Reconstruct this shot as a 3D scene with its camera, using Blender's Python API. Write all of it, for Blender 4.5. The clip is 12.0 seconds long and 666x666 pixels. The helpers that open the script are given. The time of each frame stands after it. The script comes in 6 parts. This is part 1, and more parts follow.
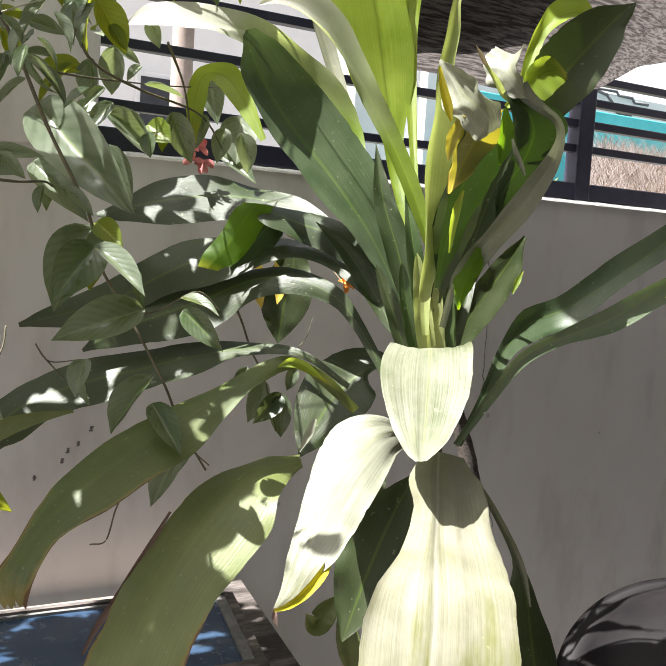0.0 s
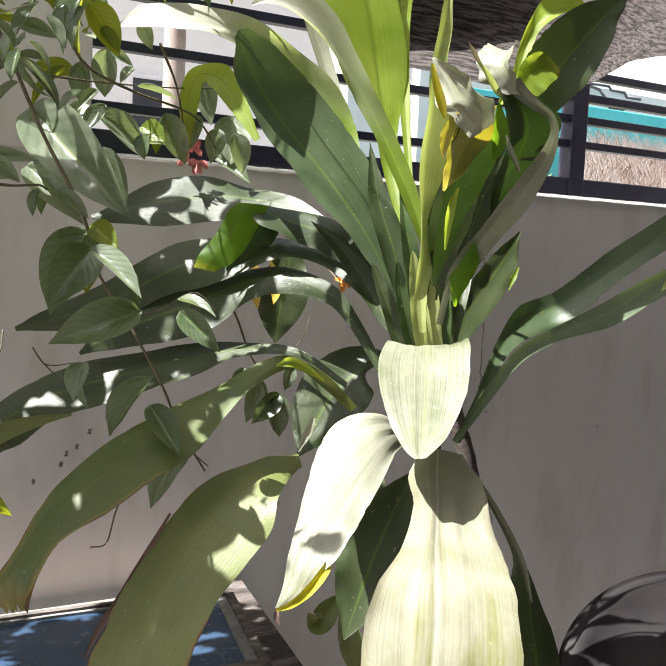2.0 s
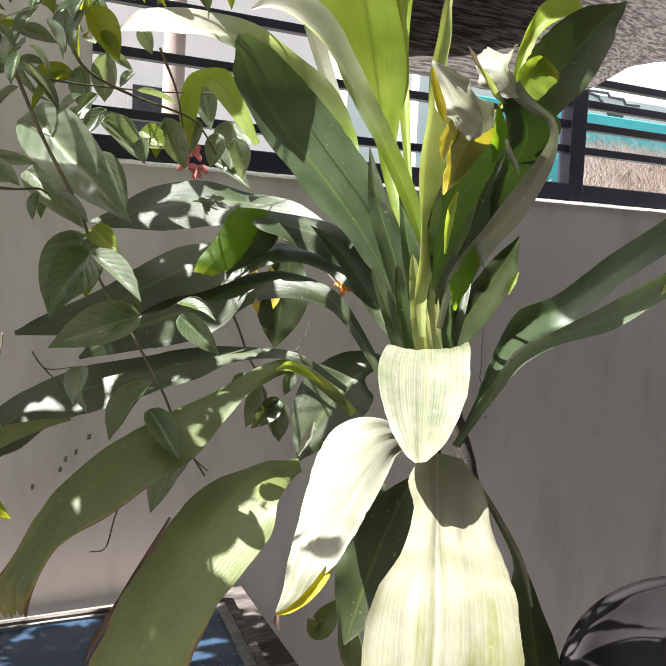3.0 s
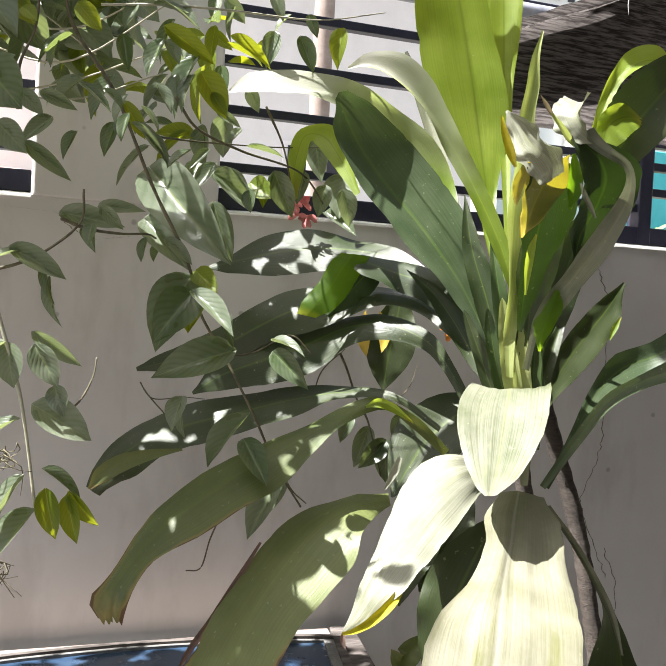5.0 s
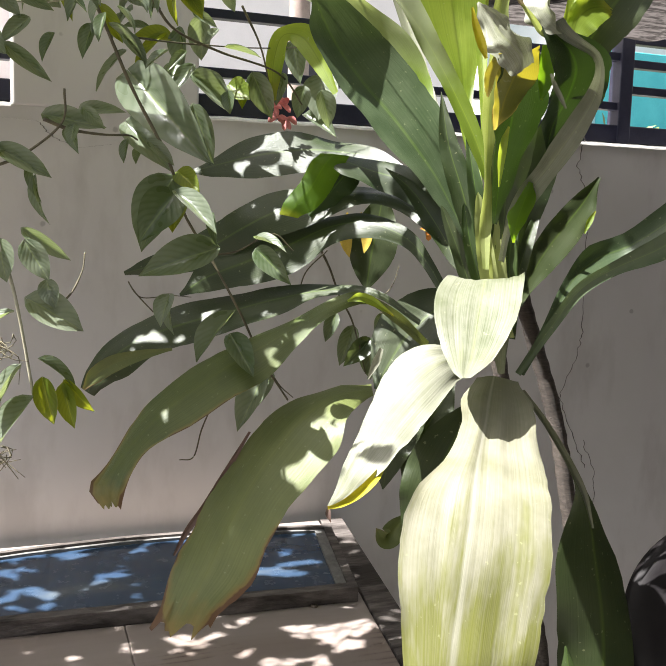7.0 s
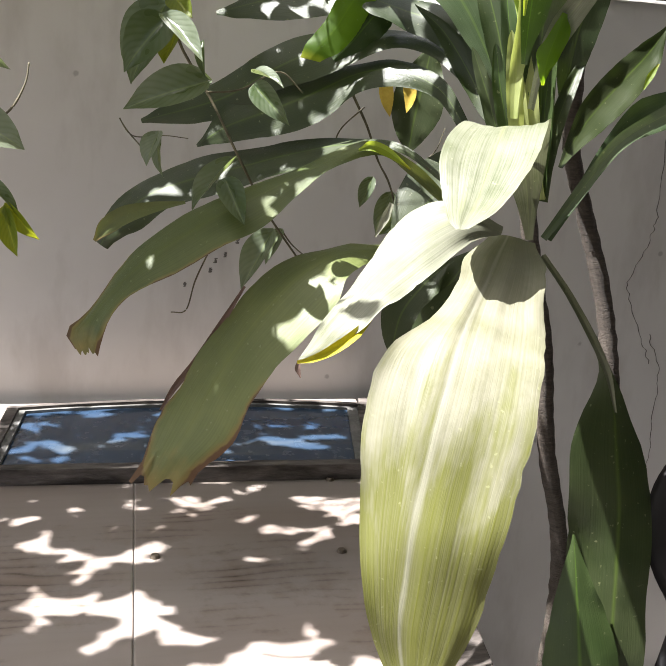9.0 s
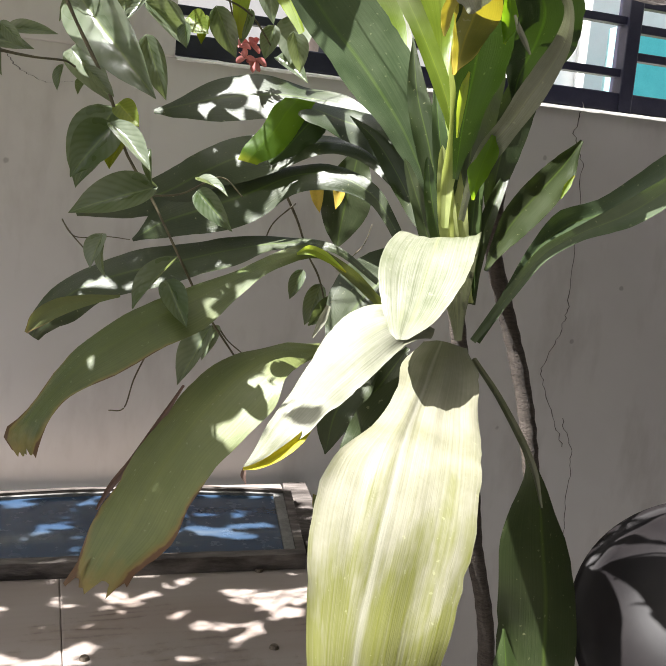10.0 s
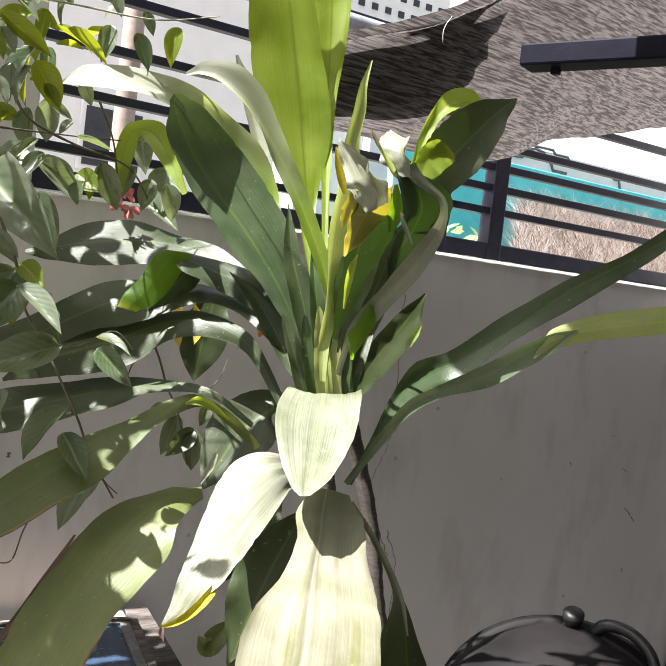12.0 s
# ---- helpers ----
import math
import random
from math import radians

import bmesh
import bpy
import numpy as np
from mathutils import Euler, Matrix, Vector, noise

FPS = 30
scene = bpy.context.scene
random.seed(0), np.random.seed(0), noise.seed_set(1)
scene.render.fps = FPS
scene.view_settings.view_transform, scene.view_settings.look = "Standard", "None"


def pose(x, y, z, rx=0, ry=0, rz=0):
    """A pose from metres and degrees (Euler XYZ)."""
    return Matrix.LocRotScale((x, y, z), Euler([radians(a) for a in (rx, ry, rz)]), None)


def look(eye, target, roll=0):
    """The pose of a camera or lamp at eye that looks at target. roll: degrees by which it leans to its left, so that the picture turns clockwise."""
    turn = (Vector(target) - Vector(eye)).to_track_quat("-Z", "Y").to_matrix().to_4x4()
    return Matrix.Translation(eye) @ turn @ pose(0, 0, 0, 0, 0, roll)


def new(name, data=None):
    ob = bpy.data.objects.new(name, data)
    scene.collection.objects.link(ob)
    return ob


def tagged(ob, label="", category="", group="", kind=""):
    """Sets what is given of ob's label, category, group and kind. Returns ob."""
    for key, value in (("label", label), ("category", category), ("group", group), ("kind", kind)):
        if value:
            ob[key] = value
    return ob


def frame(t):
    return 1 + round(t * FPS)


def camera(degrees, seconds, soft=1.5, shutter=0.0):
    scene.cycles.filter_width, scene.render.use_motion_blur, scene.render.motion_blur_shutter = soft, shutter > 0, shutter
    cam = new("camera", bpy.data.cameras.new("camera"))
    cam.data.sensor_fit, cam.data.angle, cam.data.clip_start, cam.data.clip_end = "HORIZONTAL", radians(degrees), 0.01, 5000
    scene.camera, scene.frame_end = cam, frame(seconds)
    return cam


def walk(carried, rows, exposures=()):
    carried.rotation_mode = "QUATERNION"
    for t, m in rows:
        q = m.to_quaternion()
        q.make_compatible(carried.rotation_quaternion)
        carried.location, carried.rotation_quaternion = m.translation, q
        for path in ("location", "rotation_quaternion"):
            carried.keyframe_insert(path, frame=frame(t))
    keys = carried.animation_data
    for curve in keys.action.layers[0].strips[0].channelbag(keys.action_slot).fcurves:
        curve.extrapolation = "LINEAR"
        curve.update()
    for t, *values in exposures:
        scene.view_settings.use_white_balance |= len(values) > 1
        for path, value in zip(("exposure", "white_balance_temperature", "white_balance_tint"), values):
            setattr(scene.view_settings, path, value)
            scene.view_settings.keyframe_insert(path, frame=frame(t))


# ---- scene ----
cam = camera(39.9, 12.0, 0.6)
PATH = [
    (0, (0.197, -0.006, 1.442), (1.157, 1.74, 1.268), 3.5),
    (0.5, (0.194, -0.006, 1.442), (1.173, 1.729, 1.263), 3.5),
    (1, (0.191, -0.004, 1.442), (1.164, 1.734, 1.261), 3.5),
    (1.5, (0.193, -0.005, 1.44), (1.17, 1.732, 1.268), 3.0),
    (2, (0.196, -0.006, 1.442), (1.163, 1.736, 1.266), 2.6),
    (2.5, (0.196, -0.005, 1.441), (1.173, 1.732, 1.277), 2.6),
    (2.7, (0.196, -0.005, 1.441), (1.173, 1.732, 1.277), 2.6),
    (4.3, (0.202, -0.022, 1.417), (1.019, 1.801, 1.324), 2.6),
    (4.5, (0.214, -0.038, 1.421), (1.003, 1.798, 1.345), 2.7),
    (5, (0.245, -0.086, 1.425), (0.908, 1.801, 1.368), 3.0),
    (5.5, (0.262, -0.118, 1.429), (0.844, 1.795, 1.388), 3.4),
    (6, (0.27, -0.132, 1.423), (0.821, 1.789, 1.338), 3.4),
    (6.5, (0.264, -0.137, 1.411), (0.854, 1.767, 1.244), 1.8),
    (7, (0.241, -0.128, 1.404), (0.928, 1.735, 1.163), 1.7),
    (7.5, (0.255, -0.098, 1.379), (0.868, 1.774, 1.033), 0.6),
    (7.7, (0.275, -0.09, 1.371), (0.886, 1.776, 0.99), 1.8),
    (9.3, (0.39, -0.089, 1.343), (0.853, 1.799, 0.873), 3.4),
    (9.5, (0.384, -0.096, 1.357), (0.889, 1.793, 0.934), 4.0),
    (10, (0.343, -0.097, 1.386), (1.003, 1.764, 1.073), 4.9),
    (10.5, (0.285, -0.091, 1.409), (1.169, 1.685, 1.151), 5.4),
    (11, (0.231, -0.101, 1.426), (1.218, 1.627, 1.227), 5.2),
    (11.5, (0.196, -0.111, 1.45), (1.269, 1.572, 1.313), 5.9),
    (12, (0.182, -0.116, 1.463), (1.257, 1.569, 1.384), 6.6),
]
walk(cam, [(t, look(eye, target, roll)) for t, eye, target, roll in PATH])

# ---- light ----
scene.view_settings.exposure = 2.06
SUN_FROM = Vector((-0.475, 0.03, 0.88)).normalized()
world = bpy.data.worlds.new("world")
scene.world = world
world.use_nodes = True
wn = world.node_tree.nodes
sky = wn.new("ShaderNodeTexSky")
sky.sky_type = "NISHITA"
sky.sun_disc = False
sky.dust_density = 5.0
sky.air_density = 0.8
sky.sun_elevation = math.asin(SUN_FROM.z)
sky.sun_rotation = math.atan2(SUN_FROM.x, SUN_FROM.y)
pale = wn.new("ShaderNodeHueSaturation")
pale.inputs["Saturation"].default_value = 0.55
world.node_tree.links.new(sky.outputs[0], pale.inputs["Color"])
world.node_tree.links.new(pale.outputs[0], wn["Background"].inputs[0])
wn["Background"].inputs[1].default_value = 0.058
sun = new("sun", bpy.data.lights.new("sun", "SUN"))
sun.data.energy = 5.0
sun.data.angle = radians(0.5)
sun.data.color = (1.0, 0.98, 0.965)
sun.matrix_world = look(SUN_FROM * 8, (0, 0, 0))

# ---- materials ----
MATS = {}


def nodes_of(name):
    m = bpy.data.materials.new(name)
    m.use_nodes = True
    nt = m.node_tree
    MATS[name] = m
    return m, nt.nodes, nt.links, nt.nodes["Principled BSDF"]


def ramp(n, stops):
    r = n.new("ShaderNodeValToRGB")
    e = r.color_ramp.elements
    while len(e) < len(stops):
        e.new(0.5)
    for k, (p, c) in enumerate(stops):
        e[k].position = p
        e[k].color = (*c, 1)
    return r


def noise_tex(n, l, coord, scale, detail=4.0, rough=0.55, stretch=None):
    t = n.new("ShaderNodeTexNoise")
    t.inputs["Scale"].default_value = scale
    t.inputs["Detail"].default_value = detail
    t.inputs["Roughness"].default_value = rough
    if stretch:
        mp = n.new("ShaderNodeMapping")
        mp.inputs["Scale"].default_value = stretch
        l.new(coord, mp.inputs["Vector"])
        coord = mp.outputs[0]
    l.new(coord, t.inputs["Vector"])
    return t


def mixc(n, l, fac, a, b, kind="MIX"):
    x = n.new("ShaderNodeMix")
    x.data_type = "RGBA"
    x.blend_type = kind
    for sock, v in ((x.inputs[0], fac), (x.inputs[6], a), (x.inputs[7], b)):
        if isinstance(v, (float, int)):
            sock.default_value = v
        elif isinstance(v, tuple):
            sock.default_value = (*v, 1)
        else:
            l.new(v, sock)
    return x.outputs[2]


def math_n(n, l, op, a, b=0.0, c=None):
    x = n.new("ShaderNodeMath")
    x.operation = op
    for k, v in enumerate((a, b) if c is None else (a, b, c)):
        if isinstance(v, (float, int)):
            x.inputs[k].default_value = v
        else:
            l.new(v, x.inputs[k])
    return x.outputs[0]


def bump(n, l, b, height, strength, dist=0.002):
    x = n.new("ShaderNodeBump")
    x.inputs["Strength"].default_value = strength
    x.inputs["Distance"].default_value = dist
    l.new(height, x.inputs["Height"])
    l.new(x.outputs[0], b.inputs["Normal"])
    return x


def simple(name, ca, cb, scale, rough=0.6, metal=0.0, bumps=0.2, bscale=None, stretch=None, dist=0.002, stops=(0.3, 0.7)):
    m, n, l, b = nodes_of(name)
    co = n.new("ShaderNodeTexCoord").outputs["Object"]
    t = noise_tex(n, l, co, scale, 6, 0.6, stretch)
    fine = noise_tex(n, l, co, bscale or scale * 8, 4, 0.6, stretch)
    r = ramp(n, [(stops[0], ca), (stops[1], cb)])
    l.new(t.outputs[0], r.inputs[0])
    col = mixc(n, l, 0.25, r.outputs[0], fine.outputs[0], "OVERLAY")
    l.new(col, b.inputs["Base Color"])
    b.inputs["Roughness"].default_value = rough
    b.inputs["Metallic"].default_value = metal
    if bumps:
        bump(n, l, b, fine.outputs[0], bumps, dist)
    return m


def leaf_mat(name, deep, light, glow, thru=0.35, rough=0.38, tip=None, spots=0.0, vein=0.5, net=False, spec=0.5, tip_at=0.78, lo=0.25, hi=0.75, patch=None, lit_fade=False, rib_k=0.22, rib_col=None):
    """Blade material: UV x runs across, y from base to tip; fine parallel veins, a paler midrib, translucent."""
    m, n, l, b = nodes_of(name)
    uv = n.new("ShaderNodeTexCoord").outputs["UV"]
    ob = n.new("ShaderNodeTexCoord").outputs["Object"]
    sep = n.new("ShaderNodeSeparateXYZ")
    l.new(uv, sep.inputs[0])
    rnd = n.new("ShaderNodeObjectInfo").outputs["Random"]
    if net:
        rnd = math_n(n, l, "FRACT", math_n(n, l, "ADD", rnd, n.new("ShaderNodeNewGeometry").outputs["Random Per Island"]))
    across = math_n(n, l, "ABSOLUTE", math_n(n, l, "SUBTRACT", sep.outputs[0], 0.5))
    big = noise_tex(n, l, ob, 1.3 if net else 14, 2 if net else 4, 0.6)
    if net:
        cells = n.new("ShaderNodeTexVoronoi")
        cells.feature = "DISTANCE_TO_EDGE"
        cells.inputs["Scale"].default_value = 9
        l.new(uv, cells.inputs["Vector"])
        # side veins run from the midrib slanting to the tip
        slant = math_n(n, l, "SUBTRACT", math_n(n, l, "MULTIPLY", sep.outputs[1], 8.0), math_n(n, l, "MULTIPLY", across, 6.0))
        wv = math_n(n, l, "ABSOLUTE", math_n(n, l, "SUBTRACT", math_n(n, l, "FRACT", slant), 0.5))
        fine_h = math_n(n, l, "SMOOTH_MIN", math_n(n, l, "MULTIPLY", wv, 2.4), 0.8, 0.3)
    else:
        st = noise_tex(n, l, uv, 1.0, 5, 0.65, (55, 1.6, 1))
        fine_h = st.outputs[0]
    base = ramp(n, [(lo, deep), (hi, light)])
    f = math_n(n, l, "ADD", math_n(n, l, "MULTIPLY", big.outputs[0], 0.65), math_n(n, l, "MULTIPLY", fine_h, vein * 0.6))
    f = math_n(n, l, "ADD", f, math_n(n, l, "MULTIPLY", math_n(n, l, "SUBTRACT", rnd, 0.5), 0.25))
    l.new(f, base.inputs[0])
    col = base.outputs[0]
    if patch:
        pn = noise_tex(n, l, uv, 1.0, 4, 0.6, (5, 3.5, 1))
        pf = pn.outputs[0]
        # patch colour grows towards the tip, painting the sun's falloff
        if lit_fade:
            pf = math_n(n, l, "ADD", pf, math_n(n, l, "MULTIPLY", math_n(n, l, "SUBTRACT", sep.outputs[1], 0.45), 1.2))
        pr = ramp(n, [(0.55, (0, 0, 0)), (0.74, (1, 1, 1))])
        l.new(pf, pr.inputs[0])
        col = mixc(n, l, math_n(n, l, "MULTIPLY", pr.outputs[0], math_n(n, l, "SUBTRACT", 1.32, fine_h)), col, patch)
    rib = ramp(n, [(0.006, (1, 1, 1)), (0.035, (0, 0, 0))])
    l.new(across, rib.inputs[0])
    col = mixc(n, l, math_n(n, l, "MULTIPLY", rib.outputs[0], rib_k), col, rib_col or glow)
    # specks and scars
    sp = noise_tex(n, l, ob, 12 if net else 160, 2, 0.5)
    spr = ramp(n, [(0.69, (0, 0, 0)), (0.75, (1, 1, 1))])
    l.new(sp.outputs[0], spr.inputs[0])
    col = mixc(n, l, math_n(n, l, "MULTIPLY", spr.outputs[0], 0.08 if net else 0.35), col, (0.35, 0.36, 0.20))
    if tip:
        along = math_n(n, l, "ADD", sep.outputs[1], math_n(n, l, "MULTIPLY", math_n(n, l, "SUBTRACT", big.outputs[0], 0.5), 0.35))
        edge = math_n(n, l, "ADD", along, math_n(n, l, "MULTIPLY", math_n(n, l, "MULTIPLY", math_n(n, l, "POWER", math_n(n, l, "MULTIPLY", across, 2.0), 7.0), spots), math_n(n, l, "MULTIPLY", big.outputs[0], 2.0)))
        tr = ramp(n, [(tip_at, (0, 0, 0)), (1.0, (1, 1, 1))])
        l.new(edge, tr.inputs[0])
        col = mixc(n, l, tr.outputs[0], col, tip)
        br = ramp(n, [(1.0 - 0.04, (0, 0, 0)), (1.0, (1, 1, 1))])
        l.new(math_n(n, l, "SUBTRACT", edge, 0.06), br.inputs[0])
        col = mixc(n, l, br.outputs[0], col, (0.10, 0.045, 0.02))
    l.new(col, b.inputs["Base Color"])
    rr = ramp(n, [(0.3, (rough - 0.08,) * 3), (0.7, (rough + 0.15,) * 3)])
    l.new(big.outputs[0], rr.inputs[0])
    l.new(rr.outputs[0], b.inputs["Roughness"])
    b.inputs["Specular IOR Level"].default_value = spec
    bump(n, l, b, fine_h, 0.12 if net else 0.35, 0.0014)
    tr = n.new("ShaderNodeBsdfTranslucent")
    l.new(mixc(n, l, 0.42, col, glow), tr.inputs[0])
    mx = n.new("ShaderNodeMixShader")
    mx.inputs[0].default_value = thru
    l.new(b.outputs[0], mx.inputs[1])
    l.new(tr.outputs[0], mx.inputs[2])
    l.new(mx.outputs[0], n["Material Output"].inputs[0])
    return m


# one plant's leaves: sunlit, backlit and shaded ones get separate colours
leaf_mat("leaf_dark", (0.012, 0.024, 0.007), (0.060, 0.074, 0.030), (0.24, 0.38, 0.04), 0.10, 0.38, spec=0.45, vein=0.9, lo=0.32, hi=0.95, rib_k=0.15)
# dark leaf green lightened to stand in for sunlight on these leaves
leaf_mat("leaf_lit_lift", (0.020, 0.042, 0.014), (0.105, 0.138, 0.070), (0.24, 0.38, 0.04), 0.10, 0.42, spec=0.5, vein=0.8, lo=0.34, hi=0.92, rib_k=0.15)
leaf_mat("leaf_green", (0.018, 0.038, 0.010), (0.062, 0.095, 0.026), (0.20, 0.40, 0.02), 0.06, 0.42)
leaf_mat("leaf_bright", (0.09, 0.16, 0.012), (0.34, 0.43, 0.055), (0.64, 0.76, 0.04), 0.52, 0.40, rib_k=0.5, rib_col=(0.05, 0.08, 0.01), tip=(0.40, 0.36, 0.04), vein=1.0, lo=0.3, hi=0.95)
# pale tip colour stands in for sunlight on the drooping ends
leaf_mat("leaf_lit_tip", (0.085, 0.15, 0.012), (0.25, 0.34, 0.045), (0.52, 0.64, 0.03), 0.42, 0.40, tip=(0.60, 0.58, 0.52), vein=1.0, lo=0.3, hi=0.95, tip_at=0.36)
leaf_mat("leaf_stripe", (0.15, 0.20, 0.035), (0.42, 0.45, 0.19), (0.60, 0.68, 0.12), 0.42, 0.40, vein=1.4, lo=0.38, hi=0.95)
# near-white green: full sun on these leaves is put into the colour
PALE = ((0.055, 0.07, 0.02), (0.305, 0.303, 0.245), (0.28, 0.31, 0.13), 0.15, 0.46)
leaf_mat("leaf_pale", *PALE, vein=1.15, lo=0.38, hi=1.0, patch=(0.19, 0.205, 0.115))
# broad leaf: sun falloff painted in, pale at base, olive at tip
leaf_mat("leaf_olive", (0.082, 0.088, 0.026), (0.29, 0.278, 0.212), (0.28, 0.32, 0.10), 0.15, 0.50, spec=0.35, vein=0.65, lo=0.30, hi=0.78, patch=(0.125, 0.132, 0.020), lit_fade=True, rib_k=0.55, rib_col=(0.40, 0.39, 0.32))
# bright green and strong glow put the backlight into the colour
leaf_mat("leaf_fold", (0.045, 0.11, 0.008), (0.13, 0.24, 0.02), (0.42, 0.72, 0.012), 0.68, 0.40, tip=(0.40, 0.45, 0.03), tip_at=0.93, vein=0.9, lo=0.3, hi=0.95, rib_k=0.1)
leaf_mat("leaf_yellowed", (0.08, 0.10, 0.02), (0.32, 0.28, 0.04), (0.60, 0.47, 0.01), 0.42, 0.5, tip=(0.55, 0.45, 0.12), spots=0.4)
leaf_mat("leaf_dry", (0.055, 0.080, 0.016), (0.185, 0.210, 0.072), (0.26, 0.28, 0.03), 0.2, 0.45, vein=0.9, lo=0.35, hi=0.95, tip=(0.20, 0.16, 0.045), spots=0.28, tip_at=0.90, rib_k=0.08)
leaf_mat("vine_leaf", (0.050, 0.078, 0.034), (0.34, 0.37, 0.29), (0.44, 0.54, 0.12), 0.34, 0.30, vein=0.12, net=True, spec=0.6)
leaf_mat("vine_leaf_young", (0.08, 0.125, 0.012), (0.22, 0.27, 0.035), (0.72, 0.74, 0.01), 0.45, 0.45, vein=0.3, net=True)


def wall_mat():
    m, n, l, b = nodes_of("wall_plaster")
    co = n.new("ShaderNodeTexCoord").outputs["Object"]
    big = noise_tex(n, l, co, 1.6, 6, 0.6)
    mid = noise_tex(n, l, co, 9, 5, 0.6, (1, 1, 0.35))
    fine = noise_tex(n, l, co, 260, 3, 0.6)
    r = ramp(n, [(0.3, (0.58, 0.557, 0.54)), (0.7, (0.68, 0.66, 0.645))])
    l.new(big.outputs[0], r.inputs[0])
    st = ramp(n, [(0.28, (0.72, 0.70, 0.68)), (0.48, (1, 1, 1))])
    l.new(mid.outputs[0], st.inputs[0])
    col = mixc(n, l, 0.6, r.outputs[0], st.outputs[0], "MULTIPLY")
    # scattered dark spots of damp and dirt
    vo = n.new("ShaderNodeTexVoronoi")
    vo.inputs["Scale"].default_value = 9
    vo.inputs["Randomness"].default_value = 1.0
    l.new(co, vo.inputs["Vector"])
    wob = noise_tex(n, l, co, 60, 3, 0.6)
    d = math_n(n, l, "ADD", vo.outputs["Distance"], math_n(n, l, "MULTIPLY", math_n(n, l, "SUBTRACT", wob.outputs[0], 0.5), 0.06))
    sp = ramp(n, [(0.035, (1, 1, 1)), (0.06, (0, 0, 0))])
    l.new(d, sp.inputs[0])
    col = mixc(n, l, math_n(n, l, "MULTIPLY", sp.outputs[0], 0.45), col, (0.16, 0.14, 0.13))
    l.new(col, b.inputs["Base Color"])
    b.inputs["Roughness"].default_value = 0.75
    h = math_n(n, l, "ADD", math_n(n, l, "MULTIPLY", mid.outputs[0], 0.6), math_n(n, l, "MULTIPLY", fine.outputs[0], 0.4))
    bump(n, l, b, h, 0.15, 0.003)


wall_mat()
simple("wall_edge", (0.70, 0.68, 0.65), (0.82, 0.80, 0.77), 30, 0.8, 0, 0.5, 120)
simple("fence_paint", (0.012, 0.013, 0.030), (0.030, 0.030, 0.052), 18, 0.42, 0.0, 0.15, 200)
simple("crack_dark", (0.10, 0.09, 0.085), (0.16, 0.145, 0.135), 60, 0.9, 0, 0)
simple("concrete_floor", (0.12, 0.112, 0.104), (0.18, 0.168, 0.158), 4, 0.85, 0, 0.4, 90)
simple("house_wall", (0.38, 0.36, 0.33), (0.46, 0.44, 0.41), 2, 0.8, 0, 0.1, 60)
simple("white_paint", (0.78, 0.77, 0.75), (0.86, 0.85, 0.83), 3, 0.7, 0, 0.1, 60)
simple("pink_paint", (0.62, 0.45, 0.40), (0.72, 0.54, 0.48), 3, 0.7, 0, 0.1, 60)
simple("teal_paint", (0.06, 0.50, 0.55), (0.11, 0.64, 0.68), 2.5, 0.5, 0, 0.1, 60)
simple("teal_lit", (0.30, 0.58, 0.60), (0.42, 0.68, 0.70), 3, 0.6, 0, 0.1, 60)
simple("dark_trim", (0.10, 0.10, 0.105), (0.16, 0.155, 0.16), 5, 0.7, 0, 0.1, 60)
# two dark colours for the unseen light blockers on the right
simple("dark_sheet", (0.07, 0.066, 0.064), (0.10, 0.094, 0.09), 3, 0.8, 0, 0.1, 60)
simple("dark_blocker", (0.030, 0.028, 0.028), (0.05, 0.047, 0.046), 3, 0.9, 0, 0.2, 60)
simple("dark_opening", (0.03, 0.03, 0.035), (0.05, 0.05, 0.055), 5, 0.3, 0, 0)
simple("dry_earth", (0.28, 0.23, 0.21), (0.44, 0.38, 0.35), 3, 0.95, 0, 0.6, 40)
def grass_mat():
    m, n, l, b = nodes_of("dry_grass")
    isl = n.new("ShaderNodeNewGeometry").outputs["Random Per Island"]
    co = n.new("ShaderNodeTexCoord").outputs["Object"]
    clump = noise_tex(n, l, co, 5.5, 4, 0.6)
    f = math_n(n, l, "ADD", math_n(n, l, "MULTIPLY", isl, 0.6), math_n(n, l, "SUBTRACT", math_n(n, l, "MULTIPLY", clump.outputs[0], 1.6), 0.6))
    r = ramp(n, [(0.18, (0.08, 0.055, 0.035)), (0.40, (0.36, 0.27, 0.21)), (0.62, (0.74, 0.66, 0.60)), (0.9, (0.86, 0.83, 0.80))])
    l.new(f, r.inputs[0])
    l.new(r.outputs[0], b.inputs["Base Color"])
    b.inputs["Roughness"].default_value = 0.9


grass_mat()
simple("bush_leaf", (0.10, 0.16, 0.05), (0.24, 0.30, 0.10), 20, 0.6, 0, 0)
simple("pole_wood", (0.26, 0.20, 0.17), (0.38, 0.31, 0.27), 12, 0.8, 0, 0.4, 60)
simple("grey_pipe", (0.30, 0.31, 0.35), (0.42, 0.43, 0.47), 20, 0.45, 0.3, 0.1, 80)
simple("cane_bark", (0.055, 0.042, 0.034), (0.13, 0.105, 0.085), 60, 0.75, 0, 0.8, 220, (1, 1, 4), 0.004)
simple("vine_stem", (0.06, 0.05, 0.03), (0.15, 0.13, 0.07), 60, 0.7, 0, 0.3, 300)
simple("vine_stem_pale", (0.30, 0.29, 0.20), (0.44, 0.42, 0.32), 60, 0.7, 0, 0.3, 300)
simple("frame_wood", (0.030, 0.023, 0.019), (0.19, 0.165, 0.15), 30, 0.85, 0, 0.9, 120, (0.25, 1, 1), 0.004, (0.40, 0.72))
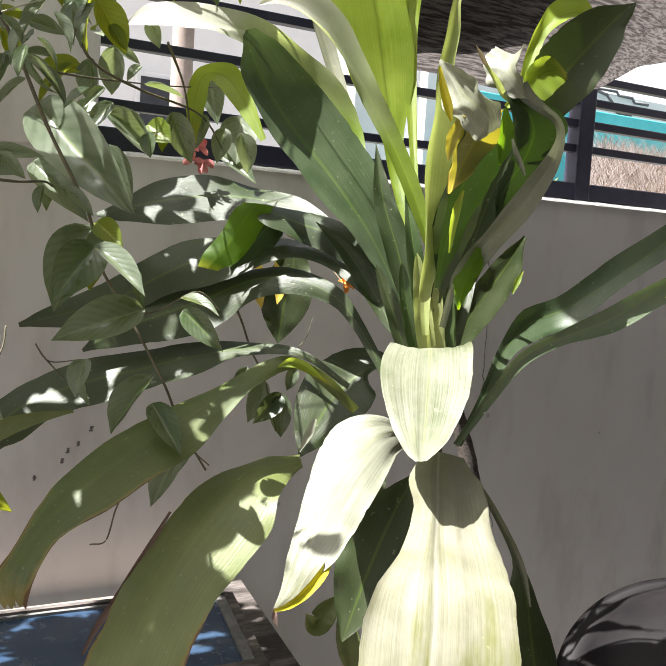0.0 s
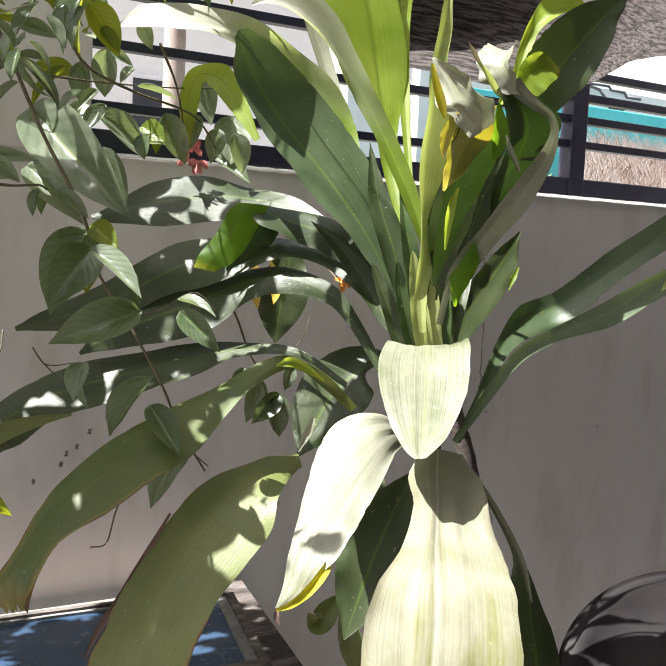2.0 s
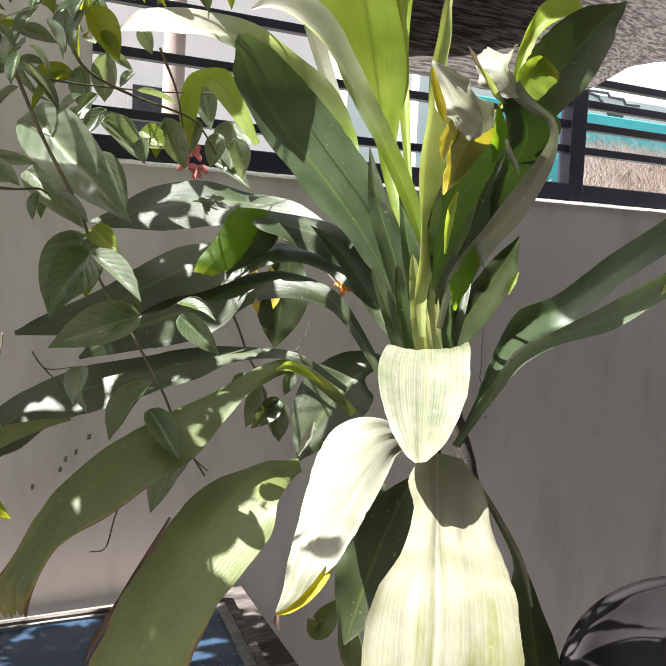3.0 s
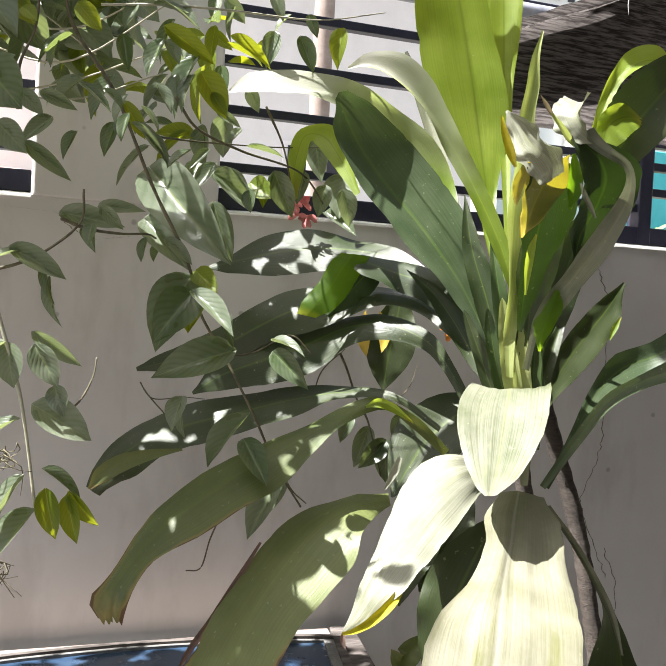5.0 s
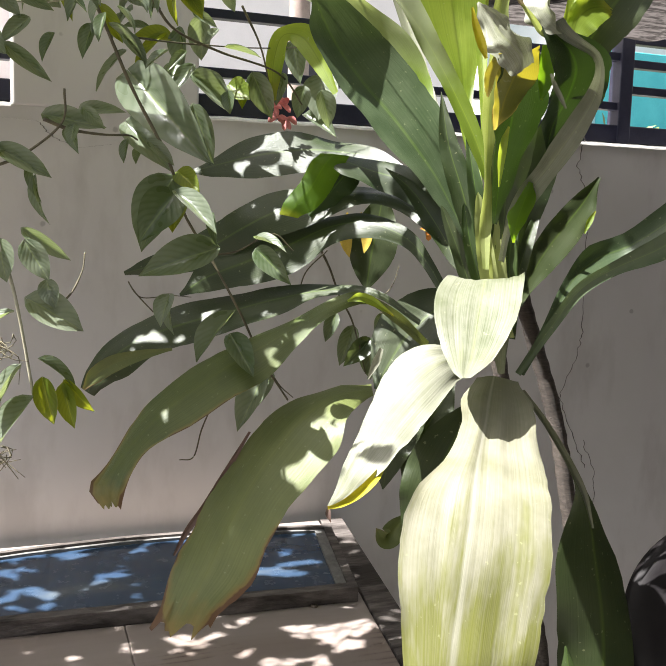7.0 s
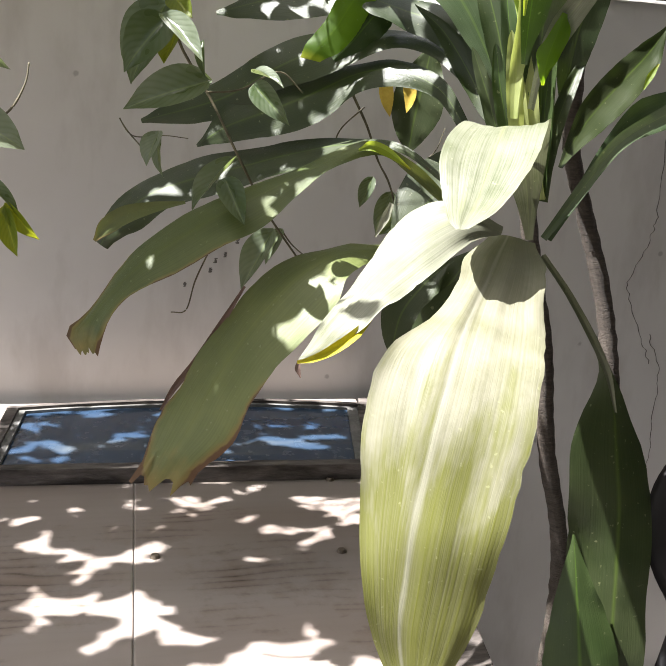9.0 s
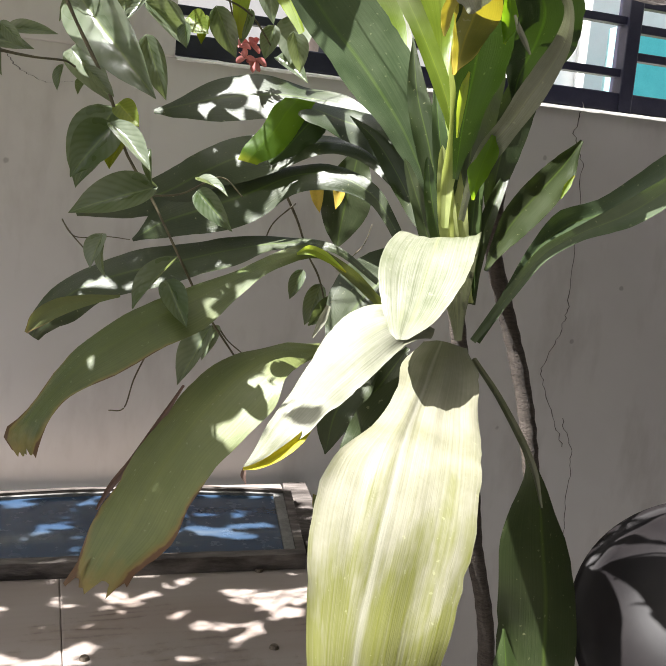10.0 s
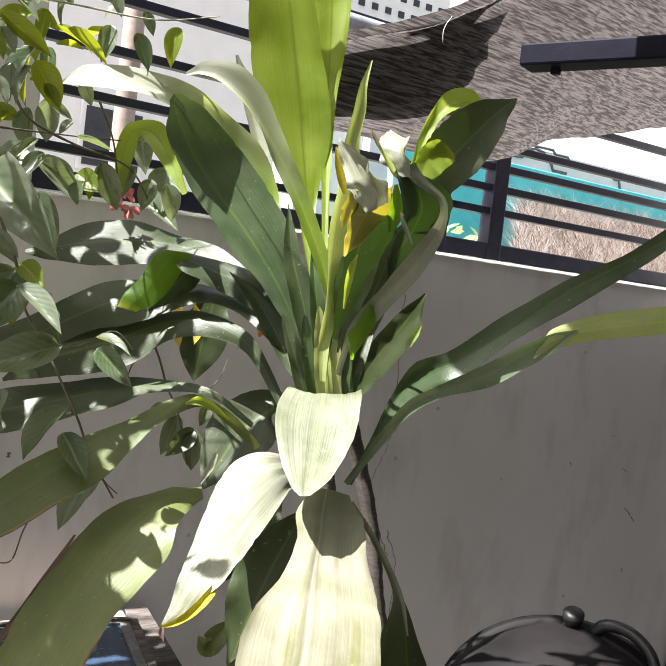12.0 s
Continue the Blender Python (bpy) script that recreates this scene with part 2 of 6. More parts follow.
# fence navy made near-black: the beam's shade is put into its colour
simple("beam_shade_paint", (0.004, 0.004, 0.010), (0.009, 0.009, 0.018), 18, 0.6, 0.0, 0.15, 200)
MATS["beam_shade_paint"].node_tree.nodes["Principled BSDF"].inputs["Specular IOR Level"].default_value = 0.1
simple("frame_pale", (0.10, 0.097, 0.092), (0.20, 0.195, 0.185), 40, 0.75, 0, 0.5, 160)
simple("black_enamel", (0.007, 0.006, 0.0065), (0.014, 0.012, 0.012), 8, 0.45, 0.0, 0.01, 60)
MATS["black_enamel"].node_tree.nodes["Principled BSDF"].inputs["Specular IOR Level"].default_value = 0.12
simple("black_plastic", (0.010, 0.010, 0.011), (0.020, 0.019, 0.021), 30, 0.45, 0, 0.1, 200)
simple("grey_plastic", (0.20, 0.17, 0.18), (0.28, 0.24, 0.25), 30, 0.5, 0, 0.1, 200)
simple("screw_metal", (0.10, 0.08, 0.06), (0.20, 0.16, 0.12), 200, 0.5, 0.6, 0.2, 600)
simple("pink_flower", (0.42, 0.12, 0.12), (0.62, 0.26, 0.24), 60, 0.6, 0, 0.2, 300)
simple("orange_petal", (0.75, 0.22, 0.03), (0.85, 0.36, 0.06), 60, 0.6, 0, 0.2, 300)
simple("yellow_patch", (0.62, 0.44, 0.06), (0.75, 0.55, 0.10), 60, 0.6, 0, 0.2, 300)
leaf_mat("dry_rim", (0.07, 0.045, 0.035), (0.20, 0.13, 0.11), (0.3, 0.2, 0.1), 0.2, 0.6, vein=1.2)
leaf_mat("dry_straw", (0.20, 0.15, 0.07), (0.42, 0.34, 0.20), (0.4, 0.3, 0.15), 0.2, 0.6, vein=1.2)
simple("yellow_tip", (0.48, 0.42, 0.01), (0.62, 0.55, 0.02), 60, 0.5, 0, 0.2, 300)
simple("tile_roof", (0.62, 0.40, 0.36), (0.74, 0.52, 0.46), 6, 0.8, 0, 0.4, 60)


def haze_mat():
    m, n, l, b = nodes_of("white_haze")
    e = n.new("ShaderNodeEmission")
    # emission stands in for the glare of the low sky
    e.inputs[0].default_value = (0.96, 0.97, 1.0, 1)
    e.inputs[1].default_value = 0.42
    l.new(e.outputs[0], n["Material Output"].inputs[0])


haze_mat()


def board_mat():
    m, n, l, b = nodes_of("plywood")
    co = n.new("ShaderNodeTexCoord").outputs["Object"]
    warp = noise_tex(n, l, co, 2.2, 3, 0.5, (0.5, 2.2, 1))
    wave = n.new("ShaderNodeTexWave")
    wave.wave_type = "BANDS"
    wave.bands_direction = "Y"
    wave.inputs["Scale"].default_value = 8.0
    wave.inputs["Distortion"].default_value = 15.0
    wave.inputs["Detail"].default_value = 3
    wave.inputs["Detail Scale"].default_value = 0.8
    mp = n.new("ShaderNodeMapping")
    mp.inputs["Scale"].default_value = (0.45, 2.0, 1)
    l.new(co, mp.inputs[0])
    l.new(mp.outputs[0], wave.inputs["Vector"])
    dirt = noise_tex(n, l, co, 3.4, 8, 0.7)
    r = ramp(n, [(0.0, (0.095, 0.066, 0.050)), (0.16, (0.19, 0.142, 0.112)), (1.0, (0.24, 0.188, 0.155))])
    l.new(wave.outputs[0], r.inputs[0])
    dr = ramp(n, [(0.35, (0.255, 0.205, 0.178)), (0.62, (0.31, 0.268, 0.243))])
    l.new(warp.outputs[0], dr.inputs[0])
    wear = ramp(n, [(0.33, (0, 0, 0)), (0.46, (1, 1, 1))])
    l.new(dirt.outputs[0], wear.inputs[0])
    col = mixc(n, l, math_n(n, l, "MULTIPLY", wear.outputs[0], 0.95), r.outputs[0], dr.outputs[0])
    l.new(col, b.inputs["Base Color"])
    b.inputs["Roughness"].default_value = 0.7
    bump(n, l, b, dirt.outputs[0], 0.12, 0.002)


board_mat()


def net_mat():
    m, n, l, b = nodes_of("shade_cloth")
    co = n.new("ShaderNodeTexCoord").outputs["Object"]
    a = noise_tex(n, l, co, 1.0, 3.5, 0.65, (16, 85, 280))
    a2 = noise_tex(n, l, co, 1.0, 3, 0.6, (30, 120, 380))
    big = noise_tex(n, l, co, 2.0, 3, 0.5)
    s = math_n(n, l, "ADD", math_n(n, l, "MULTIPLY", a.outputs[0], 0.85), math_n(n, l, "MULTIPLY", a2.outputs[0], 0.15))
    r = ramp(n, [(0.43, (0.008, 0.008, 0.008)), (0.58, (0.16, 0.145, 0.14))])
    l.new(s, r.inputs[0])
    l.new(r.outputs[0], b.inputs["Base Color"])
    b.inputs["Roughness"].default_value = 0.8
    bump(n, l, b, s, 0.8, 0.006)
    tr = n.new("ShaderNodeBsdfTranslucent")
    l.new(mixc(n, l, 0.35, r.outputs[0], (0.14, 0.12, 0.11)), tr.inputs[0])
    mx = n.new("ShaderNodeMixShader")
    mx.inputs[0].default_value = 0.42
    l.new(b.outputs[0], mx.inputs[1])
    l.new(tr.outputs[0], mx.inputs[2])
    l.new(mx.outputs[0], n["Material Output"].inputs[0])


net_mat()


def glass_mat():
    m, n, l, b = nodes_of("blue_glass")
    co = n.new("ShaderNodeTexCoord").outputs["Object"]
    t = noise_tex(n, l, co, 5, 5, 0.6, (0.5, 2, 1))
    r = ramp(n, [(0.3, (0.018, 0.040, 0.085)), (0.55, (0.035, 0.062, 0.105)), (0.75, (0.12, 0.135, 0.14))])
    l.new(t.outputs[0], r.inputs[0])
    l.new(r.outputs[0], b.inputs["Base Color"])
    d = noise_tex(n, l, co, 40, 4, 0.6)
    rr = ramp(n, [(0.35, (0.08,) * 3), (0.7, (0.35,) * 3)])
    l.new(d.outputs[0], rr.inputs[0])
    l.new(rr.outputs[0], b.inputs["Roughness"])
    b.inputs["Specular IOR Level"].default_value = 0.35


glass_mat()

# ---- geometry helpers ----


def thing(name, label, category, at=(0, 0, 0), group="", kind=""):
    ob = new(name)
    ob.location = at
    return tagged(ob, label, category, group, kind)


def mesh_of(name, bm, material, smooth=True):
    me = bpy.data.meshes.new(name)
    bm.to_mesh(me)
    bm.free()
    me.materials.append(MATS[material])
    if smooth:
        for p in me.polygons:
            p.use_smooth = True
    return me


def part(name, bm, material, parent, label="", smooth=True):
    ob = new(name, bm if isinstance(bm, bpy.types.Mesh) else mesh_of(name, bm, material, smooth))
    ob.parent = parent
    if parent.parent is None and parent.type == "EMPTY":
        ob.matrix_parent_inverse = Matrix.Translation(-Vector(parent.location))
    return tagged(ob, label)


def box_bm(lo, hi, bevel=0.0):
    bm = bmesh.new()
    bmesh.ops.create_cube(bm, size=1.0)
    s = [hi[k] - lo[k] for k in range(3)]
    c = [(hi[k] + lo[k]) / 2 for k in range(3)]
    bmesh.ops.scale(bm, vec=s, verts=bm.verts)
    bmesh.ops.translate(bm, vec=c, verts=bm.verts)
    if bevel:
        bmesh.ops.bevel(bm, geom=bm.edges[:], offset=bevel, segments=2, profile=0.5, affect="EDGES")
    return bm


def structure(name, bm, material, label, category, smooth=False):
    return tagged(new(name, mesh_of(name, bm, material, smooth)), label, category, kind="structure")


def spline(pts, count):
    """Even steps along a smooth curve through the points."""
    p = [Vector(v) for v in pts]
    p = [p[0] * 2 - p[1]] + p + [p[-1] * 2 - p[-2]]
    raw = []
    for k in range(1, len(p) - 2):
        a, b, c, d = p[k - 1 : k + 3]
        for j in range(16):
            t = j / 16
            raw.append(0.5 * (2 * b + (c - a) * t + (2 * a - 5 * b + 4 * c - d) * t * t + (3 * b - a - 3 * c + d) * t**3))
    raw.append(p[-2])
    run = [0.0]
    for a, b in zip(raw, raw[1:]):
        run.append(run[-1] + (b - a).length)
    out, k = [], 0
    for j in range(count + 1):
        want = run[-1] * j / count
        while k < len(run) - 2 and run[k + 1] < want:
            k += 1
        out.append(raw[k].lerp(raw[k + 1], (want - run[k]) / max(run[k + 1] - run[k], 1e-9)))
    return out


def tube_bm(pts, radius, count=24, sides=8, end=None, rough=0.0, rings=0.0, bm=None):
    """A tapering round stem along a curve; rings swell it at leaf scars."""
    bm = bm or bmesh.new()
    line = spline(pts, count)
    ref = Vector((0.3, 0.2, 0.93))
    loops = []
    for k, p in enumerate(line):
        t = (line[min(k + 1, count)] - line[max(k - 1, 0)]).normalized()
        u = t.cross(ref if abs(t.dot(ref)) < 0.95 else Vector((1, 0, 0))).normalized()
        v = t.cross(u)
        r = radius + ((end if end is not None else radius) - radius) * k / count
        r *= 1 + rings * (0.5 if k % 2 else -0.5) + rough * (noise.noise(p * 40))
        loops.append([bm.verts.new(p + (u * math.cos(a) + v * math.sin(a)) * r) for a in [2 * math.pi * s / sides for s in range(sides)]])
    for a, b in zip(loops, loops[1:]):
        for s in range(sides):
            bm.faces.new((a[s], a[(s + 1) % sides], b[(s + 1) % sides], b[s]))
    bm.faces.new(loops[0][::-1])
    bm.faces.new(loops[-1])
    return bm


def blade_bm(pts, width, peak, face0, face1, fold, seed, ripple=0.010, petiole=0.13, blunt=0.92, count=34, across=10, across_way=None, shape=None):
    """A strap leaf: a ribbon along a curve, folded along its midrib, with a wavy rim. face: where its upper side looks at base and tip."""
    bm = bmesh.new()
    uvl = bm.loops.layers.uv.new("UVMap")
    line = spline(pts, count)
    power = math.log(0.5) / math.log(peak)
    f0, f1 = Vector(face0).normalized(), Vector(face1).normalized()
    grid, uvs = [], []
    side = None
    for k, p in enumerate(line):
        s = k / count
        t = (line[min(k + 1, count)] - line[max(k - 1, 0)]).normalized()
        f = f0.lerp(f1, s)
        want = t.cross(f) if across_way is None else Vector(across_way)
        if side is not None and want.dot(side) < 0:
            want = -want
        want = want.normalized() if want.length > 0.05 else (side if side is not None else t.orthogonal().normalized())
        side = want if side is None or across_way else side.lerp(want, 0.55).normalized()
        side = (side - t * side.dot(t)).normalized()
        n = side.cross(t).normalized()
        w = width * max(petiole * (1 - s) ** 0.5, math.sin(math.pi * min(max(s, 0.0), 0.999) ** power) ** blunt)
        if shape:
            for (sa, wa), (sb, wb) in zip(shape, shape[1:]):
                if sa <= s <= sb:
                    u = (s - sa) / (sb - sa)
                    w = width * (wa + (wb - wa) * u)
        elif k == count:
            w = width * 0.03
        row, urow = [], []
        for j in range(across + 1):
            a = 2 * j / across - 1
            lift = fold * w * 0.5 * (abs(a) ** 1.3) * (1.0 if s < 0.85 else 0.7)
            wave = ripple * abs(a) ** 2.5 * noise.noise(Vector((s * 7 + seed, a * 1.2, seed * 0.37))) * min(1, w / 0.05)
            nick = 1 - 0.05 * max(0.0, noise.noise(Vector((s * 30, seed, a)))) * abs(a) ** 8
            q = p + side * (a * w * 0.5 * nick) + n * (lift + wave + 0.0025 * noise.noise(p * 12 + Vector((0, 0, seed))))
            row.append(bm.verts.new(q))
            urow.append(((a + 1) / 2, s))
        grid.append(row)
        uvs.append(urow)
    for k in range(count):
        for j in range(across):
            fc = bm.faces.new((grid[k][j], grid[k][j + 1], grid[k + 1][j + 1], grid[k + 1][j]))
            for lp, uvv in zip(fc.loops, (uvs[k][j], uvs[k][j + 1], uvs[k + 1][j + 1], uvs[k + 1][j])):
                lp[uvl].uv = uvv
    return bm


def strap_bm(rows, lift, seed, ripple=0.006, pleat=0.0, torn=0.0, count=44, across=14):
    """A strap leaf from its stations, base to tip: (midrib, spread from rim to rim, where the midrib lies in it).
    lift: how far the halves fold up from the midrib; pleat: lengthwise creases; torn: a ragged end."""
    bm = bmesh.new()
    uvl = bm.loops.layers.uv.new("UVMap")
    line = spline([r[0] for r in rows], count)
    run = [0.0]
    for (a, _, _), (b, _, _) in zip(rows, rows[1:]):
        run.append(run[-1] + (Vector(b) - Vector(a)).length)
    grid, uvs = [], []
    for k, p in enumerate(line):
        s = k / count
        at = s * run[-1]
        i = 0
        while i < len(rows) - 2 and run[i + 1] < at:
            i += 1
        u = min(1.0, max(0.0, (at - run[i]) / max(run[i + 1] - run[i], 1e-6)))
        tabs = [rows[max(0, min(len(rows) - 1, i + d))] for d in (-1, 0, 1, 2)]
        w4 = (0.5 * (-u + 2 * u * u - u**3), 0.5 * (2 - 5 * u * u + 3 * u**3), 0.5 * (u + 4 * u * u - 3 * u**3), 0.5 * (u**3 - u * u))
        spread = sum((Vector(r[1]) * w for r, w in zip(tabs, w4)), Vector())
        f = sum(r[2] * w for r, w in zip(tabs, w4))
        t = (line[min(k + 1, count)] - line[max(k - 1, 0)]).normalized()
        n = spread.cross(t).normalized()
        w = spread.length
        row, urow = [], []
        for j in range(across + 1):
            a = j / across
            x = 0.5 * a / f if a < f else 0.5 + 0.5 * (a - f) / (1 - f)
            rim = abs(2 * x - 1)
            up = lift * w * (rim**1.4 - 0.25) + ripple * rim**2.5 * noise.noise(Vector((s * 7 + seed, x * 2.4, seed * 0.37))) * min(1, w / 0.05)
            up += pleat * (noise.noise(Vector((x * 9 + seed, s * 1.6, 2.1))) + 0.5 * noise.noise(Vector((x * 22, s * 2.5, seed)))) * min(1, w / 0.05) * min(1, 8 * s)
            up += 0.002 * noise.noise(p * 12 + Vector((0, 0, seed)))
            nick = 1 - 0.06 * max(0.0, noise.noise(Vector((s * 30, seed, x * 2)))) * rim**8
            q = p + spread * ((a - f) * nick) + n * up
            if torn:
                q += t * (torn * max(0.0, s - 0.75) * 4 * (noise.noise(Vector((x * 11, seed, 0.3))) + 0.7 * noise.noise(Vector((x * 29, seed, 1.3)))))
            row.append(bm.verts.new(q))
            urow.append((x, s))
        grid.append(row)
        uvs.append(urow)
    for k in range(count):
        for j in range(across):
            fc = bm.faces.new((grid[k][j], grid[k][j + 1], grid[k + 1][j + 1], grid[k + 1][j]))
            for lp, uvv in zip(fc.loops, (uvs[k][j], uvs[k][j + 1], uvs[k + 1][j + 1], uvs[k + 1][j])):
                lp[uvl].uv = uvv
    return bm


BLADES = [0]


def strap(plant, label, rows, mat, lift=0.1, **more):
    BLADES[0] += 1
    return part("leaf", strap_bm(rows, lift, BLADES[0] * 3.7, **more), mat, plant, label)


def blade(plant, label, pts, width, peak, face0, face1, fold, mat, **more):
    BLADES[0] += 1
    bm = blade_bm(pts, width, peak, face0, face1, fold, BLADES[0] * 3.7, **more)
    return part("leaf", bm, mat, plant, label)


# ---- ground and walls ----
WALL = 1.69
WTOP = 1.600
gb = bmesh.new()
bmesh.ops.create_grid(gb, x_segments=8, y_segments=8, size=400)
structure("ground", gb, "concrete_floor", "pale concrete yard floor", "ground")
structure("wall_north", box_bm((-3.5, WALL, 0), (2.755, WALL + 0.14, WTOP)), "wall_plaster", "cracked grey-white plastered garden wall", "wall")


def fillet(x0, x1):
    bm = bmesh.new()
    n = int((x1 - x0) / 0.012)
    rows = []
    for k in range(n + 1):
        x = x0 + (x1 - x0) * k / n
        j = 0.0016 * noise.noise(Vector((x * 34, 1.3, 0))) + 0.0010 * noise.noise(Vector((x * 110, 4.1, 0)))
        prof = ((WALL - 0.005 + j, WTOP - 0.004 + j), (WALL - 0.004 + j, WTOP + 0.0005 + j * 0.6), (WALL + 0.030, WTOP + 0.0075 + j), (WALL + 0.14, WTOP + 0.006), (WALL + 0.14, WTOP - 0.004))
        rows.append([bm.verts.new((x, y, z)) for y, z in prof])
    for a, b in zip(rows, rows[1:]):
        for q in range(5):
            bm.faces.new((a[q], b[q], b[(q + 1) % 5], a[(q + 1) % 5]))
    bm.faces.new(rows[0])
    bm.faces.new(rows[-1][::-1])
    bmesh.ops.recalc_face_normals(bm, faces=bm.faces)
    return bm


structure("wall_coping", fillet(0.619, 2.755), "wall_edge", "chipped white render along the wall top", "trim")
structure("wall_coping_left", fillet(-3.5, 0.270), "wall_edge", "chipped white render along the wall top", "trim")
structure("wall_pillar", box_bm((0.272, WALL - 0.003, WTOP), (0.617, WALL + 0.143, 2.55), 0.004), "wall_plaster", "grey-white plastered pillar on the garden wall", "pillar")
structure("wall_east", box_bm((2.76, -3.0, 0), (2.9, WALL + 0.14, 2.699)), "wall_plaster", "plastered side wall of the yard", "wall")
structure("wall_west", box_bm((-3.64, -3.0, 0), (-3.5, WALL + 0.14, WTOP)), "wall_plaster", "plastered side wall of the yard", "wall")
structure("wall_south", box_bm((-3.64, -3.14, 0), (2.9, -3.0, 2.699)), "house_wall", "plain house wall closing the yard", "wall")

# unseen, both added to keep light off the right end of the wall
structure("wall_side", box_bm((2.72, -0.335, 0), (2.757, WALL - 0.008, WTOP - 0.006)), "dark_blocker", "unseen dark side panel added to darken the right", "wall")
structure("wall_house", box_bm((0.46, -0.54, 0), (2.755, -0.34, 2.355)), "dark_sheet", "unseen dark wall added to block light on the right", "wall")
# unseen roof, its edge set to cut the sun off the right leaves
structure("ceiling", box_bm((0.55, -3.0, 2.36), (2.755, 1.02, 2.42)), "dark_sheet", "unseen flat roof added to shade the right side", "ceiling")

# fence bays on the wall
BAYS = (("fence_bay", 0.619, 2.75, (), True), ("fence_bay", -3.4, 0.270, (), False))
for name, x0, x1, extra, right in BAYS:
    fence = thing(name, "dark navy painted steel fence on the wall", "fence", ((x0 + x1) / 2, WALL + 0.05, WTOP + 0.006), "fence bays on the wall")
    y0, y1 = WALL + 0.035, WALL + 0.06
    part("rail", box_bm((x0, y0 - 0.004, WTOP + 0.009), (x1, y1 + 0.004, 1.650), 0.003), "fence_paint", fence, smooth=False)
    for zc in (1.694, 1.808, 1.906, 2.01, 2.12):
        part("rail", box_bm((x0, y0, zc - 0.009), (1.624 if right and zc < 1.85 else x1, y1, zc + 0.009), 0.002), "fence_paint", fence, smooth=False)
    if right:
        for zc in (1.734, 1.795, 1.85):
            part("rail", box_bm((1.660, y0, zc - 0.0095), (x1, y1, zc + 0.0095), 0.002), "fence_paint", fence, smooth=False)
        for xa, xb in ((1.622, 1.658), (1.798, 1.846)):
            part("post", box_bm((xa, y0 - 0.008, WTOP + 0.007), (xb, y1 + 0.012, 2.16), 0.003), "fence_paint", fence, smooth=False)
    part("top_pipe", tube_bm([(x0, y0 + 0.012, 2.105), ((x0 + x1) / 2, y0 + 0.012, 2.105), (x1, y0 + 0.012, 2.105)], 0.022, 4, 12), "grey_pipe", fence, "grey round top pipe")

# cracks in the plaster, thin raised lips; also draws scratches and spots
def crack(points, w0, seed, jig=0.004):
    rnd = random.Random(seed)
    bm = bmesh.new()
    line = []
    for (xa, za), (xb, zb) in zip(points, points[1:]):
        for k in range(9):
            t = k / 9
            line.append((xa + (xb - xa) * t + rnd.uniform(-jig, jig), za + (zb - za) * t))
    line.append(points[-1])
    prev = None
    for x, z in line:
        w = w0 * rnd.uniform(0.5, 1.3)
        cur = [bm.verts.new((x - w, WALL - 0.0012, z)), bm.verts.new((x, WALL - 0.0022, z)), bm.verts.new((x + w, WALL - 0.0012, z))]
        if prev:
            bm.faces.new((prev[0], prev[1], cur[1], cur[0]))
            bm.faces.new((prev[1], prev[2], cur[2], cur[1]))
        prev = cur
    structure("crack", bm, "crack_dark", "hairline crack or small dark mark in the wall plaster", "crack")


crack([(1.512, 1.615), (1.498, 1.546), (1.529, 1.479), (1.537, 1.3), (1.538, 1.162), (1.526, 1.105), (1.486, 1.018), (1.505, 0.96), (1.551, 0.871), (1.568, 0.831)], 0.0011, 1)
crack([(1.557, 0.901), (1.597, 0.821), (1.599, 0.739), (1.603, 0.603), (1.602, 0.539)], 0.0008, 2)
# short dark scratches, not cracks
for seed, line in enumerate(([(2.176, 1.073), (2.183, 1.065)], [(2.336, 1.153), (2.36, 1.147)], [(2.407, 1.054), (2.428, 1.042)], [(2.43, 0.935), (2.455, 0.922), (2.484, 0.891)])):
    crack(line, 0.0022, 20 + seed)
# small round dark spots, not cracks
for seed, (x, z) in enumerate(((0.626, 1.087), (0.603, 1.06), (0.584, 1.048), (0.574, 1.029), (0.525, 1.0))):
    crack([(x, z - 0.005), (x + 0.001, z + 0.005)], 0.003, 30 + seed, 0.0008)
crack([(0.228, 1.577), (0.315, 1.573), (0.343, 1.545), (0.388, 1.528), (0.45, 1.538)], 0.0008, 3)

# ---- outside, beyond the fence ----
bank = bmesh.new()
rnd = random.Random(5)
N1, N2 = 40, 14


def bank_z(x, y):
    b = (y - 4.9) / 5.0
    return 1.25 + 1.75 * max(b, 0) ** 0.8 + 0.14 * noise.noise(Vector((x * 0.7, y * 1.3, 3)))


bv = []
for a in range(N1 + 1):
    row = []
    for b in range(N2 + 1):
        y = 4.9 + 5.0 * b / N2
        x = 4.95 + 0.93 * (y - 4.9) + 22 * a / N1
        row.append(bank.verts.new((x, y, bank_z(x, y))))
    bv.append(row)
for a in range(N1):
    for b in range(N2):
        bank.faces.new((bv[a][b], bv[a + 1][b], bv[a + 1][b + 1], bv[a][b + 1]))
structure("ground_bank", bank, "dry_earth", "dry earth bank beyond the wall", "ground", True)
grass = bmesh.new()
